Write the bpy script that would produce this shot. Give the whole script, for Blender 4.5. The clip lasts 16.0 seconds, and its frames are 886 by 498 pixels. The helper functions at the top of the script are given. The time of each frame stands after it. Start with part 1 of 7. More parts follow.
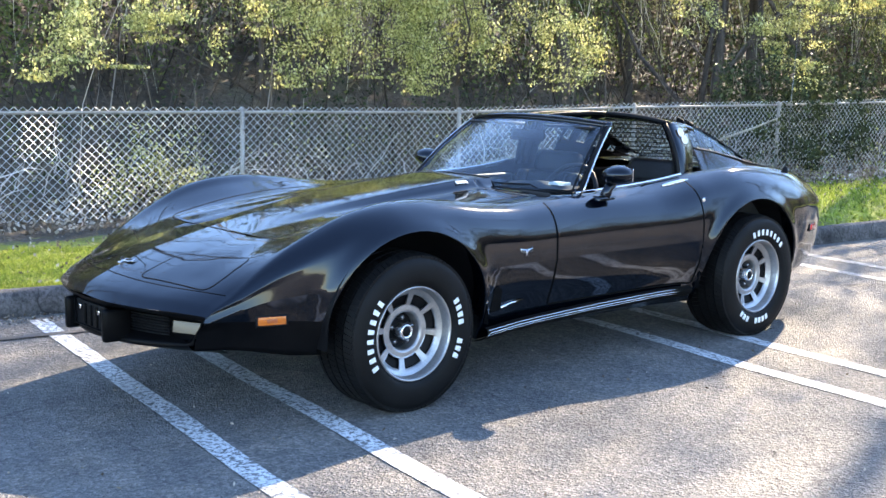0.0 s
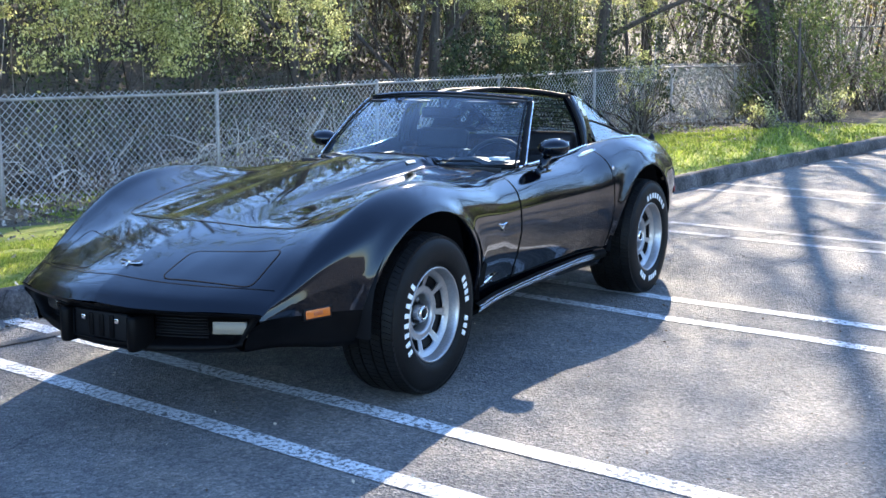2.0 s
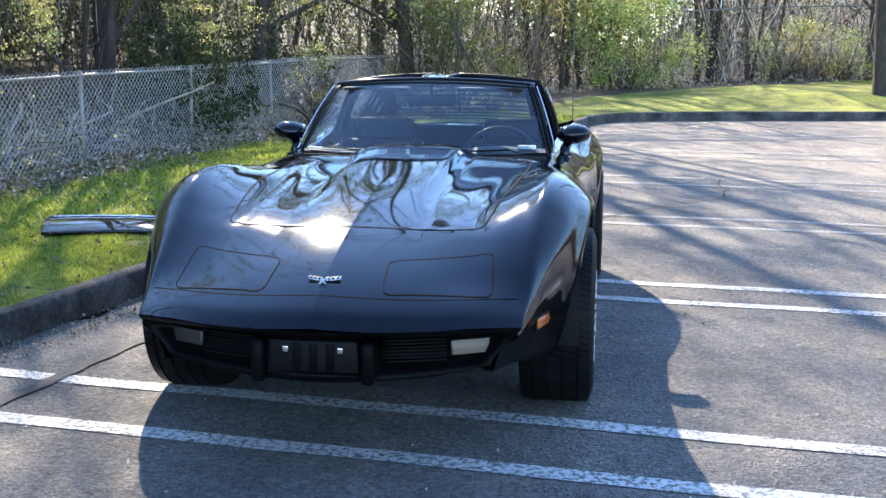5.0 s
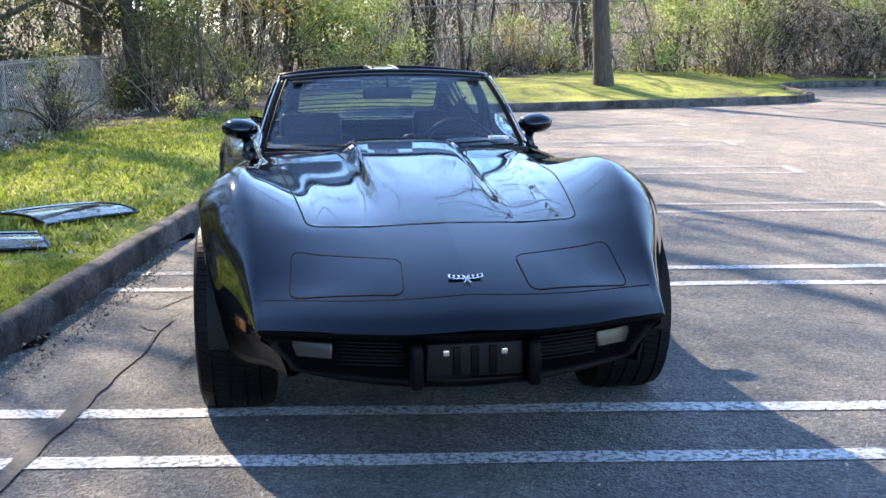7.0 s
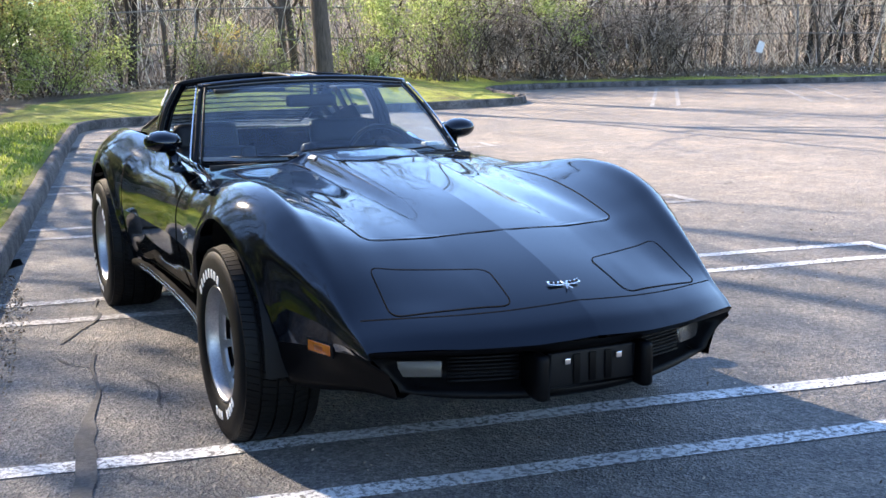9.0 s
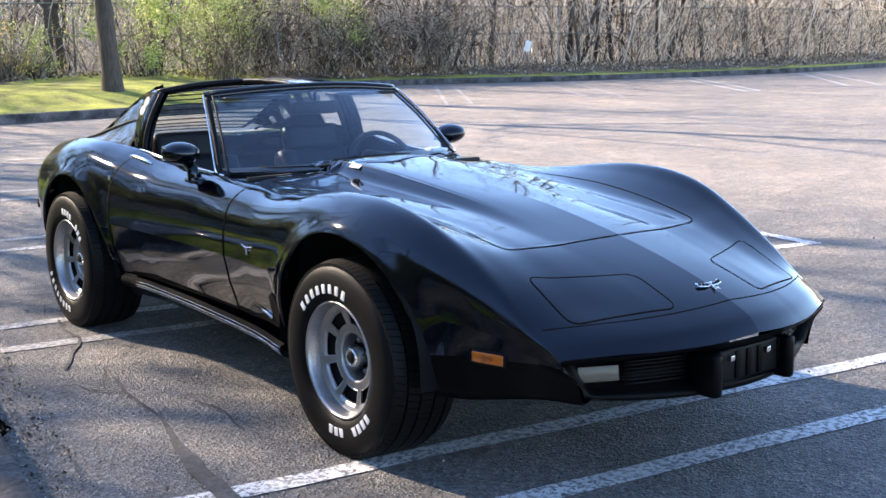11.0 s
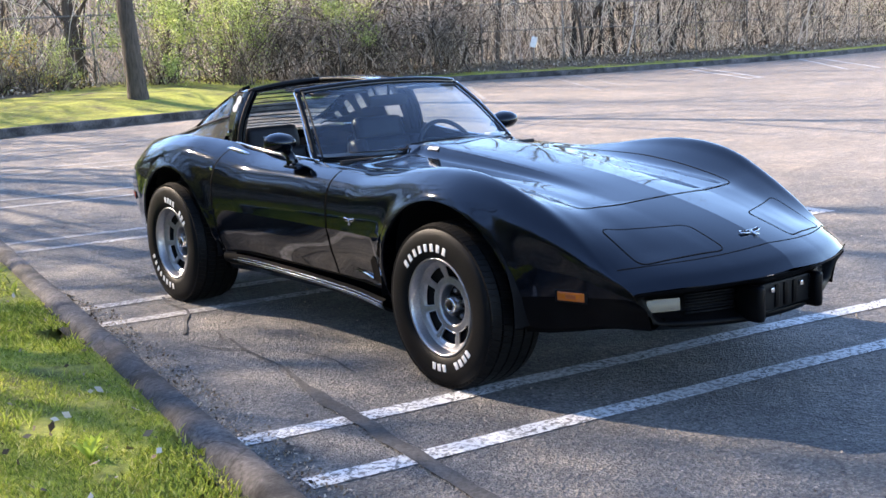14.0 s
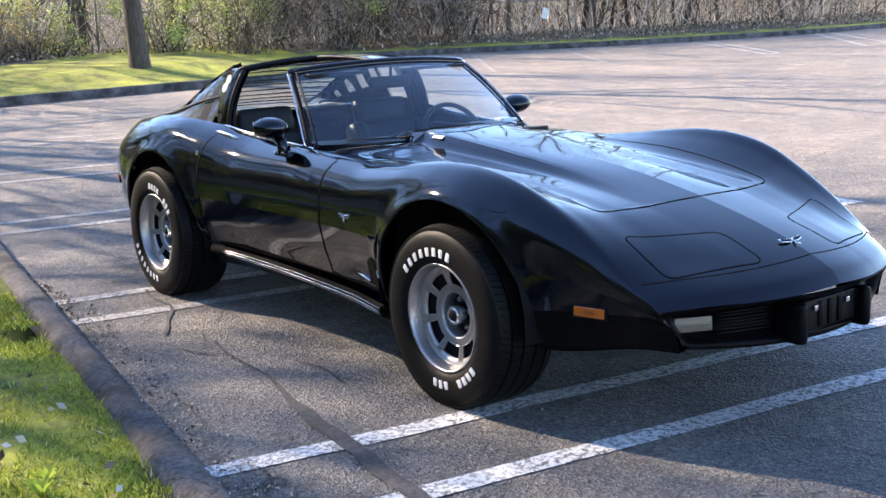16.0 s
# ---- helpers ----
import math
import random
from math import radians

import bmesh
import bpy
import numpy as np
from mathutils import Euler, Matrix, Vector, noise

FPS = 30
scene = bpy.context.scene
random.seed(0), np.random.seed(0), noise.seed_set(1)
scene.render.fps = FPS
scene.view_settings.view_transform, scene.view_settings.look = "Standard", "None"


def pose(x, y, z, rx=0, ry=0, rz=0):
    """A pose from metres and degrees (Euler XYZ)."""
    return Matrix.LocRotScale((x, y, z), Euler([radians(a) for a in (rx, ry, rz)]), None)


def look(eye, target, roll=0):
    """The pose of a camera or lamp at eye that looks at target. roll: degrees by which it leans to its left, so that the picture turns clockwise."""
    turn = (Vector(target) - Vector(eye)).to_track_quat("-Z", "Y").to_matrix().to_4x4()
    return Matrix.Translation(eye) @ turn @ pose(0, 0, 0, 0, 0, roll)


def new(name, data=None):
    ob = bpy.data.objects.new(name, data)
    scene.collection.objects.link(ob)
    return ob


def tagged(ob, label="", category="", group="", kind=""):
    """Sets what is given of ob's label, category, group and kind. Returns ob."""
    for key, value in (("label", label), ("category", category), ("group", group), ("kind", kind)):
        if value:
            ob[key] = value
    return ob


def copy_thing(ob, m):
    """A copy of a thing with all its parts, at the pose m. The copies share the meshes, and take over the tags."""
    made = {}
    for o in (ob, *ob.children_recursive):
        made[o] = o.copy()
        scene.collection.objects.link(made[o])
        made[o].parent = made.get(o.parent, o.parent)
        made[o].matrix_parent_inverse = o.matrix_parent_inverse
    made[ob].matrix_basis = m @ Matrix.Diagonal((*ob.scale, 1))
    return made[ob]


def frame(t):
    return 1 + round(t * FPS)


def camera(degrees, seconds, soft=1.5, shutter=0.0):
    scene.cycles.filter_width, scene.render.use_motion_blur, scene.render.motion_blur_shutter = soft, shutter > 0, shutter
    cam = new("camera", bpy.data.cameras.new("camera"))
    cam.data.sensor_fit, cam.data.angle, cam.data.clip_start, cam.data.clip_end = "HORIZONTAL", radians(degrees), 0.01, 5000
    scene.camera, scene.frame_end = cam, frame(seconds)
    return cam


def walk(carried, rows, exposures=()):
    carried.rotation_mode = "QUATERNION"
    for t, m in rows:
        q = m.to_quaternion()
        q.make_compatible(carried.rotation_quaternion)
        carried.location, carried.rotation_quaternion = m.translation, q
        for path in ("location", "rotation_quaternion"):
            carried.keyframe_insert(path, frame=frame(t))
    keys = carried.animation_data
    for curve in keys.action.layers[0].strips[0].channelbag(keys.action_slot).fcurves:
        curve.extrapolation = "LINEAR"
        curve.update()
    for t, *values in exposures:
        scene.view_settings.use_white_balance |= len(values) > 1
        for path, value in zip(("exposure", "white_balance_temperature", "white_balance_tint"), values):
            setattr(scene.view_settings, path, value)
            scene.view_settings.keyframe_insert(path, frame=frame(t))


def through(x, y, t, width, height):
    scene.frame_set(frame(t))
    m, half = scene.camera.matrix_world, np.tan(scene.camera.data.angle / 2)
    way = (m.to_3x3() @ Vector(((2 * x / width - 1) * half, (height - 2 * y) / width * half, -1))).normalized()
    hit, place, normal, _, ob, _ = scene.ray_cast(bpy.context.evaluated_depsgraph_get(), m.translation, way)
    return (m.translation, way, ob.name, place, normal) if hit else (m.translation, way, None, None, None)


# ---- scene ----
cam = camera(41.3, 16.0)
PATH = [
    (0, (4.604, -3.127, 1.439), (3.114, -1.826, 1.142), 1.0),
    (0.5, (4.356, -3.526, 1.445), (2.97, -2.115, 1.145), 0.7),
    (1, (4.064, -3.801, 1.447), (2.803, -2.28, 1.138), 0.5),
    (1.5, (3.729, -3.982, 1.459), (2.587, -2.372, 1.138), 0.1),
    (2, (3.371, -4.183, 1.438), (2.365, -2.486, 1.108), -0.1),
    (2.5, (2.973, -4.328, 1.424), (2.101, -2.561, 1.082), 0.1),
    (3, (2.547, -4.444, 1.434), (1.801, -2.62, 1.091), 0.3),
    (3.5, (2.155, -4.566, 1.444), (1.529, -2.697, 1.105), 0.5),
    (4, (1.726, -4.597, 1.422), (1.217, -2.692, 1.083), 0.5),
    (6.5, (-0.236, -4.524, 1.348), (-0.108, -2.557, 1.009), -0.5),
    (7, (-0.594, -4.436, 1.34), (-0.314, -2.486, 0.998), -0.6),
    (7.5, (-0.929, -4.357, 1.338), (-0.502, -2.435, 0.993), -0.7),
    (8, (-1.226, -4.203, 1.315), (-0.66, -2.316, 0.967), -0.9),
    (8.5, (-1.523, -4.093, 1.333), (-0.83, -2.248, 0.991), -1.0),
    (11, (-2.97, -3.312, 1.417), (-1.768, -1.753, 1.066), -0.7),
    (11.5, (-3.19, -3.236, 1.457), (-1.952, -1.704, 1.108), -1.1),
    (12, (-3.353, -3.278, 1.471), (-2.098, -1.759, 1.127), -1.5),
    (12.5, (-3.439, -3.489, 1.458), (-2.197, -1.959, 1.114), -1.9),
    (13, (-3.559, -3.653, 1.446), (-2.337, -2.108, 1.099), -2.3),
    (13.5, (-3.693, -3.717, 1.417), (-2.488, -2.159, 1.067), -2.4),
    (14, (-3.708, -3.74, 1.419), (-2.511, -2.177, 1.067), -2.7),
    (14.5, (-3.611, -3.698, 1.412), (-2.412, -2.136, 1.058), -2.8),
    (15, (-3.472, -3.637, 1.453), (-2.277, -2.075, 1.092), -2.9),
    (15.5, (-3.391, -3.53, 1.454), (-2.205, -1.964, 1.079), -2.7),
    (16, (-3.389, -3.353, 1.458), (-2.209, -1.789, 1.056), -2.0),
]
EXPOSURES = [(0, 2.80, 7350, 11), (2, 2.42, 6500, 10), (4, 2.18, 6580, 10), (7, 2.16, 7000, 12), (11, 2.2, 7150, 15), (16, 2.16, 7200, 16)]
walk(cam, [(t, look(e, a, r)) for t, e, a, r in PATH], EXPOSURES)

# ---- world and sun ----
SUN_DIR = Vector((-0.285, 0.80, 0.53)).normalized()      # towards the sun
world = bpy.data.worlds.new("sky_world")
scene.world = world
world.use_nodes = True
wn = world.node_tree
sky = wn.nodes.new("ShaderNodeTexSky")
sky.sky_type = "NISHITA"
sky.sun_disc = False
sky.sun_elevation = math.asin(SUN_DIR.z)
sky.sun_rotation = math.atan2(SUN_DIR.x, SUN_DIR.y)
sky.air_density, sky.dust_density, sky.ozone_density = 0.9, 0.02, 4.5
wn.links.new(sky.outputs[0], wn.nodes["Background"].inputs[0])
wn.nodes["Background"].inputs[1].default_value = 0.14
sun = new("sun", bpy.data.lights.new("sun", "SUN"))
sun.data.energy, sun.data.angle, sun.data.color = 3.7, radians(0.55), (1.0, 0.88, 0.72)
sun.matrix_world = look(SUN_DIR * 60, (0, 0, 0))


# ---- materials ----
def material(name, base=(0.5, 0.5, 0.5), rough=0.6, metal=0.0, coat=0.0, spec=0.5):
    m = bpy.data.materials.new(name)
    m.use_nodes = True
    b = m.node_tree.nodes["Principled BSDF"]
    b.inputs["Base Color"].default_value = (*base, 1)
    b.inputs["Roughness"].default_value = rough
    b.inputs["Metallic"].default_value = metal
    b.inputs["Coat Weight"].default_value = coat
    b.inputs["Coat Roughness"].default_value = 0.02
    b.inputs["Specular IOR Level"].default_value = spec
    return m


def node(m, kind, **values):
    n = m.node_tree.nodes.new(kind)
    for key, value in values.items():
        n.inputs[key].default_value = value
    return n


def wire(m, a, b):
    m.node_tree.links.new(a, b)


def shader(m):
    return m.node_tree.nodes["Principled BSDF"]


def coords(m, scale=(1, 1, 1), kind="Object"):
    c = m.node_tree.nodes.new("ShaderNodeTexCoord")
    mp = m.node_tree.nodes.new("ShaderNodeMapping")
    mp.inputs["Scale"].default_value = scale
    wire(m, c.outputs[kind], mp.inputs[0])
    return mp.outputs[0]


def ramp(m, source, stops):
    r = m.node_tree.nodes.new("ShaderNodeValToRGB")
    el = r.color_ramp.elements
    while len(el) < len(stops):
        el.new(0.5)
    for e, (p, c) in zip(el, stops):
        e.position, e.color = p, (*c, 1)
    wire(m, source, r.inputs[0])
    return r.outputs[0]


def blend(m, how, fac, a, b):
    x = m.node_tree.nodes.new("ShaderNodeMix")
    x.data_type, x.blend_type = "RGBA", how
    for socket, v in ((x.inputs[0], fac), (x.inputs[6], a), (x.inputs[7], b)):
        if isinstance(v, (int, float)):
            socket.default_value = v
        elif isinstance(v, tuple):
            socket.default_value = (*v, 1)
        else:
            wire(m, v, socket)
    return x.outputs[2]


def noisy(m, vec, scale, detail=5.0, rough=0.6):
    n = node(m, "ShaderNodeTexNoise", Scale=scale, Detail=detail, Roughness=rough)
    wire(m, vec, n.inputs["Vector"])
    return n.outputs[0]


def bump(m, height, strength, distance):
    b = node(m, "ShaderNodeBump", Strength=strength, Distance=distance)
    wire(m, height, b.inputs["Height"])
    wire(m, b.outputs[0], shader(m).inputs["Normal"])
    return b


def math_node(m, op, a, b=0.0):
    n = m.node_tree.nodes.new("ShaderNodeMath")
    n.operation = op
    for i, v in enumerate((a, b)):
        if isinstance(v, (int, float)):
            n.inputs[i].default_value = v
        else:
            wire(m, v, n.inputs[i])
    return n.outputs[0]


def surface(name, dark, light, scale, rough, grain=0.0, grain_scale=60, bump_d=0.004, blotch=0.35):
    """A weathered two-tone surface with fine grain and relief."""
    m = material(name, light, rough)
    v = coords(m)
    big = noisy(m, v, scale, 6)
    col = ramp(m, big, [(0.35, dark), (0.65, light)])
    fine = noisy(m, v, grain_scale, 4, 0.7)
    col = blend(m, "OVERLAY", grain, col, ramp(m, fine, [(0.3, (0.1, 0.1, 0.1)), (0.7, (0.9, 0.9, 0.9))]))
    wire(m, col, shader(m).inputs["Base Color"])
    bump(m, fine, 0.6, bump_d)
    return m


def asphalt_material():
    m = material("asphalt", (0.08, 0.08, 0.085), 0.78, spec=0.4)
    v = coords(m)
    base = ramp(m, noisy(m, v, 0.7, 7, 0.65), [(0.3, (0.088, 0.088, 0.090)), (0.7, (0.172, 0.167, 0.162))])
    # paler and warmer towards the far end: grazing sun glare put into the colour
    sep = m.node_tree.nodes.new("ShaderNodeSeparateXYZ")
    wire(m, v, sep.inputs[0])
    far_glare = math_node(m, "ADD", math_node(m, "MULTIPLY", sep.outputs[0], 0.085), math_node(m, "MULTIPLY", sep.outputs[1], 0.055))
    far_glare = math_node(m, "ADD", far_glare, math_node(m, "MULTIPLY", noisy(m, v, 0.35, 4), 0.4))
    base = blend(m, "MIX", ramp(m, far_glare, [(0.45, (0, 0, 0)), (1.0, (1, 1, 1))]), base, ramp(m, noisy(m, v, 0.5, 6), [(0.3, (0.215, 0.195, 0.178)), (0.7, (0.285, 0.258, 0.235))]))
    stone = node(m, "ShaderNodeTexVoronoi", Scale=120.0)
    wire(m, v, stone.inputs["Vector"])
    chips = ramp(m, stone.outputs["Color"], [(0.2, (0.22, 0.22, 0.23)), (0.6, (0.5, 0.5, 0.5)), (0.95, (0.97, 0.94, 0.9))])
    col = blend(m, "OVERLAY", 0.5, base, chips)
    # coarse aggregate with dark pits where stones have gone, and sandy worn patches
    coarse = node(m, "ShaderNodeTexVoronoi", Scale=58.0)
    wire(m, v, coarse.inputs["Vector"])
    col = blend(m, "OVERLAY", 0.42, col, ramp(m, coarse.outputs["Color"], [(0.15, (0.2, 0.2, 0.2)), (0.5, (0.5, 0.5, 0.5)), (0.9, (0.9, 0.86, 0.8))]))
    pits = ramp(m, noisy(m, v, 38, 4, 0.85), [(0.36, (0.10, 0.10, 0.11)), (0.455, (1, 1, 1))])
    col = blend(m, "MULTIPLY", 0.62, col, pits)
    sand = ramp(m, noisy(m, v, 1.9, 6, 0.7), [(0.46, (0, 0, 0)), (0.66, (0.85, 0.85, 0.85))])
    col = blend(m, "MIX", sand, col, blend(m, "MULTIPLY", 1.0, col, (1.45, 1.35, 1.23)))
    speck = noisy(m, v, 45, 3, 0.8)
    mottle = noisy(m, v, 6.5, 5, 0.7)
    col = blend(m, "OVERLAY", 0.45, col, ramp(m, mottle, [(0.3, (0.28, 0.28, 0.29)), (0.7, (0.72, 0.70, 0.68))]))
    col = blend(m, "OVERLAY", 0.3, col, ramp(m, speck, [(0.35, (0.2, 0.2, 0.2)), (0.65, (0.8, 0.8, 0.8))]))
    # hairline cracks that follow a warped cell pattern
    warp = node(m, "ShaderNodeTexNoise", Scale=1.6, Detail=4.0)
    wire(m, v, warp.inputs["Vector"])
    mixv = blend(m, "LINEAR_LIGHT", 0.35, v, warp.outputs["Color"])
    cell = node(m, "ShaderNodeTexVoronoi", Scale=0.75)
    cell.feature = "DISTANCE_TO_EDGE"
    wire(m, mixv, cell.inputs["Vector"])
    line = ramp(m, cell.outputs["Distance"], [(0.0, (0.0, 0.0, 0.0)), (0.009, (1, 1, 1))])
    patch = ramp(m, noisy(m, v, 0.9, 3), [(0.36, (0, 0, 0)), (0.44, (1, 1, 1))])
    line = blend(m, "MIX", patch, line, (1.0, 1.0, 1.0))
    col = blend(m, "MULTIPLY", 0.8, col, line)
    fine = node(m, "ShaderNodeTexVoronoi", Scale=2.3)
    fine.feature = "DISTANCE_TO_EDGE"
    wire(m, blend(m, "LINEAR_LIGHT", 0.12, v, warp.outputs["Color"]), fine.inputs["Vector"])
    hair = ramp(m, fine.outputs["Distance"], [(0.0, (0.0, 0.0, 0.0)), (0.014, (1, 1, 1))])
    worn = ramp(m, noisy(m, v, 1.3, 3), [(0.40, (0, 0, 0)), (0.47, (1, 1, 1))])
    col = blend(m, "MULTIPLY", 0.3, col, blend(m, "MIX", worn, hair, (1.0, 1.0, 1.0)))
    wire(m, col, shader(m).inputs["Base Color"])
    bump(m, math_node(m, "ADD", stone.outputs["Distance"], coarse.outputs["Distance"]), 1.0, 0.008)
    return m


def faded_line_material():
    m = material("faded_road_paint", (0.34, 0.33, 0.32), 0.75)
    v = coords(m)
    wear = ramp(m, noisy(m, v, 30, 5, 0.8), [(0.46, (0.18, 0.168, 0.158)), (0.58, (0.50, 0.49, 0.48))])
    keep = ramp(m, noisy(m, v, 1.4, 4), [(0.35, (0.25, 0.25, 0.25)), (0.65, (1, 1, 1))])
    wire(m, blend(m, "MIX", keep, (0.21, 0.197, 0.185), wear), shader(m).inputs["Base Color"])
    bump(m, noisy(m, v, 90, 3), 0.5, 0.003)
    return m


def paint_line_material():
    m = material("road_paint", (0.62, 0.63, 0.62), 0.7)
    v = coords(m)
    wear = ramp(m, noisy(m, v, 42, 5, 0.8), [(0.455, (0.10, 0.10, 0.10)), (0.51, (0.66, 0.67, 0.68))])
    keep = ramp(m, noisy(m, v, 2.6, 4), [(0.36, (0.6, 0.6, 0.6)), (0.55, (1, 1, 1))])
    col = blend(m, "MIX", keep, (0.64, 0.65, 0.66), wear)
    col = blend(m, "MULTIPLY", 0.5, col, ramp(m, noisy(m, v, 9, 5), [(0.3, (0.55, 0.55, 0.55)), (0.7, (1, 1, 1))]))
    wire(m, col, shader(m).inputs["Base Color"])
    bump(m, noisy(m, v, 90, 3), 0.6, 0.003)
    return m


def grass_ground_material():
    m = material("grass_ground", (0.1, 0.14, 0.03), 0.95)
    v = coords(m)
    a = ramp(m, noisy(m, v, 1.1, 6, 0.7), [(0.3, (0.075, 0.062, 0.030)), (0.46, (0.22, 0.24, 0.036)), (0.72, (0.46, 0.48, 0.062))])
    b = ramp(m, noisy(m, v, 22, 5, 0.75), [(0.3, (0.12, 0.12, 0.12)), (0.7, (0.85, 0.85, 0.85))])
    wire(m, blend(m, "OVERLAY", 0.6, a, b), shader(m).inputs["Base Color"])
    bump(m, noisy(m, v, 30, 5, 0.8), 1.0, 0.03)
    return m


def ground_material():
    """Grass that gives way to leaf litter, with a ragged edge where the mesh says so."""
    m = grass_ground_material()
    v = coords(m)
    a = ramp(m, noisy(m, v, 0.5, 6, 0.7), [(0.3, (0.038, 0.029, 0.022)), (0.55, (0.12, 0.094, 0.068)), (0.75, (0.11, 0.10, 0.05))])
    b = ramp(m, noisy(m, v, 14, 6, 0.8), [(0.3, (0.1, 0.1, 0.1)), (0.7, (0.9, 0.9, 0.9))])
    litter = blend(m, "OVERLAY", 0.8, a, b)
    where = node(m, "ShaderNodeAttribute")
    where.attribute_name = "litter"
    edge = math_node(m, "ADD", where.outputs["Fac"], math_node(m, "SUBTRACT", noisy(m, v, 1.6, 6, 0.7), 0.5))
    mask = ramp(m, edge, [(0.44, (0, 0, 0)), (0.56, (1, 1, 1))])
    base = shader(m).inputs["Base Color"]
    grass = base.links[0].from_socket
    wire(m, blend(m, "MIX", mask, grass, litter), base)
    return m


def island_tint(name, stops, rough=0.7, translucent=0.0):
    """Leaves and twigs: each loose piece takes a shade of its own."""
    m = material(name, stops[0][1], rough, spec=0.25)
    g = m.node_tree.nodes.new("ShaderNodeNewGeometry")
    col = ramp(m, g.outputs["Random Per Island"], stops)
    wire(m, col, shader(m).inputs["Base Color"])
    if translucent:
        t = m.node_tree.nodes.new("ShaderNodeBsdfTranslucent")
        wire(m, col, t.inputs[0])
        mix = m.node_tree.nodes.new("ShaderNodeMixShader")
        mix.inputs[0].default_value = translucent
        wire(m, shader(m).outputs[0], mix.inputs[1])
        wire(m, t.outputs[0], mix.inputs[2])
        wire(m, mix.outputs[0], m.node_tree.nodes["Material Output"].inputs[0])
    return m


def bark_material():
    m = material("bark", (0.12, 0.09, 0.07), 0.95)
    v = coords(m, (1, 1, 0.16))
    f = noisy(m, v, 26, 6, 0.75)
    wire(m, ramp(m, f, [(0.3, (0.030, 0.024, 0.020)), (0.7, (0.135, 0.108, 0.088))]), shader(m).inputs["Base Color"])
    bump(m, f, 1.0, 0.03)
    return m


def paint_material():
    m = material("black_paint", (0.0004, 0.0010, 0.0022), 0.12, 0.0, 0.69, spec=0.15)
    v = coords(m)
    dust_haze = ramp(m, noisy(m, v, 5, 6, 0.7), [(0.4, (0.03, 0.03, 0.03)), (0.8, (0.08, 0.08, 0.08))])
    wire(m, dust_haze, shader(m).inputs["Roughness"])
    # blue gloss tint stands in for a bluer sky in the reflections
    shader(m).inputs["Specular Tint"].default_value = (0.20, 0.48, 1.0, 1)
    b = node(m, "ShaderNodeBump", Strength=0.12, Distance=0.002)
    wire(m, noisy(m, v, 7, 2), b.inputs["Height"])
    wire(m, b.outputs[0], shader(m).inputs["Coat Normal"])
    shader(m).inputs["Coat Roughness"].default_value = 0.055
    shader(m).inputs["Coat IOR"].default_value = 1.5
    return m


def glass_material(name, tint, through, rough=0.0, dust_haze=0.0):
    m = bpy.data.materials.new(name)
    m.use_nodes = True
    n = m.node_tree.nodes
    clear = n.new("ShaderNodeBsdfTransparent")
    clear.inputs[0].default_value = (*tint, 1)
    gloss = n.new("ShaderNodeBsdfGlossy")
    gloss.inputs["Roughness"].default_value = rough
    gloss.inputs["Color"].default_value = (0.95, 0.97, 1.0, 1)
    facing = n.new("ShaderNodeLayerWeight")
    facing.inputs[0].default_value = 0.5
    least = ((through - 1) / (through + 1)) ** 2
    sheen = math_node(m, "ADD", math_node(m, "MULTIPLY", math_node(m, "POWER", facing.outputs["Facing"], 5.0), 1 - least), least)
    mix = n.new("ShaderNodeMixShader")
    wire(m, sheen, mix.inputs[0])
    wire(m, clear.outputs[0], mix.inputs[1])
    wire(m, gloss.outputs[0], mix.inputs[2])
    last = mix.outputs[0]
    if dust_haze:
        # dusty film tinted blue: the sky's haze is put into its colour
        film = n.new("ShaderNodeBsdfDiffuse")
        film.inputs[0].default_value = (0.40, 0.60, 0.92, 1)
        over = n.new("ShaderNodeMixShader")
        over.inputs[0].default_value = dust_haze
        wire(m, last, over.inputs[1])
        wire(m, film.outputs[0], over.inputs[2])
        last = over.outputs[0]
    wire(m, last, n["Material Output"].inputs[0])
    return m


def crack_lines(m, scale, amount, stretch=(1, 1, 1)):
    """Darken the base colour along a net of fine warped cracks."""
    b = shader(m).inputs["Base Color"]
    col = b.links[0].from_socket
    v = coords(m, stretch)
    warp = node(m, "ShaderNodeTexNoise", Scale=6.0, Detail=4.0)
    wire(m, v, warp.inputs["Vector"])
    cell = node(m, "ShaderNodeTexVoronoi", Scale=scale)
    cell.feature = "DISTANCE_TO_EDGE"
    wire(m, blend(m, "LINEAR_LIGHT", 0.06, v, warp.outputs["Color"]), cell.inputs["Vector"])
    line = ramp(m, cell.outputs["Distance"], [(0.0, (0, 0, 0)), (0.012, (1, 1, 1))])
    wire(m, blend(m, "MULTIPLY", amount, col, line), b)


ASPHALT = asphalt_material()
LINE = paint_line_material()
FADED = faded_line_material()
GROUND = ground_material()
KERB = surface("kerb_asphalt", (0.016, 0.0148, 0.015), (0.130, 0.117, 0.114), 3.2, 0.9, 0.85, 48, 0.012)
crack_lines(KERB, 2.1, 0.75)
TAR = surface("tar_seal", (0.036, 0.035, 0.035), (0.078, 0.075, 0.074), 5.0, 0.8, 0.7, 60, 0.004)
shader(TAR).inputs["Specular IOR Level"].default_value = 0.4
STEEL = surface("galvanised_steel", (0.66, 0.65, 0.63), (0.84, 0.83, 0.81), 4.0, 0.42, 0.3, 90, 0.001)
shader(STEEL).inputs["Metallic"].default_value = 0.5
OLDSTEEL = surface("weathered_steel", (0.10, 0.10, 0.095), (0.20, 0.195, 0.185), 3.0, 0.6, 0.4, 90, 0.001)
BARK = bark_material()
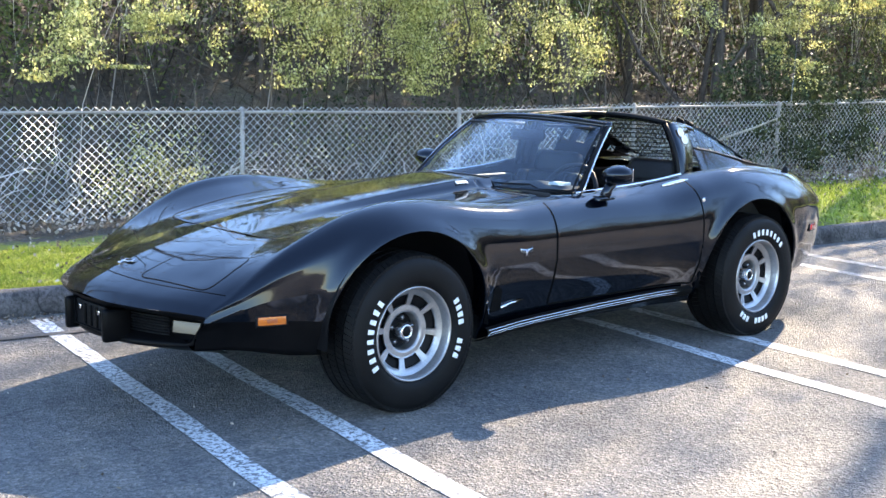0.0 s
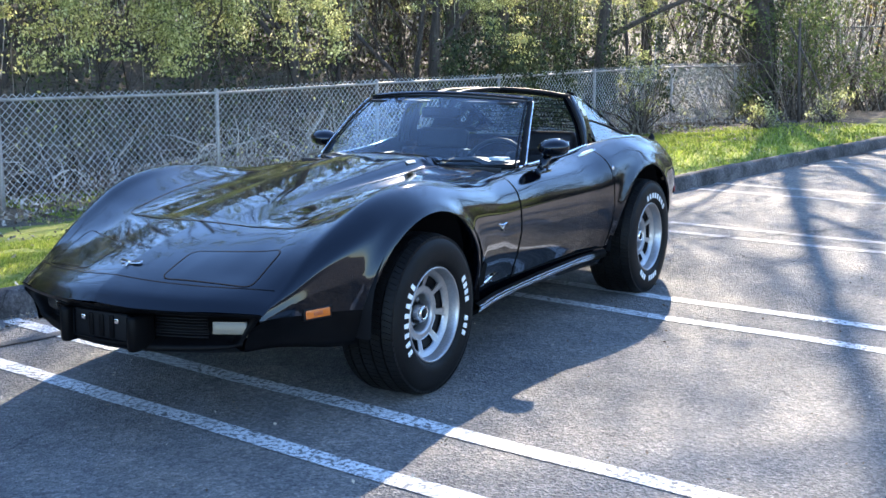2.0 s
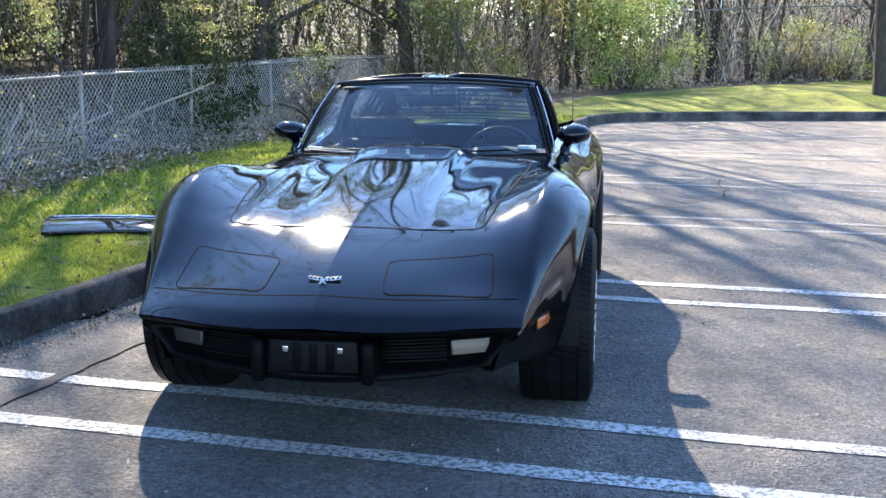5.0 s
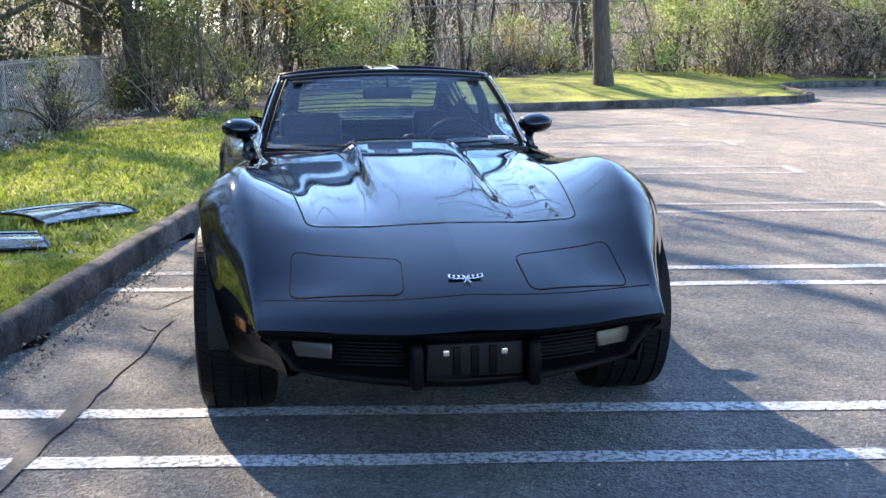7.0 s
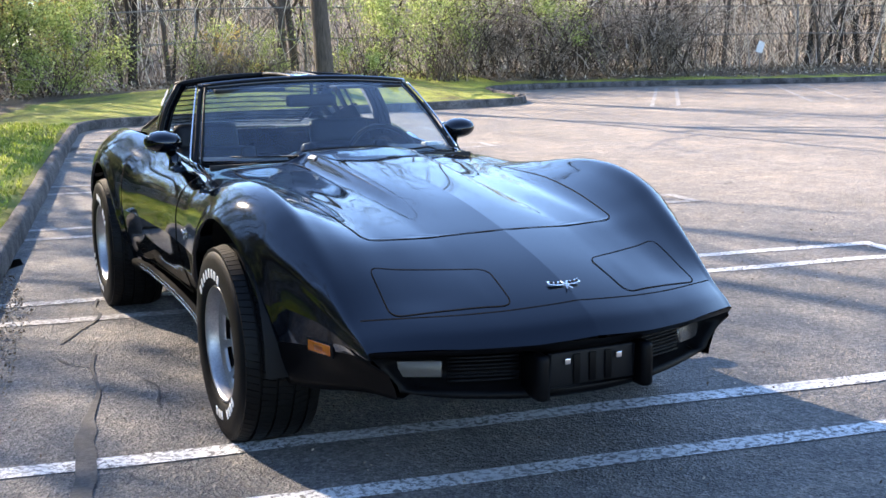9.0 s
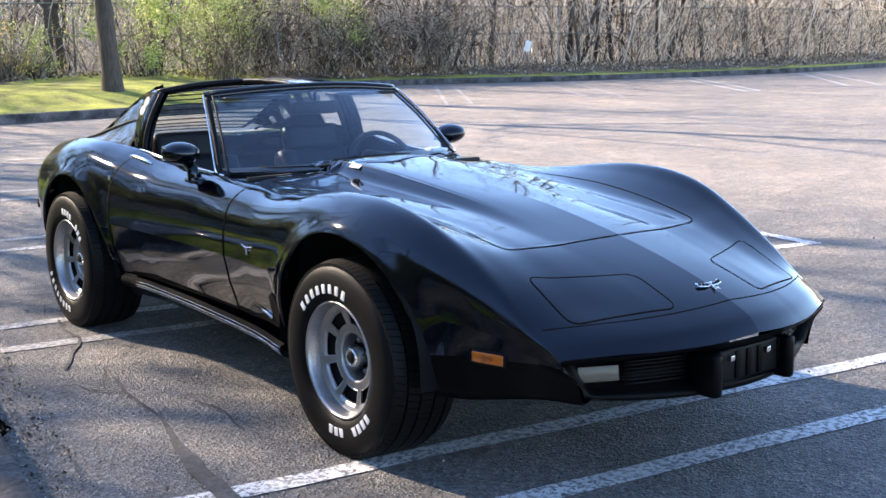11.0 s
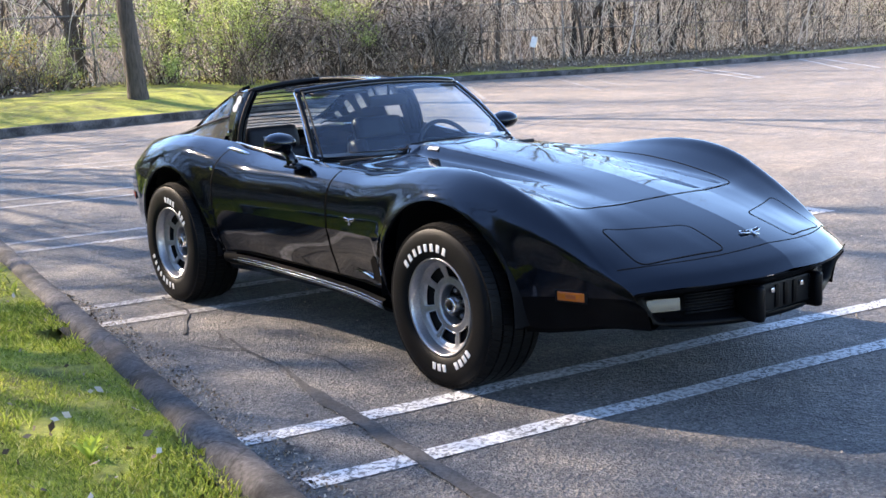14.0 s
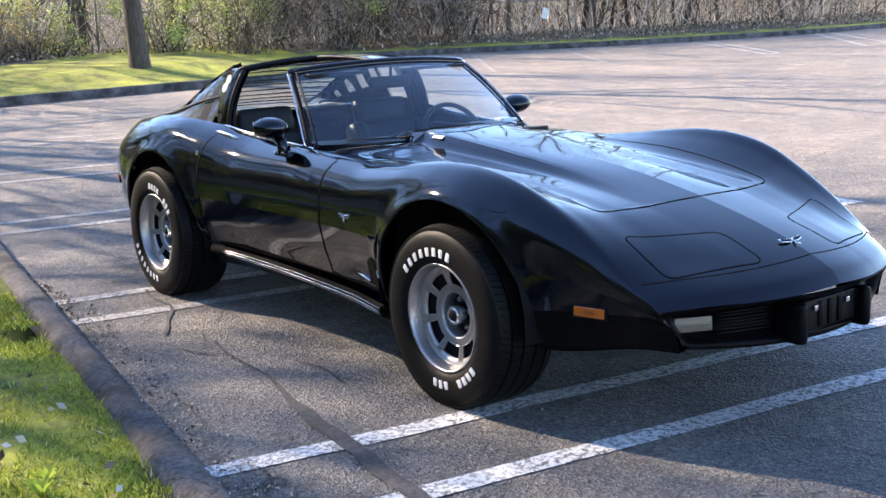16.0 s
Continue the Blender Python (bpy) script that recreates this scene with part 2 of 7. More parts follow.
DARK_BARK = island_tint("dark_bark", [(0.0, (0.018, 0.014, 0.011)), (0.6, (0.055, 0.043, 0.034)), (1.0, (0.13, 0.105, 0.085))], 0.95)
BLADES = island_tint("grass_blades", [(0.0, (0.10, 0.15, 0.028)), (0.35, (0.25, 0.32, 0.05)), (0.8, (0.46, 0.52, 0.09)), (1.0, (0.58, 0.54, 0.22))], 0.7, 0.45)
LEAVES = island_tint("spring_leaves", [(0.0, (0.11, 0.12, 0.04)), (0.4, (0.38, 0.38, 0.145)), (0.8, (0.72, 0.69, 0.28)), (1.0, (0.92, 0.88, 0.50))], 0.6, 0.6)
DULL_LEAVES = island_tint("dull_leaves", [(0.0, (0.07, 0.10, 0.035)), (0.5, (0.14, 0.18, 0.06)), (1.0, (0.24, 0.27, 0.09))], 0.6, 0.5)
# evergreen leaves kept extra dark; the woods' shade is in the colour
SHADED_EVERGREEN = island_tint("shaded_evergreen_leaves", [(0.0, (0.015, 0.024, 0.010)), (0.6, (0.045, 0.058, 0.024)), (1.0, (0.11, 0.13, 0.05))], 0.6, 0.2)
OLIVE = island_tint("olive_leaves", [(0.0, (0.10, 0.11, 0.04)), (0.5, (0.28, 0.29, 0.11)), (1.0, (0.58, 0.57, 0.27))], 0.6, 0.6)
GREEN_LEAVES = island_tint("fresh_green_leaves", [(0.0, (0.12, 0.17, 0.04)), (0.5, (0.42, 0.50, 0.16)), (1.0, (0.70, 0.75, 0.33))], 0.6, 0.5)
GOLD_LEAVES = island_tint("golden_buds", [(0.0, (0.26, 0.18, 0.05)), (0.5, (0.50, 0.36, 0.10)), (1.0, (0.72, 0.55, 0.20))], 0.6, 0.5)
TWIGS = island_tint("bare_twigs", [(0.0, (0.06, 0.047, 0.038)), (0.45, (0.21, 0.17, 0.135)), (0.8, (0.46, 0.40, 0.33)), (1.0, (0.70, 0.64, 0.56))], 0.9)
THICKET = island_tint("tan_twigs", [(0.0, (0.04, 0.030, 0.024)), (0.32, (0.20, 0.155, 0.12)), (0.46, (0.70, 0.585, 0.46)), (1.0, (0.95, 0.89, 0.78))], 0.9)
PALE_TWIGS = island_tint("pale_twigs", [(0.0, (0.12, 0.10, 0.085)), (0.4, (0.36, 0.32, 0.28)), (1.0, (0.74, 0.69, 0.63))], 0.9)
DRY = island_tint("dry_leaves", [(0.0, (0.06, 0.04, 0.025)), (0.5, (0.22, 0.165, 0.115)), (1.0, (0.58, 0.50, 0.41))], 0.9)
# darker copy of the bare twigs; shade under the trees is in the colour
SHADED_BRUSH = island_tint("shaded_brush_twigs", [(0.0, (0.02, 0.015, 0.012)), (0.6, (0.065, 0.05, 0.04)), (0.93, (0.17, 0.14, 0.115)), (1.0, (0.46, 0.41, 0.36))], 0.9)
POST = surface("dull_galvanised_steel", (0.22, 0.195, 0.175), (0.36, 0.32, 0.29), 4.0, 0.55, 0.4, 90, 0.001)
PALE_DRY = island_tint("pale_dry_leaves", [(0.0, (0.09, 0.06, 0.04)), (0.6, (0.34, 0.26, 0.205)), (0.9, (0.55, 0.45, 0.38)), (1.0, (0.80, 0.71, 0.64))], 0.9)
DARK_TWIGS = island_tint("dark_twigs", [(0.0, (0.03, 0.023, 0.018)), (0.5, (0.15, 0.118, 0.092)), (1.0, (0.46, 0.39, 0.325))], 0.9)
VINES = island_tint("hanging_vines", [(0.0, (0.03, 0.024, 0.018)), (0.4, (0.15, 0.13, 0.09)), (0.75, (0.42, 0.39, 0.28)), (1.0, (0.72, 0.69, 0.52))], 0.9)
# brown leaves with the undergrowth's shade put into their colour
SHADED_LEAVES = island_tint("shaded_brown_leaves", [(0.0, (0.04, 0.030, 0.023)), (0.7, (0.15, 0.118, 0.086)), (1.0, (0.34, 0.275, 0.20))], 0.9)
PALE_WOOD = surface("bleached_wood", (0.22, 0.19, 0.16), (0.46, 0.42, 0.37), 6, 0.9, 0.5, 60, 0.003)
WEED = island_tint("weed_leaf", [(0.0, (0.24, 0.36, 0.05)), (1.0, (0.46, 0.56, 0.10))], 0.6, 0.5)
PAINT = paint_material()
TRIM = material("black_rubber_trim", (0.004, 0.004, 0.005), 0.5, spec=0.14)
SEAM = material("panel_gap", (0.002, 0.002, 0.002), 0.9, spec=0.1)
PLASTIC = surface("black_plastic", (0.002, 0.002, 0.0025), (0.004, 0.004, 0.0045), 8, 0.38, 0.2, 200, 0.0005)
shader(PLASTIC).inputs["Specular IOR Level"].default_value = 0.06
NUT = material("dark_steel_nut", (0.18, 0.18, 0.19), 0.3, 0.9)
CHROME = material("chrome", (0.75, 0.76, 0.78), 0.08, 1.0)
ALLOY = surface("cast_aluminium", (0.30, 0.30, 0.31), (0.42, 0.42, 0.43), 6, 0.36, 0.2, 120, 0.0004)
shader(ALLOY).inputs["Metallic"].default_value = 0.85
RUBBER = surface("tyre_rubber", (0.003, 0.003, 0.0033), (0.006, 0.006, 0.0063), 7, 0.55, 0.4, 150, 0.0008)
shader(RUBBER).inputs["Specular IOR Level"].default_value = 0.14
LETTER = surface("raised_white_rubber", (0.62, 0.62, 0.61), (0.78, 0.78, 0.77), 20, 0.7, 0.2, 200, 0.0004)
LEATHER = surface("black_leather", (0.007, 0.007, 0.008), (0.014, 0.014, 0.016), 5, 0.42, 0.4, 160, 0.001)
shader(LEATHER).inputs["Specular IOR Level"].default_value = 0.2
CARPET = surface("black_carpet", (0.010, 0.010, 0.011), (0.02, 0.02, 0.02), 9, 0.95, 0.6, 220, 0.003)
AMBER = material("amber_lens", (0.50, 0.115, 0.010), 0.2, coat=0.6)
AMBER_DARK = material("amber_reflector", (0.30, 0.06, 0.008), 0.3, coat=0.4)
BAG = surface("white_plastic", (0.68, 0.70, 0.72), (0.86, 0.87, 0.88), 9, 0.4, 0.1, 60, 0.002)
LENS = material("clear_lamp_lens", (0.038, 0.033, 0.032), 0.22, coat=0.22)
WINDSHIELD = glass_material("windshield_glass", (0.62, 0.74, 0.80), 1.6, dust_haze=0.03)
TINTED = glass_material("tinted_glass", (0.66, 0.72, 0.72), 1.45)
QUARTER = glass_material("dark_quarter_glass", (0.70, 0.74, 0.75), 1.5)


# ---- building helpers ----
def link_mesh(name, verts, faces, mat, parent=None, label="", smooth=True, mats=None):
    me = bpy.data.meshes.new(name)
    me.from_pydata([tuple(v) for v in verts], [], faces)
    me.materials.append(mat)
    if smooth:
        me.polygons.foreach_set("use_smooth", [True] * len(me.polygons))
    me.update()
    ob = new(name, me)
    ob.parent = parent
    if label:
        ob["label"] = label
    return ob


def part(name, bm, mat, parent=None, label="", smooth=True):
    me = bpy.data.meshes.new(name)
    bm.to_mesh(me)
    bm.free()
    me.materials.append(mat)
    if smooth:
        me.polygons.foreach_set("use_smooth", [True] * len(me.polygons))
    ob = new(name, me)
    ob.parent = parent
    if label:
        ob["label"] = label
    return ob


def empty(name, m=None):
    ob = new(name)
    ob.empty_display_size = 0.2
    if m is not None:
        ob.matrix_world = m
    return ob


def box(bm, lo, hi, bevel=0.0, m=None):
    r = bmesh.ops.create_cube(bm, size=1.0)
    vs = r["verts"]
    for v in vs:
        v.co = Vector([lo[i] + (hi[i] - lo[i]) * (v.co[i] + 0.5) for i in range(3)])
        if m is not None:
            v.co = m @ v.co
    if bevel:
        es = list({e for v in vs for e in v.link_edges})
        bmesh.ops.bevel(bm, geom=es, offset=bevel, segments=2, profile=0.6, affect="EDGES")
    return bm


def tube(points, radius, sides=8, closed=False, cap=True):
    """Vertices and faces of a tube along points; radius is a number or one per point."""
    pts = [Vector(p) for p in points]
    n = len(pts)
    rad = radius if isinstance(radius, (list, tuple)) else [radius] * n
    verts, faces = [], []
    up = Vector((0.02, 0.03, 1))
    for i, p in enumerate(pts):
        a = pts[(i - 1) % n] if (closed or i > 0) else p
        b = pts[(i + 1) % n] if (closed or i < n - 1) else p
        d = (b - a).normalized()
        s = d.cross(up)
        if s.length < 0.05:
            s = d.cross(Vector((1, 0.1, 0)))
        s.normalize()
        u = s.cross(d)
        for k in range(sides):
            w = 2 * math.pi * k / sides
            verts.append(p + (s * math.cos(w) + u * math.sin(w)) * rad[i])
    for i in range(n if closed else n - 1):
        j = (i + 1) % n
        for k in range(sides):
            l = (k + 1) % sides
            faces.append((i * sides + k, i * sides + l, j * sides + l, j * sides + k))
    if cap and not closed:
        faces.append(tuple(reversed(range(sides))))
        faces.append(tuple(range((n - 1) * sides, n * sides)))
    return verts, faces


def tube_part(name, points, radius, mat, parent=None, label="", sides=8, closed=False):
    v, f = tube(points, radius, sides, closed)
    return link_mesh(name, v, f, mat, parent, label)


def lathe(profile, steps, axis="x"):
    """Vertices and faces of a profile (along, radius) turned about the axis."""
    verts, faces = [], []
    n = len(profile)
    for k in range(steps):
        w = 2 * math.pi * k / steps
        for a, r in profile:
            verts.append((a, r * math.cos(w), r * math.sin(w)))
    for k in range(steps):
        l = (k + 1) % steps
        for i in range(n - 1):
            faces.append((k * n + i, k * n + i + 1, l * n + i + 1, l * n + i))
    return verts, faces


def keyed(*keys):
    """A smooth, overshoot-free curve through (position, value) keys."""
    xs = np.array([k[0] for k in keys], float)
    ys = np.array([k[1] for k in keys], float)
    h = np.diff(xs)
    d = np.diff(ys) / h
    g = np.zeros(len(xs))
    g[0], g[-1] = d[0], d[-1]
    for i in range(1, len(xs) - 1):
        if d[i - 1] * d[i] > 0:
            w1, w2 = 2 * h[i] + h[i - 1], h[i] + 2 * h[i - 1]
            g[i] = (w1 + w2) / (w1 / d[i - 1] + w2 / d[i])

    def value(x):
        x = min(max(x, xs[0]), xs[-1])
        i = min(int(np.searchsorted(xs, x, "right")) - 1, len(h) - 1)
        t = (x - xs[i]) / h[i]
        return float((1 + 2 * t) * (1 - t) ** 2 * ys[i] + t * (1 - t) ** 2 * h[i] * g[i]
                     + t * t * (3 - 2 * t) * ys[i + 1] + t * t * (t - 1) * h[i] * g[i + 1])
    return value


def smooth01(a, b, x):
    t = min(max((x - a) / (b - a), 0.0), 1.0)
    return t * t * (3 - 2 * t)



# ---- ground, parking lot, kerb ----
LOT = radians(8.0)                      # the stalls are turned against the car
LOT_U = Vector((math.cos(LOT), -math.sin(LOT)))
LOT_V = Vector((math.sin(LOT), math.cos(LOT)))


def lot_height(x, y):
    """The lot rises gently towards its far end."""
    return 0.014 * max(0.0, y - 5.0) ** 1.0 * smooth01(4.0, 9.0, y) if y < 40 else 0.49


KERB_LINE = [(-3.95, -13.0), (-3.16, -7.8), (-1.985, -0.4), (-1.21, 4.3), (-0.35, 9.2), (0.42, 13.5), (0.70, 14.8), (1.05, 15.35), (2.0, 15.75), (5.0, 16.3),
             (8.0, 16.7), (9.3, 17.0), (10.0, 17.6), (10.3, 18.5), (10.8, 20.6), (11.4, 21.8), (13.3, 22.3), (16.4, 21.8), (21.6, 20.6), (28.8, 20.2), (37.0, 21.2), (75.0, 26.0)]


def resample(points, step):
    """Even points on a smooth line through the given plan points."""
    p = [Vector(q) for q in points]
    dense = []
    for i in range(len(p) - 1):
        a, b, c, d = p[max(i - 1, 0)], p[i], p[i + 1], p[min(i + 2, len(p) - 1)]
        la, lb, lc = max((b - a).length, 1e-6) ** 0.5, (c - b).length ** 0.5, max((d - c).length, 1e-6) ** 0.5
        m1 = (c - b) if i == 0 else lb * ((b - a) / la - (c - a) / (la + lb) + (c - b) / lb)
        m2 = (c - b) if i == len(p) - 2 else lb * ((c - b) / lb - (d - b) / (lb + lc) + (d - c) / lc)
        for k in range(24):
            t = k / 24
            dense.append((2 * t ** 3 - 3 * t * t + 1) * b + (t ** 3 - 2 * t * t + t) * m1 + (3 * t * t - 2 * t ** 3) * c + (t ** 3 - t * t) * m2)
    dense.append(p[-1])
    out, left = [dense[0]], step
    for a, b in zip(dense, dense[1:]):
        l = (b - a).length
        while l >= left:
            a = a + (b - a) * (left / l)
            out.append(a)
            l = (b - a).length
            left = step
        left -= l
    return out


KERB_PTS = resample(KERB_LINE, 0.2)
KERB_XY = np.array([tuple(p) for p in KERB_PTS])
KERB_N = np.zeros_like(KERB_XY)
_t = np.gradient(KERB_XY, axis=0)
_t /= np.linalg.norm(_t, axis=1)[:, None]
KERB_N[:, 0], KERB_N[:, 1] = -_t[:, 1], _t[:, 0]           # away from the lot


def beyond_kerb(x, y):
    """Signed distance behind the kerb's lot-side foot (negative: on the lot)."""
    d = KERB_XY - (x, y)
    i = int(np.argmin((d * d).sum(1)))
    return float(-(d[i] * KERB_N[i]).sum())


def fence_side(x, y):
    """Distance beyond the long fence."""
    return -((x + 6.1) * LOT_V.y - (y - 3.4) * LOT_V.x)


def ground_height(x, y):
    b = beyond_kerb(x, y)
    z = lot_height(x, y)
    if b < 0.12:
        return z - 0.06
    z += 0.115 + 0.03 * smooth01(0.2, 1.0, b)
    # the verge falls off towards the long fence, a mound lies behind the far kerb
    side = smooth01(13.0, 17.0, y - 0.2 * x) * smooth01(-1.0, -4.0, fence_side(x, y))
    z += (1 - side) * (-0.23 * smooth01(1.0, 4.2, b)) + side * 0.22 * smooth01(0.5, 5.0, x) * smooth01(0.6, 3.0, b) * (1 - 0.5 * smooth01(5, 9, b))
    # wooded banks
    w = max(fence_side(x, y) - 0.3, 0.0)
    far = max(b - 9.0, 0.0) * smooth01(14, 18, y) * smooth01(-1.0, -4.0, fence_side(x, y))
    z += 2.6 * smooth01(0.5, 9.0, w) * (1 - 0.6 * smooth01(10, 20, y)) + 1.5 * smooth01(2.0, 16.0, far)
    # a wooded hillside beyond
    z += 11.0 * smooth01(16.0, 60.0, w) + 11.0 * smooth01(16.0, 60.0, far)
    z += 0.04 * noise.noise(Vector((x * 0.9, y * 0.9, 0))) * smooth01(0.4, 1.5, b)
    return z


def axis_steps(lo, hi, fine_lo, fine_hi, fine, coarse):
    out = list(np.arange(lo, fine_lo, coarse)) + list(np.arange(fine_lo, fine_hi, fine)) + list(np.arange(fine_hi, hi + coarse, coarse))
    return out


LAWN_EDGE = keyed((11.5, -1.8), (12.8, -0.9), (15, -0.6), (17, -0.4), (18.9, 0.18), (20.6, 0.64), (22, 1.2), (24, 2.4), (30, 4.0))


def build_ground():
    xs = axis_steps(-140, 160, -12, 52, 0.45, 4.0)
    ys = axis_steps(-60, 180, -9, 30, 0.45, 4.0)
    verts = []
    for y in ys:
        for x in xs:
            b = beyond_kerb(x, y)
            px, py = x, y
            if -0.5 < b < 0.46:
                # the step between lot and verge lies under the kerb
                d = KERB_XY - (x, y)
                m = int(np.argmin((d * d).sum(1)))
                px, py = (float(q) for q in KERB_XY[m] + KERB_N[m] * (0.10 if b < 0.12 else 0.135))
            verts.append((px, py, ground_height(x, y) if b < 0.12 or b >= 0.46 else lot_height(px, py) + 0.115))
    n = len(xs)
    faces = [(j * n + i, j * n + i + 1, (j + 1) * n + i + 1, (j + 1) * n + i) for j in range(len(ys) - 1) for i in range(n - 1)]
    ob = link_mesh("ground", verts, faces, GROUND)
    share = ob.data.attributes.new("litter", "FLOAT", "POINT")
    for k, (x, y) in enumerate([(x, y) for y in ys for x in xs]):
        past = max(fence_side(x, y) + 1.2, beyond_kerb(x, y) - (1.1 if x > 12 else 5.6 if y > 14 else 9.0), LAWN_EDGE(y) - x if y > 11.5 else -9.0)
        share.data[k].value = min(max(0.5 + 0.45 * past, -0.5), 1.5)
    tagged(ob, "spring grass verge running into leaf litter under woods", "ground", kind="structure")


def build_lot():
    xs = axis_steps(-24, 90, -6, 20, 0.5, 3.0)
    ys = axis_steps(-45, 40, -8, 26, 0.5, 3.0)
    verts, index, faces = [], {}, []
    keep = {}
    for j, y in enumerate(ys):
        for i, x in enumerate(xs):
            keep[i, j] = beyond_kerb(x, y) < 0.75
    for j in range(len(ys) - 1):
        for i in range(len(xs) - 1):
            q = ((i, j), (i + 1, j), (i + 1, j + 1), (i, j + 1))
            if sum(keep[k] for k in q) < 3 or not all(beyond_kerb(xs[a], ys[b]) < 0.9 for a, b in q):
                if not any(keep[k] for k in q):
                    continue
            ids = []
            for k in q:
                if k not in index:
                    x, y = xs[k[0]], ys[k[1]]
                    b = beyond_kerb(x, y)
                    if b > 0.1:
                        d = KERB_XY - (x, y)
                        m = int(np.argmin((d * d).sum(1)))
                        x, y = KERB_XY[m] + KERB_N[m] * 0.1
                    index[k] = len(verts)
                    verts.append((x, y, lot_height(x, y)))
                ids.append(index[k])
            faces.append(tuple(ids))
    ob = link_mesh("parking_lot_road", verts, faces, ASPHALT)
    tagged(ob, "worn grey asphalt parking lot with hairline cracks", "parking lot", kind="structure")
    return ob


def build_kerb():
    prof = [(0.0, -0.03), (0.003, 0.03), (0.008, 0.105), (0.018, 0.137), (0.036, 0.151), (0.078, 0.155), (0.108, 0.149), (0.132, 0.126), (0.15, 0.06)]
    verts, faces = [], []
    n = len(prof)
    for i, (p, q) in enumerate(zip(KERB_XY, KERB_N)):
        z0 = lot_height(*p)
        for k, (o, z) in enumerate(prof):
            w = noise.noise(Vector((p[0] * 1.4, p[1] * 1.4, k * 0.35))) * 0.012 + noise.noise(Vector((p[0] * 5, p[1] * 5, k))) * 0.006
            drop = 0.02 * max(0.0, noise.noise(Vector((p[0] * 0.8, p[1] * 0.8, 7))) - 0.25)
            verts.append((p[0] + q[0] * (o + w), p[1] + q[1] * (o + w), z0 + z * (1 - drop * 3) + (w * 0.6 if k > 1 else 0)))
    for i in range(len(KERB_XY) - 1):
        for k in range(n - 1):
            faces.append((i * n + k, i * n + k + 1, (i + 1) * n + k + 1, (i + 1) * n + k))
    ob = link_mesh("kerb", verts, faces, KERB)
    tagged(ob, "rounded grey asphalt kerb, cracked and weathered", "kerb", kind="structure")


def strip(name, a, b, width, mat, label, wobble=0.0, lift=0.004, step=0.15, category="line"):
    """A flat painted or sealed strip on the lot between two plan points."""
    a, b = Vector(a), Vector(b)
    d = (b - a).normalized()
    s = Vector((-d.y, d.x))
    n = max(2, int((b - a).length / step))
    verts, faces = [], []
    for i in range(n + 1):
        p = a + (b - a) * i / n
        for e in (-0.5, 0.5):
            q = p + s * e * (width + 0.008 * noise.noise(Vector((p.x * 9, p.y * 9, e))))
            if wobble:
                q = q + s * wobble * noise.noise(Vector((p.x * 1.3, p.y * 1.3, 5)))
            verts.append((q.x, q.y, lot_height(q.x, q.y) + lift))
    for i in range(n):
        faces.append((2 * i, 2 * i + 2, 2 * i + 3, 2 * i + 1))
    ob = link_mesh(name, verts, faces, mat)
    return tagged(ob, label, category, kind="structure")


def build_lines():
    """Pairs of stall lines square to the long kerb, closed by short bars at their far ends."""
    for k, (y1, y2) in enumerate(((-0.80, -0.27), (2.02, 2.50), (4.90, 5.36), (7.55, 8.10), (10.35, 10.9), (13.2, 13.7))):
        for y0 in (y1, y2):
            # y0 is where the line crosses x = 0
            start = Vector((0, y0)) - LOT_U * (1.93 - 0.15 * y0)
            end = Vector((0, y0)) + LOT_U * (3.72 + 0.145 * y0)
            if k == 0:
                start = Vector((0, y0)) - LOT_U * 1.88
            if k == 1:
                # worn away between the kerb and the car
                worn = Vector((0, y0)) - LOT_U * 0.55
                strip("stall_line", start, worn, 0.105, FADED, "nearly worn-off white parking stall line", 0.02)
                start = worn
            strip("stall_line", start, end, 0.105, FADED if k > 1 else LINE, "nearly worn-off white parking stall line" if k > 1 else "worn white painted parking stall line", 0.02)
        e1, e2 = Vector((0, y1)) + LOT_U * (3.67 + 0.145 * y1), Vector((0, y2)) + LOT_U * (3.67 + 0.145 * y2)
        strip("stall_line", e1 - LOT_V * 0.05, e2 + LOT_V * 0.05, 0.105, FADED if k > 1 else LINE, "nearly worn-off white parking stall line" if k > 1 else "worn white painted parking stall line", lift=0.006)
    # paired stall lines along the far kerb, closed by short bars
    for a, b, c, d in (((15.6, 21.0), (11.3, 15.0), (16.1, 20.9), (12.0, 15.1)), ((19.2, 20.9), (14.94, 14.64), (20.08, 20.85), (16.0, 14.74)),
                       ((24.0, 20.3), (19.57, 14.23), (24.5, 20.2), (20.15, 14.3)), ((29.6, 20.0), (23.7, 14.26), (30.4, 19.9), (24.6, 13.9)), ((36.0, 20.6), (28.4, 14.0), (36.8, 20.6), (29.3, 13.8))):
        for p, q in ((a, b), (c, d), (b, d)):
            strip("stall_line", p, q, 0.085, LINE if a[0] > 20 else FADED, "worn white painted parking stall line", 0.02, step=0.5, lift=0.005 if p == b else 0.004)


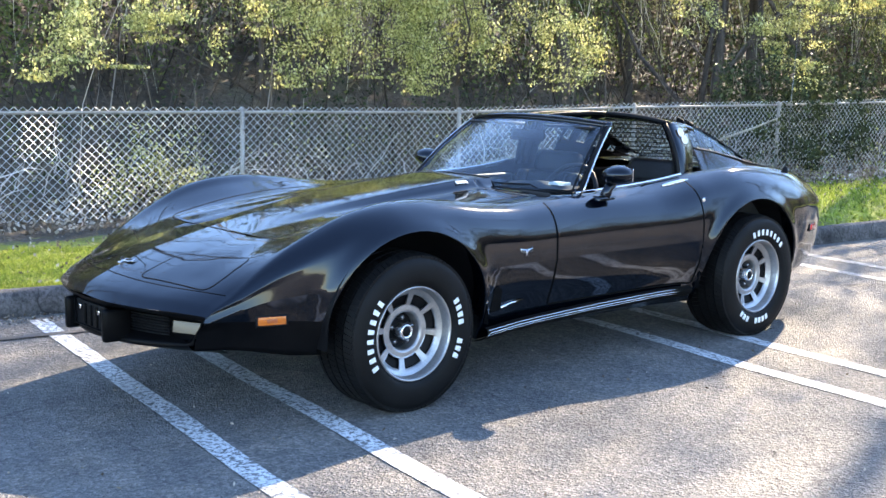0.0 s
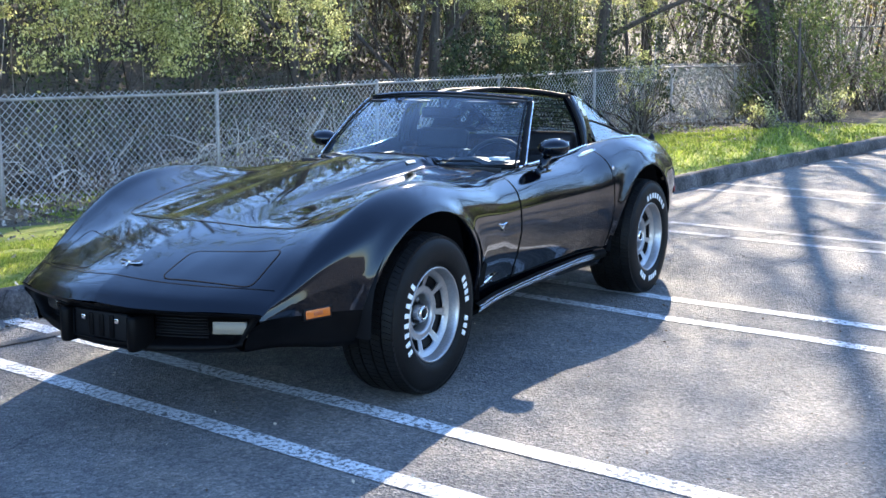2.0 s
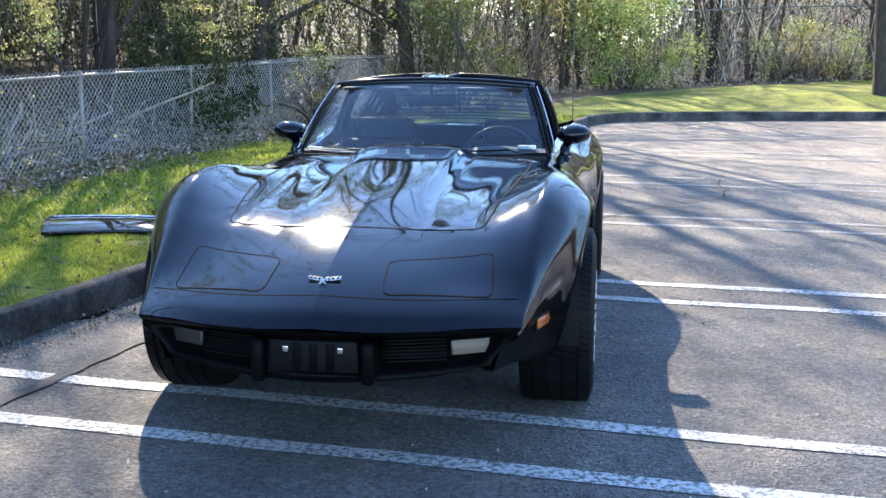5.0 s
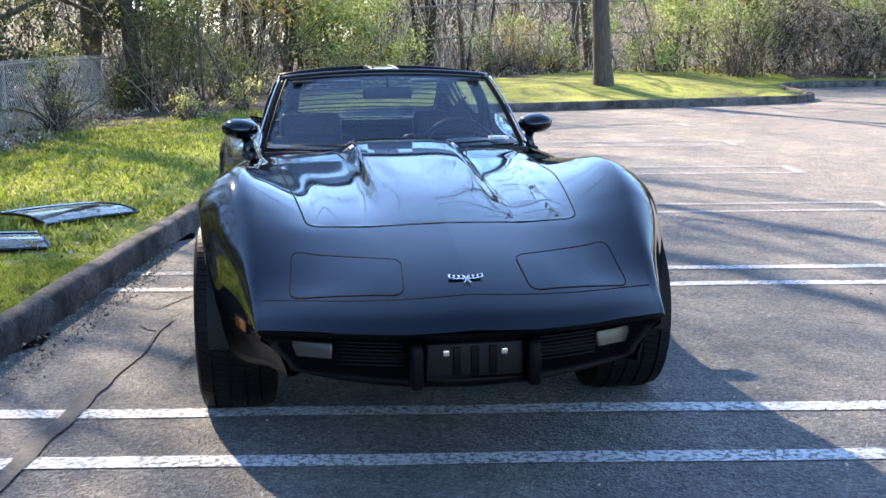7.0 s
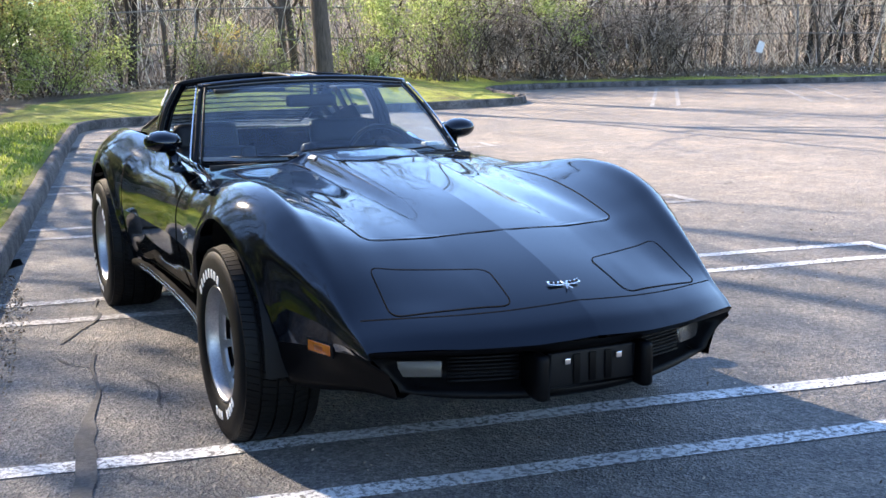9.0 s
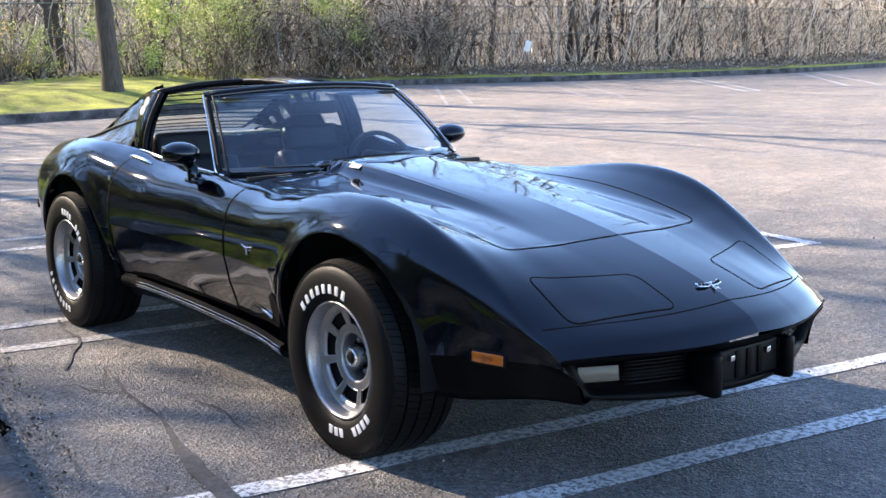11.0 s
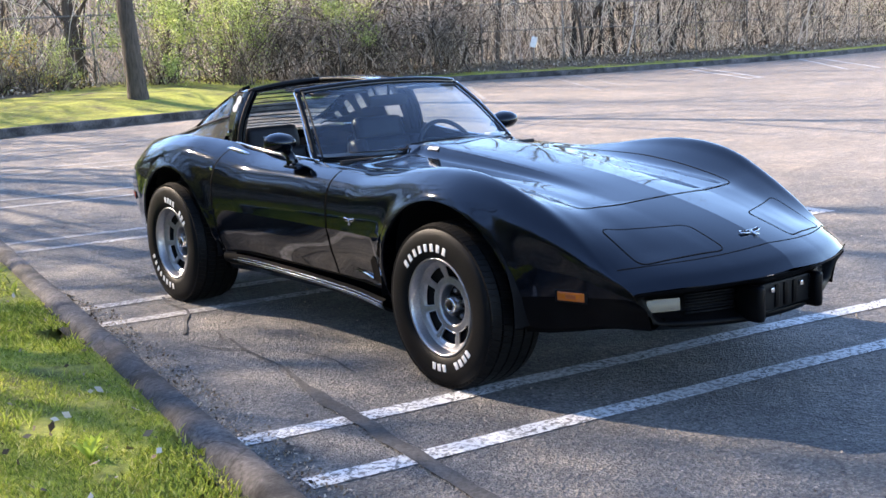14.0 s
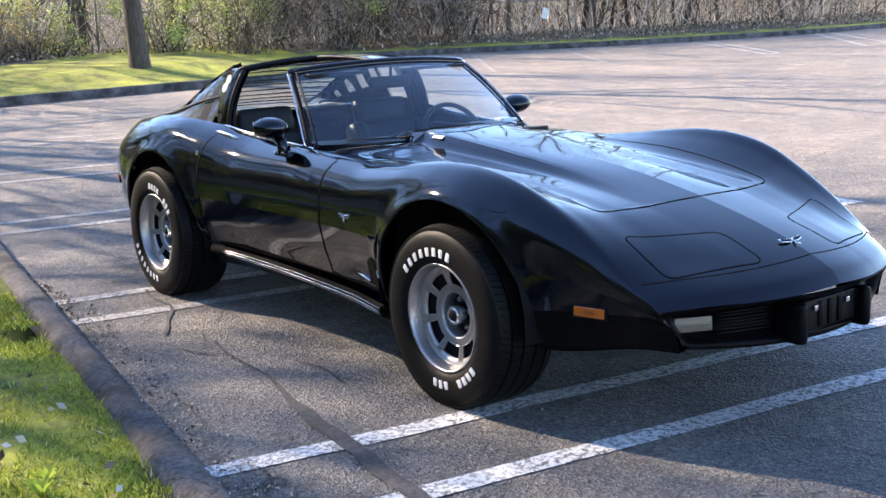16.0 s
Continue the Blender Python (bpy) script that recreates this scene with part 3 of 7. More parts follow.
def build_tar():
    """Meandering tar-sealed cracks."""
    runs = [[(-1.62, -1.6), (-1.52, -1.05), (-1.47, -0.69), (-1.365, -0.08), (-1.29, 0.40), (-1.21, 0.74), (-1.16, 1.16), (-1.11, 1.43)],
            [(0.3, 4.4), (1.0, 5.2), (1.55, 6.0), (1.94, 6.4), (2.02, 6.9), (2.08, 7.07), (2.0, 7.3), (2.07, 7.8)], [(-1.24, 1.68), (-1.13, 1.88), (-0.98, 2.18), (-0.97, 2.45), (-0.91, 2.68)],
            [(-1.16, 1.19), (-1.25, 1.29), (-1.29, 1.41)], [(-1.0, 0.88), (-0.97, 0.72), (-1.02, 0.48), (-1.01, 0.41)]]
    for w, run in zip((0.054, 0.022, 0.016, 0.012, 0.010), runs):
        pts = resample(run, 0.06)
        verts, faces = [], []
        for i, p in enumerate(pts):
            t = pts[min(i + 1, len(pts) - 1)] - pts[max(i - 1, 0)]
            s = Vector((-t.y, t.x)).normalized()
            for e in (-0.5, 0.5):
                ww = w * (1.25 - 0.98 * smooth01(0.15, 0.75, p.y)) if w > 0.05 else w
                q = p + s * (e * ww * (1 + 0.5 * noise.noise(Vector((p.x * 6, p.y * 6, e * 4)))) + 0.02 * noise.noise(Vector((p.x * 3, p.y * 3, 2))))
                verts.append((q.x, q.y, lot_height(q.x, q.y) + 0.0075))
            if i:
                k = 2 * i
                faces.append((k - 2, k, k + 1, k - 1))
        ob = link_mesh("tar_seam", verts, faces, TAR)
        tagged(ob, "dark tar-sealed crack in grey asphalt", "tar seam", kind="structure")


build_ground()
build_lot()
build_kerb()
build_lines()
build_tar()



# ---- the car ----
car = empty("sports_car", pose(-0.014, 0, 0))
tagged(car, "glossy black two-door sports coupe with white-lettered tyres, parked on asphalt", "car")

CENTRE_Z = keyed((-1.09, 0.495), (-1.06, 0.532), (-0.98, 0.575), (-0.89, 0.612), (-0.74, 0.662), (-0.6, 0.70), (-0.43, 0.74), (-0.1, 0.803), (0.3, 0.86), (0.7, 0.902),
                 (0.9, 0.915), (1.1, 0.905), (1.3, 0.87), (2.7, 0.90), (2.9, 0.905), (3.1, 0.89), (3.4, 0.865), (3.5, 0.872), (3.57, 0.80), (3.6, 0.68))
HOOD_Z = keyed((-1.044, 0.495), (-1.01, 0.535), (-0.94, 0.572), (-0.85, 0.610), (-0.7, 0.662), (-0.43, 0.735), (-0.1, 0.781), (0.3, 0.815), (0.7, 0.844), (0.95, 0.866), (1.3, 0.86),
               (2.7, 0.90), (3.1, 0.885), (3.4, 0.86), (3.5, 0.867), (3.57, 0.79), (3.6, 0.68))
VALLEY_Z = keyed((-0.972, 0.495), (-0.93, 0.532), (-0.765, 0.603), (-0.58, 0.682), (-0.43, 0.733), (-0.1, 0.784), (0.3, 0.814), (0.7, 0.834), (0.95, 0.852), (1.3, 0.86), (2.1, 0.89),
                 (2.7, 0.90), (3.1, 0.88), (3.4, 0.85), (3.5, 0.855), (3.57, 0.77), (3.6, 0.66))
PEAK_Z = keyed((-0.88, 0.482), (-0.85, 0.505), (-0.77, 0.55), (-0.62, 0.655), (-0.5, 0.728), (-0.38, 0.790), (-0.28, 0.835), (-0.16, 0.870), (-0.02, 0.890), (0.1, 0.893), (0.3, 0.878),
               (0.5, 0.852), (0.75, 0.832), (0.95, 0.838), (1.3, 0.852), (1.6, 0.865), (1.85, 0.885), (2.1, 0.918), (2.4, 0.940), (2.6, 0.938), (2.9, 0.908), (3.2, 0.862), (3.45, 0.80), (3.57, 0.72), (3.6, 0.66))
PEAK_X = keyed((-0.88, 0.642), (-0.6, 0.668), (-0.2, 0.705), (0.2, 0.715), (0.6, 0.705), (0.95, 0.682), (1.25, 0.652), (1.6, 0.645), (1.9, 0.655), (2.15, 0.69), (2.4, 0.725), (2.9, 0.70), (3.3, 0.60), (3.5, 0.52), (3.6, 0.46))
SHOULDER_X = keyed((-0.88, 0.648), (-0.61, 0.708), (-0.3, 0.782), (0.0, 0.815), (0.4, 0.802), (0.75, 0.775), (1.2, 0.748), (1.7, 0.752), (2.1, 0.80), (2.45, 0.828), (2.9, 0.80), (3.3, 0.68), (3.5, 0.59), (3.6, 0.52))
SHOULDER_DZ = keyed((-0.88, 0.012), (-0.6, 0.05), (0.0, 0.062), (0.7, 0.055), (1.2, 0.05), (1.9, 0.065), (2.4, 0.075), (3.2, 0.08), (3.6, 0.05))
CREASE_X = keyed((-0.88, 0.640), (-0.61, 0.715), (-0.3, 0.815), (0.0, 0.862), (0.4, 0.842), (0.75, 0.815), (1.2, 0.798), (1.7, 0.812), (2.1, 0.852), (2.45, 0.872), (2.9, 0.852), (3.2, 0.775), (3.45, 0.66), (3.6, 0.54))
CREASE_Z = keyed((-0.88, 0.45), (-0.6, 0.53), (-0.2, 0.565), (0.5, 0.57), (1.5, 0.57), (2.4, 0.585), (3.2, 0.60), (3.6, 0.585))
LOWER_X = keyed((-0.88, 0.566), (-0.61, 0.674), (-0.3, 0.790), (0.0, 0.835), (0.45, 0.795), (0.75, 0.758), (1.2, 0.746), (1.7, 0.754), (2.1, 0.805), (2.45, 0.845), (2.9, 0.815), (3.2, 0.73), (3.45, 0.62), (3.6, 0.50))


def nose_bow(x, s):
    """The nose runs back towards its corners."""
    return 0.21 * min(1.0, abs(x) / 0.64) ** 2.0 * smooth01(-0.42, -1.09, s)


def section(s):
    """Half cross-section at station s: points (x, y, z) from the centre line out and down; the index of the fender peak; of the crease."""
    yf = s + nose_bow(0.64, s)
    bulge = smooth01(-0.40, 0.05, s)
    front = smooth01(1.25, 1.0, s)
    bx = 0.190 + 0.02 * smooth01(-0.3, 0.9, s)
    base = HOOD_Z(s + nose_bow(0.3, s)) if front > 0 else HOOD_Z(s)
    cz = CENTRE_Z(s)
    zb = cz - 0.004 * bulge if front else cz
    yv = s + nose_bow(0.48, s)
    px, pz = PEAK_X(yf), PEAK_Z(yf)
    vz = min(VALLEY_Z(yv), cz) if front else VALLEY_Z(s)
    vx = 0.47 + 0.06 * smooth01(-0.2, 0.9, s)
    vx = min(vx, px - 0.13)
    ex = px - 0.085
    ez = vz + (pz - vz) * (0.62 if pz > vz else 0.4)
    foot = bx + 0.085

    def flat(x):
        return cz + (base - cz) * (x / foot) ** 2

    def mixed(x, z):
        return x, flat(x) + (z - flat(x)) * bulge
    step = 0.030 - 0.018 * bulge
    tops = [(0, cz), mixed(bx * 0.6, cz - 0.001), mixed(bx, zb - 0.003), mixed(bx + step, zb - 0.006), mixed(bx + 0.05, zb + (base - zb) * 0.86),
            mixed(foot, base), ((foot + vx) / 2, base * 0.5 + vz * 0.5), (vx, vz), (ex, ez), (px, pz)]
    sides = [(SHOULDER_X(yf), pz - SHOULDER_DZ(yf)), (CREASE_X(yf) - 0.006, (CREASE_Z(yf) + pz - SHOULDER_DZ(yf)) / 2 + 0.02), (CREASE_X(yf), CREASE_Z(yf))]
    lows = [(LOWER_X(yf) + (0.6 - 0.3 * smooth01(-0.6, -0.85, yf)) * (CREASE_X(yf) - LOWER_X(yf)), 0.46 - 0.045 * smooth01(-0.5, -0.7, yf)), (LOWER_X(yf), 0.36), (LOWER_X(yf) - 0.012, 0.30), (LOWER_X(yf) - 0.05, 0.20)]
    pts = tops + sides
    out = []
    for i in range(len(pts) - 1):
        p0, p1, p2, p3 = (Vector(pts[max(i - 1, 0)]), Vector(pts[i]), Vector(pts[i + 1]), Vector(pts[min(i + 2, len(pts) - 1)]))
        for k in range(5):
            t = k / 5
            q = 0.5 * (2 * p1 + (p2 - p0) * t + (2 * p0 - 5 * p1 + 4 * p2 - p3) * t * t + (3 * p1 - p0 - 3 * p2 + p3) * t ** 3)
            out.append((q.x, q.y))
    # the nose and the front of the hood rise to a crease along the middle
    ridge = 0.055 * smooth01(0.35, -0.25, s) if front else 0.0
    out = [(x, z + ridge * (max(0.0, 0.26 - x) - 0.07 * smooth01(0.6, 0.3, x))) for x, z in out]
    crease = len(out)
    chain = [pts[-1]] + lows
    for i in range(len(chain) - 1):
        for k in range(4):
            t = k / 4
            out.append((chain[i][0] + (chain[i + 1][0] - chain[i][0]) * t, chain[i][1] + (chain[i + 1][1] - chain[i][1]) * t))
    out.append(chain[-1])
    return out, (len(tops) - 1) * 5, crease


ARCHES = ((0.02, 0.425, 0.352), (2.465, 0.425, 0.352))


def low_edge(y):
    """Height of the body's lower edge: the wheel arches and the sills between them."""
    for yc, r, zc in ARCHES:
        if abs(y - yc) <= r:
            return zc + math.sqrt(max(r * r - (y - yc) ** 2, 0.0))
    if y < -0.3:
        return 0.285 + 0.045 * smooth01(-0.45, -0.80, y)
    if y < 2.1:
        return 0.235
    return 0.30 + 0.10 * smooth01(2.9, 3.5, y)


def flare(y, z):
    """Outward swell of the lips round the arches."""
    f = 0.0
    for yc, r, zc in ARCHES:
        d = math.hypot(y - yc, max(z - zc, 0.0)) - r
        if d > -0.02:
            f += 0.020 * math.exp(-(d / 0.045) ** 2) * smooth01(0.22, 0.40, z)
    return f


SIDE_ROWS = 22
CREASE_ROW = 13


def station(s):
    """All surface points of the half body at station s, cut at the lower edge."""
    prof, peak, crease = section(s)
    yf = s + nose_bow(0.64, s)
    zl = low_edge(yf)
    top = [(x, s + nose_bow(x, s), z) for x, z in prof[:peak + 1]]
    side = prof[peak:]
    z_all = np.array([p[1] for p in side])
    x_all = np.array([p[0] for p in side])
    rows = []
    zk = max(prof[crease][1], zl + 0.02 * (z_all[0] - zl))
    for k in range(1, SIDE_ROWS + 1):
        z = z_all[0] + (zk - z_all[0]) * k / CREASE_ROW if k <= CREASE_ROW else zk + (zl - zk) * (k - CREASE_ROW) / (SIDE_ROWS - CREASE_ROW)
        x = float(np.interp(-z, -z_all, x_all))
        x += flare(yf, z)
        rows.append((x, yf, z))
    rows.append((rows[-1][0] - 0.022, rows[-1][1], rows[-1][2] + 0.004))
    rows.append((rows[-1][0] - 0.06, rows[-1][1], rows[-1][2] + 0.03))
    return top, rows


def side_x(y, z):
    """Where the body's side lies (for y behind the nose)."""
    s = y
    for _ in range(10):
        s = y - nose_bow(0.64, s)
    prof, peak, crease = section(s)
    side = prof[peak:]
    return float(np.interp(-z, [-p[1] for p in side], [p[0] for p in side])) + flare(y, z)


def top_z(x, y):
    s = y
    for _ in range(12):
        s = y - nose_bow(x, s)
    prof, peak, crease = section(s)
    return float(np.interp(abs(x), [p[0] for p in prof[:peak + 4]], [p[1] for p in prof[:peak + 4]]))


def build_body():
    ss = set(np.round(np.arange(-1.0, 3.561, 0.03), 4)) | {-1.09, -1.085, -1.075, -1.06, -1.045, -1.03, 3.575, 3.585, 3.595, 3.6}
    for yc, r, zc in ARCHES:
        ss = {s for s in ss if abs(s - yc) > r + 0.012}
        ss |= {yc - r * math.cos(math.pi * k / 26) for k in range(27)} | {yc - r - 0.0006, yc + r + 0.0006}
    ss = sorted(ss)
    cols = [station(s) for s in ss]
    nt = len(cols[0][0])
    n = nt + len(cols[0][1])
    verts, faces = [], []
    for sign in (1, -1):
        base = len(verts)
        for top, rows in cols:
            verts += [(x * sign, y, z) for x, y, z in top + rows]
        for i in range(len(ss) - 1):
            for k in range(n - 1):
                if k < nt - 2 and 1.28 < (ss[i] + ss[i + 1]) / 2 < 2.72:
                    continue
                q = (base + i * n + k, base + (i + 1) * n + k, base + (i + 1) * n + k + 1, base + i * n + k + 1)
                faces.append(q if sign > 0 else tuple(reversed(q)))
        # tail panel
        last = base + (len(ss) - 1) * n
        top, rows = cols[-1]
        tail = len(verts)
        verts += [((x - 0.06 if x > 0.08 else x) * sign, y - 0.10, z - 0.17) for x, y, z in top]
        for k in range(nt - 1):
            q = (last + k, tail + k, tail + k + 1, last + k + 1)
            faces.append(q if sign > 0 else tuple(reversed(q)))
        low = len(verts)
        verts += [((x - 0.06 if x > 0.08 else x) * sign, y - 0.25, 0.33) for x, y, z in top]
        for k in range(nt - 1):
            q = (tail + k, low + k, low + k + 1, tail + k + 1)
            faces.append(q if sign > 0 else tuple(reversed(q)))
    bm = bmesh.new()
    vs = [bm.verts.new(v) for v in verts]
    for f in faces:
        try:
            bm.faces.new([vs[i] for i in f])
        except ValueError:
            pass
    # the crease along the flanks stays sharp away from the wheel arches
    for base in (0, len(ss) * n + 2 * nt):
        for i in range(len(ss) - 1):
            a, b = vs[base + i * n + nt + CREASE_ROW - 1], vs[base + (i + 1) * n + nt + CREASE_ROW - 1]
            if all(min(abs(v.co.y - yc) - r for yc, r, zc in ARCHES) > 0.03 and v.co.y > -0.75 for v in (a, b)):
                e = bm.edges.get((a, b))
                if e:
                    e.smooth = False
    bmesh.ops.remove_doubles(bm, verts=bm.verts, dist=0.0002)
    for e in bm.edges:
        if all(abs(v.co.x) < 1e-4 and v.co.y < 0.2 for v in e.verts):
            e.smooth = False
    # body skirt below the nose, ahead of the front wheels: paint swapped for dull black, as shade
    bmesh.ops.bisect_plane(bm, geom=bm.verts[:] + bm.edges[:] + bm.faces[:], plane_co=(0, 0, 0.405), plane_no=(0, 0.06, 1))
    bm.verts.index_update()
    skirt = [f for f in bm.faces if f.calc_center_median().y < -0.40 and f.calc_center_median().z + 0.06 * f.calc_center_median().y < 0.405]
    for side in (1, -1):
        own = bmesh.new()
        ids = {}
        for f in skirt:
            if f.calc_center_median().x * side > 0:
                for v in f.verts:
                    if v.index not in ids:
                        ids[v.index] = own.verts.new(v.co)
                own.faces.new([ids[v.index] for v in f.verts])
        part("dulled_skirt", own, PLASTIC, car, "lower body skirt dulled to black like shade")
    bmesh.ops.delete(bm, geom=skirt, context="FACES")
    return part("body", bm, PAINT, car)


def ribbon(name, outline, width, mat, parent, lift=0.0020, closed=True, on="top", side=1):
    """A thin dark gap drawn along a line that lies on the body: outline in plan (x, y), or on the side (y, z)."""
    pts = [Vector(p) for p in outline]
    n = len(pts)
    verts, faces = [], []
    for i, p in enumerate(pts):
        a = pts[i - 1] if (closed or i > 0) else p
        b = pts[(i + 1) % n] if (closed or i < n - 1) else p
        d = (b - a).normalized()
        s = Vector((-d.y, d.x)) * width / 2
        for q in (p - s, p + s):
            if on == "top":
                verts.append((q.x, q.y, top_z(q.x, q.y) + lift))
            else:
                verts.append(((side_x(q.x, q.y) + lift) * side, q.x, q.y))
    for i in range(n if closed else n - 1):
        j = (i + 1) % n
        faces.append((2 * i, 2 * j, 2 * j + 1, 2 * i + 1))
    return link_mesh(name, verts, faces, mat, parent)


def rounded(corners, r, steps=5, dense=0.03):
    """A closed outline with rounded corners, its straights cut into short steps."""
    c = [Vector(p) for p in corners]
    out = []
    for i, p in enumerate(c):
        a, b = c[i - 1], c[(i + 1) % len(c)]
        u, w = (a - p).normalized(), (b - p).normalized()
        p1, p2 = p + u * r, p + w * r
        for k in range(steps + 1):
            t = k / steps
            out.append((1 - t) ** 2 * p1 + 2 * t * (1 - t) * p + t * t * p2)
        nxt = b - w * r
        m = max(1, int((nxt - p2).length / dense))
        for k in range(1, m):
            out.append(p2 + (nxt - p2) * k / m)
    return out


def inside_rows(outline, rows=24, cols=24):
    """A grid that fills a convex outline: rows of points at even steps along y."""
    ys = [p.y for p in outline]
    lo, hi = min(ys), max(ys)
    n = len(outline)
    grid = []
    for j in range(rows + 1):
        y = lo + (hi - lo) * (0.002 + 0.996 * j / rows)
        xs = []
        for i in range(n):
            a, b = outline[i], outline[(i + 1) % n]
            if (a.y - y) * (b.y - y) <= 0 and abs(a.y - b.y) > 1e-9:
                xs.append(a.x + (b.x - a.x) * (y - a.y) / (b.y - a.y))
        x0, x1 = min(xs), max(xs)
        grid.append([(x0 + (x1 - x0) * k / cols, y) for k in range(cols + 1)])
    return grid


def top_panel(name, outline, lift, mat, parent, label="", rows=24, cols=24):
    """A body panel lying proud of the skin, with turned-down edges."""
    grid = inside_rows(outline, rows, cols)
    verts, faces = [], []
    for row in grid:
        for x, y in row:
            verts.append((x, y, top_z(x, y) + lift))
    w = cols + 1
    for j in range(rows):
        for k in range(cols):
            faces.append((j * w + k, j * w + k + 1, (j + 1) * w + k + 1, (j + 1) * w + k))
    rim = [k for k in range(w)] + [j * w + cols for j in range(1, rows + 1)] + [rows * w + k for k in range(cols - 1, -1, -1)] + [j * w for j in range(rows - 1, 0, -1)]
    base, m = len(verts), len(rim)
    verts += [verts[i] for i in rim] + [(verts[i][0], verts[i][1], verts[i][2] - lift - 0.004) for i in rim]
    for i in range(m):
        j = (i + 1) % m
        faces.append((base + i, base + m + i, base + m + j, base + j))
    return link_mesh(name, verts, faces, mat, parent, label)


build_body()
HOOD = rounded([(-0.475, -0.425), (0.0, -0.485), (0.475, -0.425), (0.54, 0.2), (0.565, 0.90), (0.30, 0.935), (-0.30, 0.935), (-0.565, 0.90), (-0.54, 0.2)], 0.045)
hood = top_panel("hood", HOOD, 0.0010, PAINT, car, rows=70, cols=60)
for e in hood.data.edges:
    e.use_edge_sharp = all(abs(hood.data.vertices[i].co.x) < 1e-3 and hood.data.vertices[i].co.y < 0.1 for i in e.vertices)
ribbon("hood_gap", HOOD, 0.0048, SEAM, car)
for sgn in (1, -1):
    q = rounded([(0.186 * sgn, -0.728), (0.530 * sgn, -0.590), (0.548 * sgn, -0.822), (0.200 * sgn, -0.935)][::sgn], 0.042, 6, 0.02)
    top_panel("headlight_door", q, 0.0008, PAINT, car, rows=30, cols=26)
    ribbon("headlight_gap", q, 0.0038, SEAM, car)
# the seam where the soft nose cap meets the fenders
ribbon("nose_seam", [Vector((x, -0.972 + 0.20 * (abs(x) / 0.64) ** 2.0)) for x in np.linspace(-0.63, 0.63, 60)], 0.004, SEAM, car, 0.0008, closed=False)


def build_doors():
    for sgn in (1, -1):
        door = empty("door")
        door.parent = car
        ys = np.linspace(0.93, 1.99, 40)
        rows = 24
        verts, faces = [], []
        for y in ys:
            zt = PEAK_Z(y) - 0.004
            zb = 0.345
            for k in range(rows + 1):
                z = zt + (CREASE_Z(y) - zt) * k / 13 if k <= 13 else CREASE_Z(y) + (zb - CREASE_Z(y)) * (k - 13) / (rows - 13)
                verts.append((sgn * (side_x(y, z) + 0.003), y, z))
        n = rows + 1
        for i in range(len(ys) - 1):
            for k in range(rows):
                f = (i * n + k, (i + 1) * n + k, (i + 1) * n + k + 1, i * n + k + 1)
                faces.append(f if sgn > 0 else f[::-1])
        skin = link_mesh("door_skin", verts, faces, PAINT, door)
        for e in skin.data.edges:
            e.use_edge_sharp = all(i % n == 13 for i in e.vertices)
        edge = [Vector((0.925, z)) for z in np.linspace(0.83, 0.345, 22)] + [Vector((y, 0.34)) for y in np.linspace(0.94, 1.98, 40)] + [Vector((1.995 + 0.02 * math.sin((z - 0.35) * 6), z)) for z in np.linspace(0.35, 0.885, 22)]
        ribbon("door_gap", edge, 0.008, SEAM, door, 0.0015, False, "side", sgn)
        # inner door trim
        bm = bmesh.new()
        box(bm, (0.585 if sgn > 0 else -0.625, 1.05, 0.36), (0.625 if sgn > 0 else -0.585, 1.98, 0.835), 0.015)
        part("door_trim", bm, LEATHER, door)
        # bright strip along the window sill
        tube_part("sill_strip", [(sgn * (PEAK_X(y) - 0.012), y, PEAK_Z(y) + 0.006) for y in np.linspace(1.22, 2.03, 20)], 0.0065, CHROME, door, "bright metal window sill strip", 6)
        # flush handle plate on top of the door's rear end
        tube_part("door_handle", [(sgn * (PEAK_X(y) + 0.045), y, PEAK_Z(y) - 0.018) for y in np.linspace(1.83, 2.02, 6)], [0.006, 0.013, 0.014, 0.014, 0.012, 0.005], CHROME, door, "chrome flush door handle", 8)
        v, f = lathe([(0, 0.0001), (0.004, 0.010), (0.0, 0.013)], 14)
        lock = link_mesh("door_lock", v, f, CHROME, door, "round chrome lock")
        lock.matrix_local = pose(sgn * (side_x(2.03, 0.79) + 0.001), 2.03, 0.79, 0, 0, 0 if sgn > 0 else 180)


build_doors()


def build_sills():
    for sgn in (1, -1):
        sill = empty("side_sill")
        sill.parent = car
        arc = keyed((0.44, 0.270), (0.7, 0.280), (1.1, 0.291), (1.5, 0.301), (1.75, 0.306), (1.96, 0.308))
        ys = np.linspace(0.46, 1.97, 44)
        verts, faces = [], []
        shape = [(-0.008, 0.024), (0.010, 0.018), (0.016, 0.0), (0.004, -0.022), (-0.03, -0.04), (-0.09, -0.055)]
        for y in ys:
            zc = arc(y)
            x = LOWER_X(y) + 0.02
            verts += [(sgn * (x + o), y, zc + dz) for o, dz in shape]
        m = len(shape)
        for i in range(len(ys) - 1):
            for k in range(m - 1):
                f = (i * m + k, (i + 1) * m + k, (i + 1) * m + k + 1, i * m + k + 1)
                faces.append(f if sgn > 0 else f[::-1])
        link_mesh("sill_cover", verts, faces, SEAM, sill)
        for o, dz, w in ((0.0125, 0.012, 0.0017), (0.0160, 0.000, 0.0022), (0.0100, -0.012, 0.0017)):
            tube_part("sill_strip", [(sgn * (LOWER_X(y) + 0.02 + o), y, arc(y) + dz) for y in np.linspace(0.47, 1.88, 30)], w, CHROME, sill, "thin bright metal sill strip", 6)


build_sills()


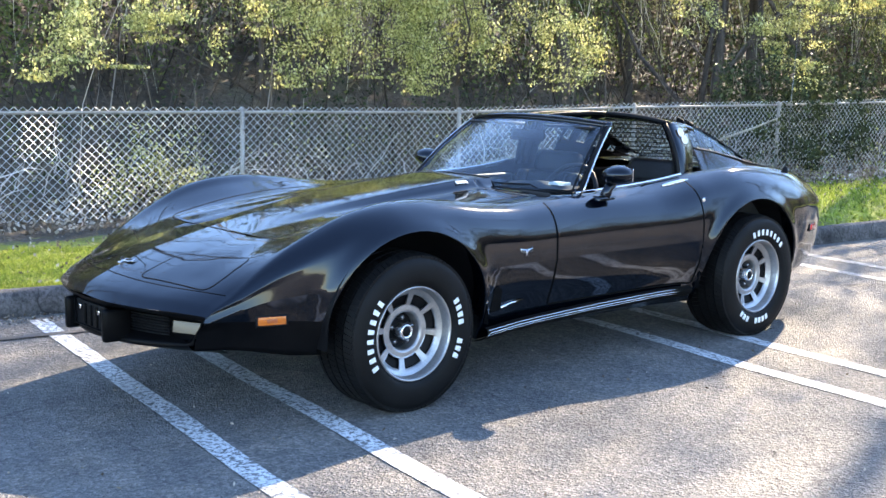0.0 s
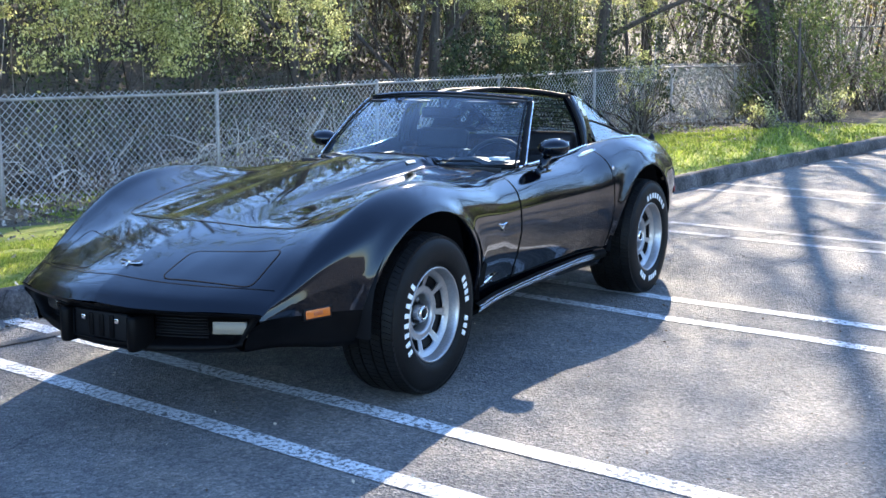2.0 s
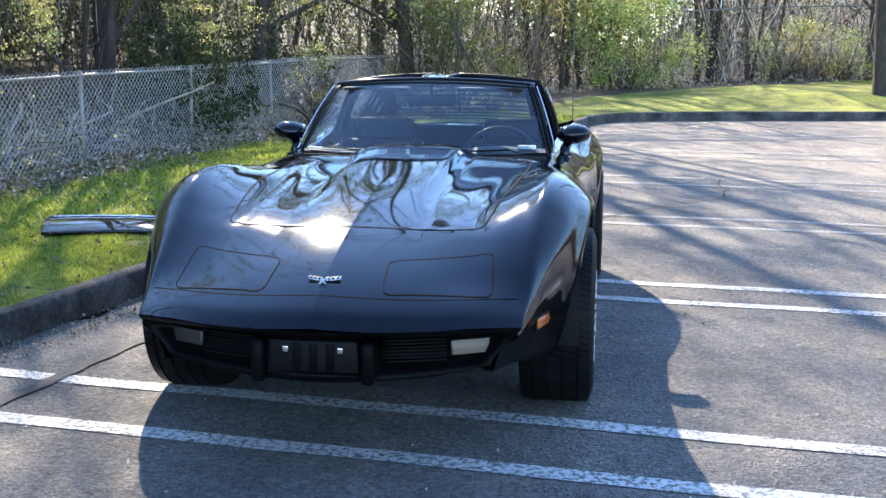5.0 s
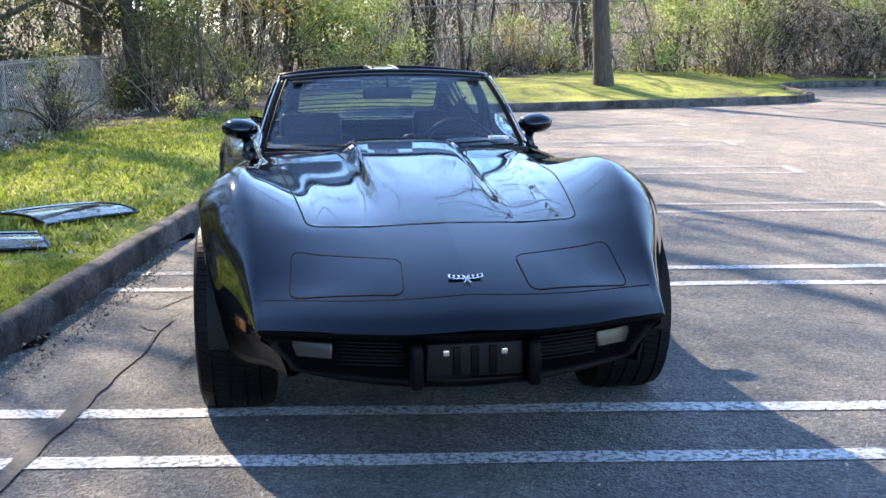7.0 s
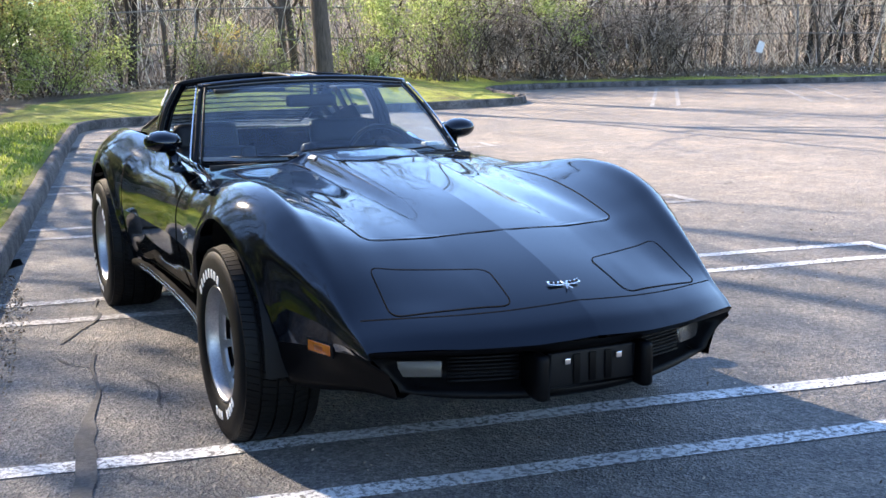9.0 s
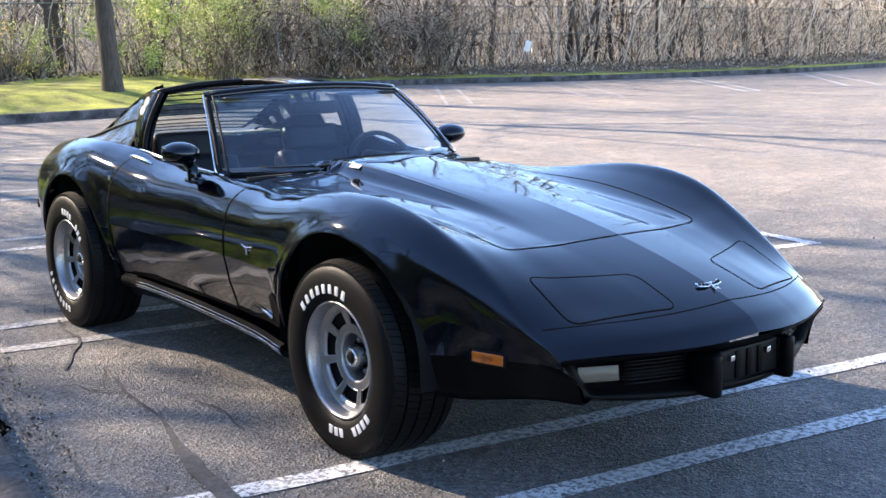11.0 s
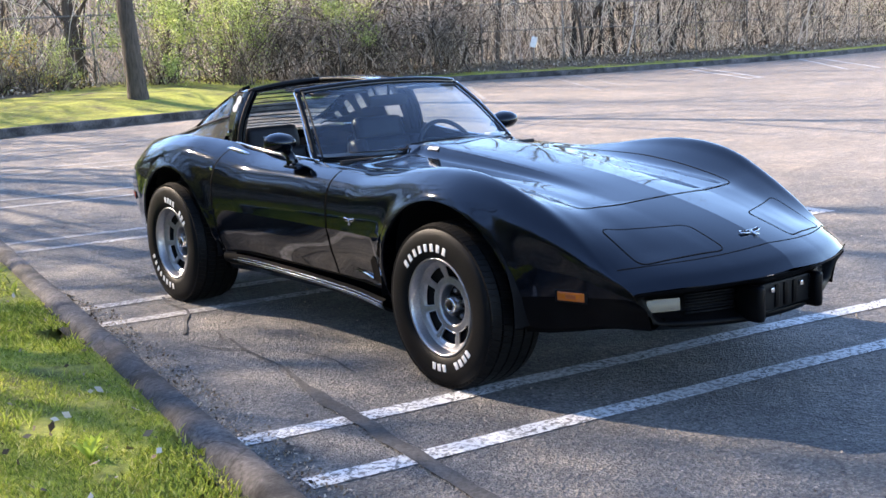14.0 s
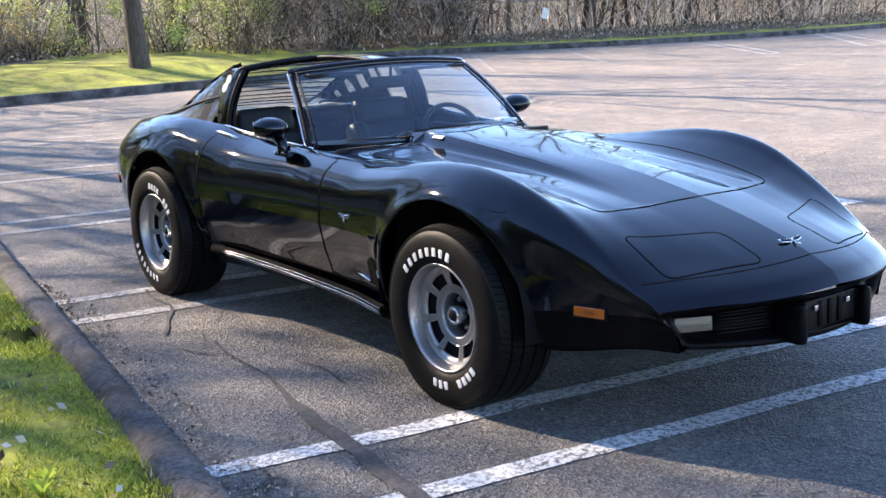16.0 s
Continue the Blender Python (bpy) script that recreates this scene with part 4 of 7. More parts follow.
def build_fascia():
    """The undercut below the nose: bumper face, grilles, lamps, plate recess."""
    fas = empty("front_bumper")
    fas.parent = car
    rows = [(-0.002, 0.496), (0.006, 0.482), (0.028, 0.468), (0.052, 0.455), (0.06, 0.425), (0.058, 0.39), (0.045, 0.362), (0.03, 0.345), (0.036, 0.328), (0.09, 0.305), (0.22, 0.27), (0.45, 0.22)]
    xs = np.linspace(-1, 1, 91)
    verts, faces = [], []
    for t in xs:
        for d, z in rows:
            x = 0.645 * t * (1 - 0.135 * min(1.0, max(0.0, (0.47 - z)) / 0.105) - 0.025 * max(0.0, 0.36 - z) / 0.06)
            mouth = smooth01(0.24, 0.34, abs(t)) * smooth01(1.0, 0.86, abs(t)) * smooth01(0.475, 0.45, z) * smooth01(0.335, 0.355, z)
            y = -1.09 + 0.21 * abs(t) ** 2.0 + d * (1 - 0.97 * abs(t) ** 5) + 0.07 * mouth
            verts.append((x, y, z + max(0.0, 0.478 - z) * 0.10 * t * t + (max(0.0, 0.335 - z) * abs(t) ** 6) - (0.014 * abs(t) ** 3 if z > 0.475 else 0)))
    n = len(rows)
    for i in range(len(xs) - 1):
        for k in range(n - 1):
            faces.append((i * n + k, i * n + k + 1, (i + 1) * n + k + 1, (i + 1) * n + k))
    # body-coloured part in near-black plastic; the undercut's shade is in that colour
    link_mesh("bumper_cover", verts, faces, PLASTIC, fas)

    def front_y(x):
        return -1.09 + 0.21 * (abs(x) / 0.64) ** 2.0

    for sgn in (1, -1):
        # turn lamp, canted with the nose
        c = Vector((0.484 * sgn, front_y(0.484) + 0.100, 0.412))
        ang = math.degrees(math.atan(2 * 0.21 * 0.487 / 0.64 ** 2)) * sgn
        lamp = empty("turn_lamp")
        lamp.parent = fas
        lamp.matrix_local = Matrix.Translation(c) @ pose(0, 0, 0, -8, 0, ang)
        bm = bmesh.new()
        box(bm, (-0.068, 0.0, -0.025), (0.068, 0.02, 0.025), 0.006)
        part("lens", bm, LENS, lamp, "ribbed clear lamp lens")
        for k in range(9):
            bm = bmesh.new()
            box(bm, (-0.064, -0.0025, -0.0225 + k * 0.0053), (0.064, 0.0005, -0.0198 + k * 0.0053))
            part("rib", bm, LENS, lamp, smooth=False)
        # dark grille beside the lamp
        grille = empty("grille")
        grille.parent = fas
        for k in range(8):
            z = 0.375 + k * 0.0115
            pts = [(sgn * x, front_y(x) + 0.095 + 0.003 * (k % 2), z) for x in np.linspace(0.205, 0.41, 8)]
            tube_part("fin", pts, 0.0036, TRIM, grille, sides=6)
        # bumper guard
        bm = bmesh.new()
        box(bm, (0.158 * sgn if sgn > 0 else -0.200, -1.086, 0.322), (0.200 if sgn > 0 else -0.158, -0.96, 0.462), 0.016)
        part("bumper_guard", bm, PLASTIC, fas)
    # plate recess with its bracket
    plate = empty("plate_holder")
    plate.parent = fas
    bm = bmesh.new()
    box(bm, (-0.15, -1.052, 0.345), (0.15, -1.035, 0.458), 0.006)
    part("backing", bm, TRIM, plate)
    for x in (-0.055, 0.0, 0.055):
        bm = bmesh.new()
        box(bm, (x - 0.012, -1.058, 0.36), (x + 0.012, -1.05, 0.448), 0.003)
        part("rib", bm, PLASTIC, plate)
    tube_part("rim", [(-0.145, -1.056, 0.455), (-0.148, -1.056, 0.352), (0.148, -1.056, 0.352), (0.145, -1.056, 0.455)], 0.004, PLASTIC, plate)
    for x in (-0.089, 0.089):
        bm = bmesh.new()
        box(bm, (x - 0.010, -1.064, 0.420), (x + 0.010, -1.052, 0.440), 0.003)
        part("bolt", bm, CHROME, plate, "bright bolt")
    return fas


build_fascia()


def build_markers():
    for sgn in (1, -1):
        for y in (-0.61, 3.17):
            lamp = empty("side_marker")
            lamp.parent = car
            x = side_x(y, 0.445 if y < 0 else 0.56)
            x2 = side_x(y + 0.06, 0.445 if y < 0 else 0.56)
            ang = math.degrees(math.atan2(x2 - x, 0.06))
            lamp.matrix_local = Matrix.Translation((sgn * (x + 0.002), y, 0.445 if y < 0 else 0.56)) @ pose(0, 0, 0, 0, 0, -ang * sgn)
            bm = bmesh.new()
            box(bm, (-0.004, -0.068, -0.024), (0.004, 0.068, 0.024), 0.003)
            part("frame", bm, TRIM, lamp)
            bm = bmesh.new()
            box(bm, (-0.0065, -0.058, -0.017), (0.0065, 0.058, 0.017), 0.003)
            if y < 0:
                inner = bmesh.new()
                box(inner, (-0.0075, -0.022, -0.008), (0.0075, 0.022, 0.008), 0.001)
                part("reflector", inner, AMBER_DARK, lamp)
            part("lens", bm, AMBER if y < 0 else material("red_lens", (0.5, 0.01, 0.01), 0.2, coat=0.6), lamp, "amber plastic lens" if y < 0 else "red plastic lens")


build_markers()


def flags_badge(name, size, m, label):
    """Crossed flags as a plain bright shape."""
    badge = empty(name)
    badge.parent = car
    badge.matrix_local = m
    for sgn in (1, -1):
        bm = bmesh.new()
        r = bmesh.ops.create_grid(bm, x_segments=6, y_segments=3, size=0.5)
        for v in bm.verts:
            u = v.co.x + 0.5
            v.co = Vector((sgn * size * (0.06 + 0.5 * u), size * (0.10 + 0.10 * u + 0.20 * v.co.y + 0.02 * math.sin(u * 9)), 0.003))
        bmesh.ops.solidify(bm, geom=bm.faces[:], thickness=0.003)
        flag = part("flag", bm, CHROME, badge)
        bm = bmesh.new()
        for u in (0.2, 0.5, 0.8):
            box(bm, (sgn * size * (0.06 + 0.5 * u) - size * 0.045, size * (0.10 + 0.10 * u - 0.05), 0.004), (sgn * size * (0.06 + 0.5 * u) + size * 0.045, size * (0.10 + 0.10 * u + 0.055), 0.0066), 0.0005)
        part("flag_field", bm, TRIM, flag, "dark enamel fields")
        tube_part("staff", [(sgn * size * 0.10, size * 0.22, 0.003), (-sgn * size * 0.10, -size * 0.22, 0.003)], 0.0025, CHROME, badge, sides=6)
    badge["label"] = label
    return badge


tip = math.degrees(math.atan2(top_z(0, -0.86) - top_z(0, -0.92), 0.06))
flags_badge("nose_emblem", 0.098, pose(0, -0.902, top_z(0, -0.902) + 0.003, tip), "bright crossed-flags nose emblem")
for sgn in (1, -1):
    flags_badge("fender_emblem", 0.072, Matrix.Translation((sgn * (side_x(0.705, 0.62) + 0.002), 0.705, 0.62)) @ pose(0, 0, 0, 90, 0, 90 * sgn), "bright crossed-flags fender emblem")
    # engine size badge on the hood bulge, as a plain bar
    bm = bmesh.new()
    for k in range(4):
        box(bm, (-0.010, -0.040 + k * 0.02, 0), (0.010, -0.026 + k * 0.02, 0.005), 0.001)
    b = part("hood_badge", bm, LETTER, car, "small pale hood badge")
    b.matrix_local = pose(sgn * 0.232, 0.82, top_z(0.232, 0.82) + 0.002, 0, 38 * sgn, 0)


def build_vents():
    """Flat dark patch as the shade of the recess behind the front wheel, and the two vents in front of the windshield.
    """
    for sgn in (1, -1):
        bm = bmesh.new()
        pts = [(0.505, 0.355), (0.500, 0.47), (0.525, 0.485), (0.560, 0.46), (0.575, 0.40), (0.575, 0.36)]
        vs = [bm.verts.new((sgn * (side_x(y, z) + 0.0025), y, z)) for y, z in pts]
        bm.faces.new(vs)
        part("vent_shade", bm, SEAM, car, smooth=False)
        tube_part("vent_blade", [(sgn * (side_x(y, z) + 0.006), y, z) for y, z in ((0.575, 0.372), (0.64, 0.384), (0.74, 0.392))], [0.009, 0.006, 0.0015], CHROME, car, "bright vent blade", 6)


build_vents()


# radio aerial on the rear fender
aerial = empty("aerial")
aerial.parent = car
v, f = lathe([(-0.012, 0.020), (0.010, 0.018), (0.026, 0.008), (0.03, 0.0001)], 14)
base = link_mesh("base", v, f, TRIM, aerial)
base.matrix_local = pose(0.685, 2.997, top_z(0.685, 2.997), 0, -90, 0)
tube_part("mast", [(0.685, 2.997, top_z(0.685, 2.997)), (0.685, 3.02, 1.35), (0.683, 3.06, 1.83)], [0.0026, 0.0020, 0.0010], NUT, aerial, "thin bright telescopic mast", 6)
v, f = lathe([(-0.004, 0.0001), (-0.002, 0.004), (0.002, 0.004), (0.004, 0.0001)], 8)
tip_ball = link_mesh("tip", v, f, CHROME, aerial)
tip_ball.matrix_local = pose(0.683, 3.06, 1.832, 0, -90, 0)


# ---- wheels ----
def build_wheel():
    wheel = empty("wheel")
    wheel.parent = car
    R, W = 0.338, 0.128
    # tyre: profile from inner bead over the tread to the outer bead, axle along x, outer side +x
    prof = [(-0.125, 0.195), (-0.138, 0.205), (-0.153, 0.24), (-0.158, 0.275), (-0.154, 0.305), (-0.143, 0.326), (-0.125, 0.335), (-0.05, R), (0.0, R), (0.05, R), (0.095, 0.335), (0.108, 0.329),
            (0.118, 0.318), (0.125, 0.300), (W, 0.272), (0.1272, 0.240), (0.123, 0.224), (0.116, 0.212), (0.108, 0.204), (0.098, 0.199)]
    v, f = lathe(prof, 96)
    tyre = link_mesh("tyre", v, f, RUBBER, wheel, "black tyre with raised white lettering")
    # tread blocks in five ribs
    verts, faces = [], []
    for rib, (a, b) in enumerate(((-0.142, -0.104), (-0.095, -0.052), (-0.043, 0.006), (0.015, 0.062), (0.072, 0.112))):
        count = 84
        for k in range(count):
            w0 = 2 * math.pi * (k + 0.08 + 0.25 * (rib % 2)) / count
            w1 = w0 + 2 * math.pi * 0.88 / count
            skew = 0.016 * (1 if rib > 2 else -1 if rib < 2 else 0.5)
            base = len(verts)
            for w in (w0, w1):
                for x, e in ((a, -1), (b, 1)):
                    r1 = 0.3475 - (0.011 if abs(x + 0.015) > 0.115 else 0.0)
                    for r in (r1 - 0.012, r1):
                        ww = w + skew * e
                        verts.append((x, r * math.cos(ww), r * math.sin(ww)))
            faces += [tuple(base + i for i in q) for q in ((1, 3, 7, 5), (0, 1, 5, 4), (2, 6, 7, 3), (0, 2, 3, 1), (4, 5, 7, 6))]
    link_mesh("tread", verts, faces, RUBBER, tyre, smooth=False)
    # raised white blocks in the place of lettering, narrower towards their tops
    def letters(start, count, pitch, tall, wide):
        for k in range(count):
            w = start + k * pitch
            bm = bmesh.new()
            box(bm, (-0.001, -wide / 2, -tall / 2), (0.0024, wide / 2, tall / 2), 0.0015)
            for v in bm.verts:
                v.co.y *= 1 + 5.0 * v.co.z * (1 if k % 2 else -1)
            ob = part("raised_letter", bm, LETTER, tyre)
            ob.matrix_local = pose(0.1275, 0, 0) @ Matrix.Rotation(w, 4, "X") @ Matrix.Translation((0, 0, 0.250)) @ pose(0, 0, 0, 0, -2, 0)
    letters(radians(-36), 8, radians(9.4), 0.032, 0.020)
    letters(radians(188), 4, radians(7.6), 0.031, 0.021)
    letters(radians(153), 3, radians(7.6), 0.031, 0.021)
    # rim: lip, barrel and a dished centre with eight windows
    lip = [(0.098, 0.204), (0.112, 0.207), (0.117, 0.203), (0.114, 0.197), (0.100, 0.195), (0.092, 0.192), (0.075, 0.189), (0.055, 0.187)]
    v, f = lathe(lip, 72)
    link_mesh("rim", v, f, ALLOY, wheel, "satin aluminium rim")
    # barrel coloured dark so that it looks shaded through the windows
    v, f = lathe([(0.056, 0.187), (-0.02, 0.185), (-0.09, 0.19)], 48)
    link_mesh("barrel", v, f, TRIM, wheel, "inner wheel barrel coloured dark as in shade")
    steps, rings = 128, [(0.190, 0.072), (0.178, 0.064), (0.163, 0.058), (0.118, 0.046), (0.110, 0.045), (0.096, 0.047), (0.086, 0.046), (0.082, 0.036), (0.079, -0.005), (0.078, -0.010)]
    verts, faces = [], []
    n = len(rings)
    for k in range(steps):
        w = 2 * math.pi * k / steps
        verts += [(x, r * math.cos(w), r * math.sin(w)) for r, x in rings]
    for k in range(steps):
        l = (k + 1) % steps
        for i in range(n - 1):
            if i == 2 and (k % 16) < 12:
                continue
            faces.append((k * n + i, l * n + i, l * n + i + 1, k * n + i + 1))
    base = len(verts)
    verts += [(x - 0.008, y, z) for x, y, z in verts[:base]]
    for k in range(steps):
        l = (k + 1) % steps
        edge_a, edge_b = (k % 16) == 0, (k % 16) == 12
        if (k % 16) < 12:
            for i in (2, 3):
                faces.append((k * n + i, l * n + i, base + l * n + i, base + k * n + i))
        if edge_a or edge_b:
            faces.append((k * n + 2, k * n + 3, base + k * n + 3, base + k * n + 2))
    link_mesh("wheel_face", verts, faces, ALLOY, wheel, "satin aluminium wheel face with eight windows")
    # dark disc added close behind the face, in place of shade in the windows
    v, f = lathe([(0.046, 0.187), (0.042, 0.168), (0.030, 0.116), (-0.006, 0.080), (-0.008, 0.001)], 40)
    link_mesh("window_backing", v, f, TRIM, wheel)
    for k in range(5):
        w = 2 * math.pi * k / 5
        v, f = lathe([(-0.01, 0.011), (0.024, 0.011), (0.030, 0.006), (0.031, 0.0001)], 8)
        nut = link_mesh("wheel_nut", v, f, NUT, wheel)
        nut.matrix_local = pose(0, 0.058 * math.cos(w), 0.058 * math.sin(w))
    v, f = lathe([(-0.01, 0.034), (0.056, 0.034), (0.062, 0.030), (0.060, 0.022), (0.058, 0.021), (0.060, 0.0001)], 36)
    cap = link_mesh("hub_cap", v, f, CHROME, wheel, "chrome hub cap with dark centre")
    v, f = lathe([(0.0595, 0.021), (0.0615, 0.019), (0.0618, 0.0001)], 24)
    link_mesh("cap_centre", v, f, TRIM, cap)
    return wheel


def place_wheels():
    first = build_wheel()
    spots = [(0.752, 0.0, 0, 0, 88), (-0.752, 0.0, 0, 180, 20), (0.765, 2.489, 0, 0, -12), (-0.765, 2.489, 0, 180, 150)]
    for i, (x, y, steer, turn, roll) in enumerate(spots):
        m = pose(x, y, 0.338, 0, 0, turn + steer) @ pose(0, 0, 0, roll)
        if i == 0:
            first.matrix_local = m
        else:
            copy_thing(first, m)


place_wheels()


def build_underside():
    bm = bmesh.new()
    box(bm, (-0.50, -0.30, 0.23), (0.50, 3.30, 0.27), 0.01)
    part("underbody", bm, TRIM, car)
    for yc, r, zc in ARCHES:
        for sgn in (1, -1):
            verts, faces = [], []
            for k in range(19):
                w = math.pi * k / 18
                y, z = yc - (r + 0.02) * math.cos(w), zc + (r + 0.02) * math.sin(w) - (0.04 if k in (0, 18) else 0)
                verts += [(sgn * 0.825, y, z), (sgn * 0.48, y, min(z, 0.735))]
                if k:
                    faces.append((2 * k - 2, 2 * k, 2 * k + 1, 2 * k - 1))
            c = len(verts)
            verts.append((sgn * 0.48, yc, zc))
            faces += [(2 * k + 1, 2 * k + 3, c) for k in range(18)]
            link_mesh("wheel_well", verts, faces, TRIM, car)


build_underside()


# ---- greenhouse ----
def ws_point(u, v):
    """Windshield surface: u from -1 to 1 across, v from 0 (cowl) to 1 (header)."""
    hw = 0.617 + (0.508 - 0.617) * v
    x = hw * u
    y = (1.0 + 0.257 * u * u) * (1 - v) + (1.49 + 0.085 * u * u) * v + 0.0
    z = (0.895 - 0.014 * u * u) * (1 - v) + (1.197 - 0.027 * u * u) * v + 0.018 * math.sin(math.pi * v)
    return Vector((x, y, z))


def ws_foot(u):
    """How far down the glass its foot meets the cowl."""
    for k in range(40):
        v = 0.06 - 0.005 * k
        p = ws_point(u, v)
        if p.z < top_z(p.x, p.y):
            return v
    return -0.12


def build_windshield():
    verts, faces = [], []
    nu, nv = 30, 12
    for j in range(nv + 1):
        for i in range(nu + 1):
            verts.append(ws_point(-1 + 2 * i / nu, -0.13 + 1.13 * j / nv))
    for j in range(nv):
        for i in range(nu):
            a = j * (nu + 1) + i
            faces.append((a, a + 1, a + nu + 2, a + nu + 1))
    ws = link_mesh("windshield", verts, faces, WINDSHIELD, car, "clear raked windshield")
    ws.visible_shadow = False
    for sgn in (1, -1):
        tube_part("windshield_pillar", [ws_point(sgn * 1.015, v) + Vector((0, 0.014, 0)) for v in np.linspace(-0.13, 1.02, 14)], 0.012, TRIM, car, sides=10)
        tube_part("pillar_strip", [ws_point(sgn * 1.035, v) + Vector((sgn * 0.012, 0.006, 0.008)) for v in np.linspace(-0.06, 1.0, 14)], 0.0045, CHROME, car, "bright pillar strip", 6)
        tube_part("pillar_seal", [ws_point(sgn * 0.985, v) + Vector((0, -0.004, 0.008)) for v in np.linspace(-0.1, 1.0, 14)], 0.005, TRIM, car, sides=6)
    tube_part("windshield_header", [ws_point(u, 1.02) + Vector((0, 0.022, 0.0)) for u in np.linspace(-1.03, 1.03, 24)], 0.024, PAINT, car, sides=10)
    tube_part("header_strip", [ws_point(u, 1.02) + Vector((0, 0.0, 0.012)) for u in np.linspace(-1.0, 1.0, 24)], 0.006, TRIM, car, sides=6)
    tube_part("windshield_seal", [ws_point(u, ws_foot(u)) + Vector((0, -0.003, 0.002)) for u in np.linspace(-1.0, 1.0, 40)], 0.0045, TRIM, car, sides=6)
    for sgn, x0, x1 in ((1, 0.48, 0.06), (-1, -0.10, -0.50)):
        wiper = empty("wiper")
        wiper.parent = car
        foot = lambda x, d: 1.0 + 0.257 * (x / 0.617) ** 2 - d
        tube_part("arm", [(x0, foot(x0, 0.05), 0.872), (x0 - 0.05, foot(x0, 0.055), 0.888), ((x0 + x1) / 2, foot((x0 + x1) / 2, 0.03), 0.886)], 0.0035, TRIM, wiper, sides=6)
        tube_part("blade", [(x, foot(x, 0.018), 0.884) for x in np.linspace(x0 - 0.04, x1, 8)], 0.0035, TRIM, wiper, sides=6)
    # cowl vent grilles
    for sgn in (1, -1):
        ribbon("cowl_gap", rounded([(0.27 * sgn, 0.72), (0.50 * sgn, 0.78), (0.57 * sgn, 0.95), (0.30 * sgn, 0.90)][::sgn], 0.02, 3), 0.006, SEAM, car, 0.0045)


build_windshield()
ROOF_Z = keyed((1.50, 1.205), (1.7, 1.224), (1.95, 1.228), (2.2, 1.218), (2.35, 1.195))
ROOF_HW = keyed((1.5, 0.515), (1.8, 0.53), (2.1, 0.53), (2.35, 0.50))


def roof_z(x, y):
    return ROOF_Z(y) - 0.040 * (abs(x) / ROOF_HW(y)) ** 2.4


def roof_slab(name, x0, x1, y0, y1, mat, lift, label="", thick=0.028, nx=14, ny=16):
    verts, faces = [], []
    for k, dz in enumerate((lift, lift - thick)):
        for j in range(ny + 1):
            y = y0 + (y1 - y0) * j / ny
            for i in range(nx + 1):
                x = (x0 + (x1 - x0) * i / nx)
                x = x * ROOF_HW(y) / 0.53
                edge = min(i, nx - i, j, ny - j)
                verts.append((x, y + (0.06 * (x / 0.5) ** 2 if y0 < 1.56 and j == 0 else 0), roof_z(x, y) + dz - (0.007 if edge == 0 and k == 0 else 0)))
    w = nx + 1
    m = w * (ny + 1)
    for j in range(ny):
        for i in range(nx):
            a = j * w + i
            faces += [(a, a + 1, a + w + 1, a + w), (m + a, m + a + w, m + a + w + 1, m + a + 1)]
    rim = [k for k in range(w)] + [j * w + nx for j in range(1, ny + 1)] + [ny * w + k for k in range(nx - 1, -1, -1)] + [j * w for j in range(ny - 1, 0, -1)]
    for i in range(len(rim)):
        a, b = rim[i], rim[(i + 1) % len(rim)]
        faces.append((a, m + a, m + b, b))
    return link_mesh(name, verts, faces, mat, car, label)


for sgn in (1, -1):
    tube_part("roof_seal", [(sgn * 0.066, y, roof_z(0.06, y) - 0.002) for y in np.linspace(1.52, 2.08, 12)], 0.011, TRIM, car, sides=8)
    tube_part("hoop_seal", [(sgn * x, 2.085, roof_z(x, 2.085) - 0.004) for x in np.linspace(0.06, 0.53, 12)], 0.014, TRIM, car, sides=8)
roof_slab("roof_bar", -0.06, 0.06, 1.50, 2.12, PAINT, 0.006, "glossy black centre roof bar")
roof_slab("roof_hoop", -0.53, 0.53, 2.10, 2.34, PAINT, 0.003, "glossy black roof hoop", nx=30)
BACK_Z = keyed((2.30, 1.205), (2.45, 1.158), (2.62, 1.085), (2.87, 0.965), (3.07, 0.895))


def back_section(y):
    t = BACK_Z(y)
    foot = min(0.905, t - 0.005)
    hw = 0.47 + 0.06 * smooth01(2.3, 3.0, y)
    d = max(t - foot, 0.0)
    pts = [(0, t + 0.004), (hw * 0.5, t + 0.002), (hw * 0.85, t - 0.006)]
    pts += [(hw * 0.95, t - min(0.02, d * 0.3)), (hw, t - min(0.05, d * 0.5)), (hw + 0.06 * d / 0.3, foot + d * 0.45), (hw + 0.13 * d / 0.3 + 0.01, foot)]
    return pts


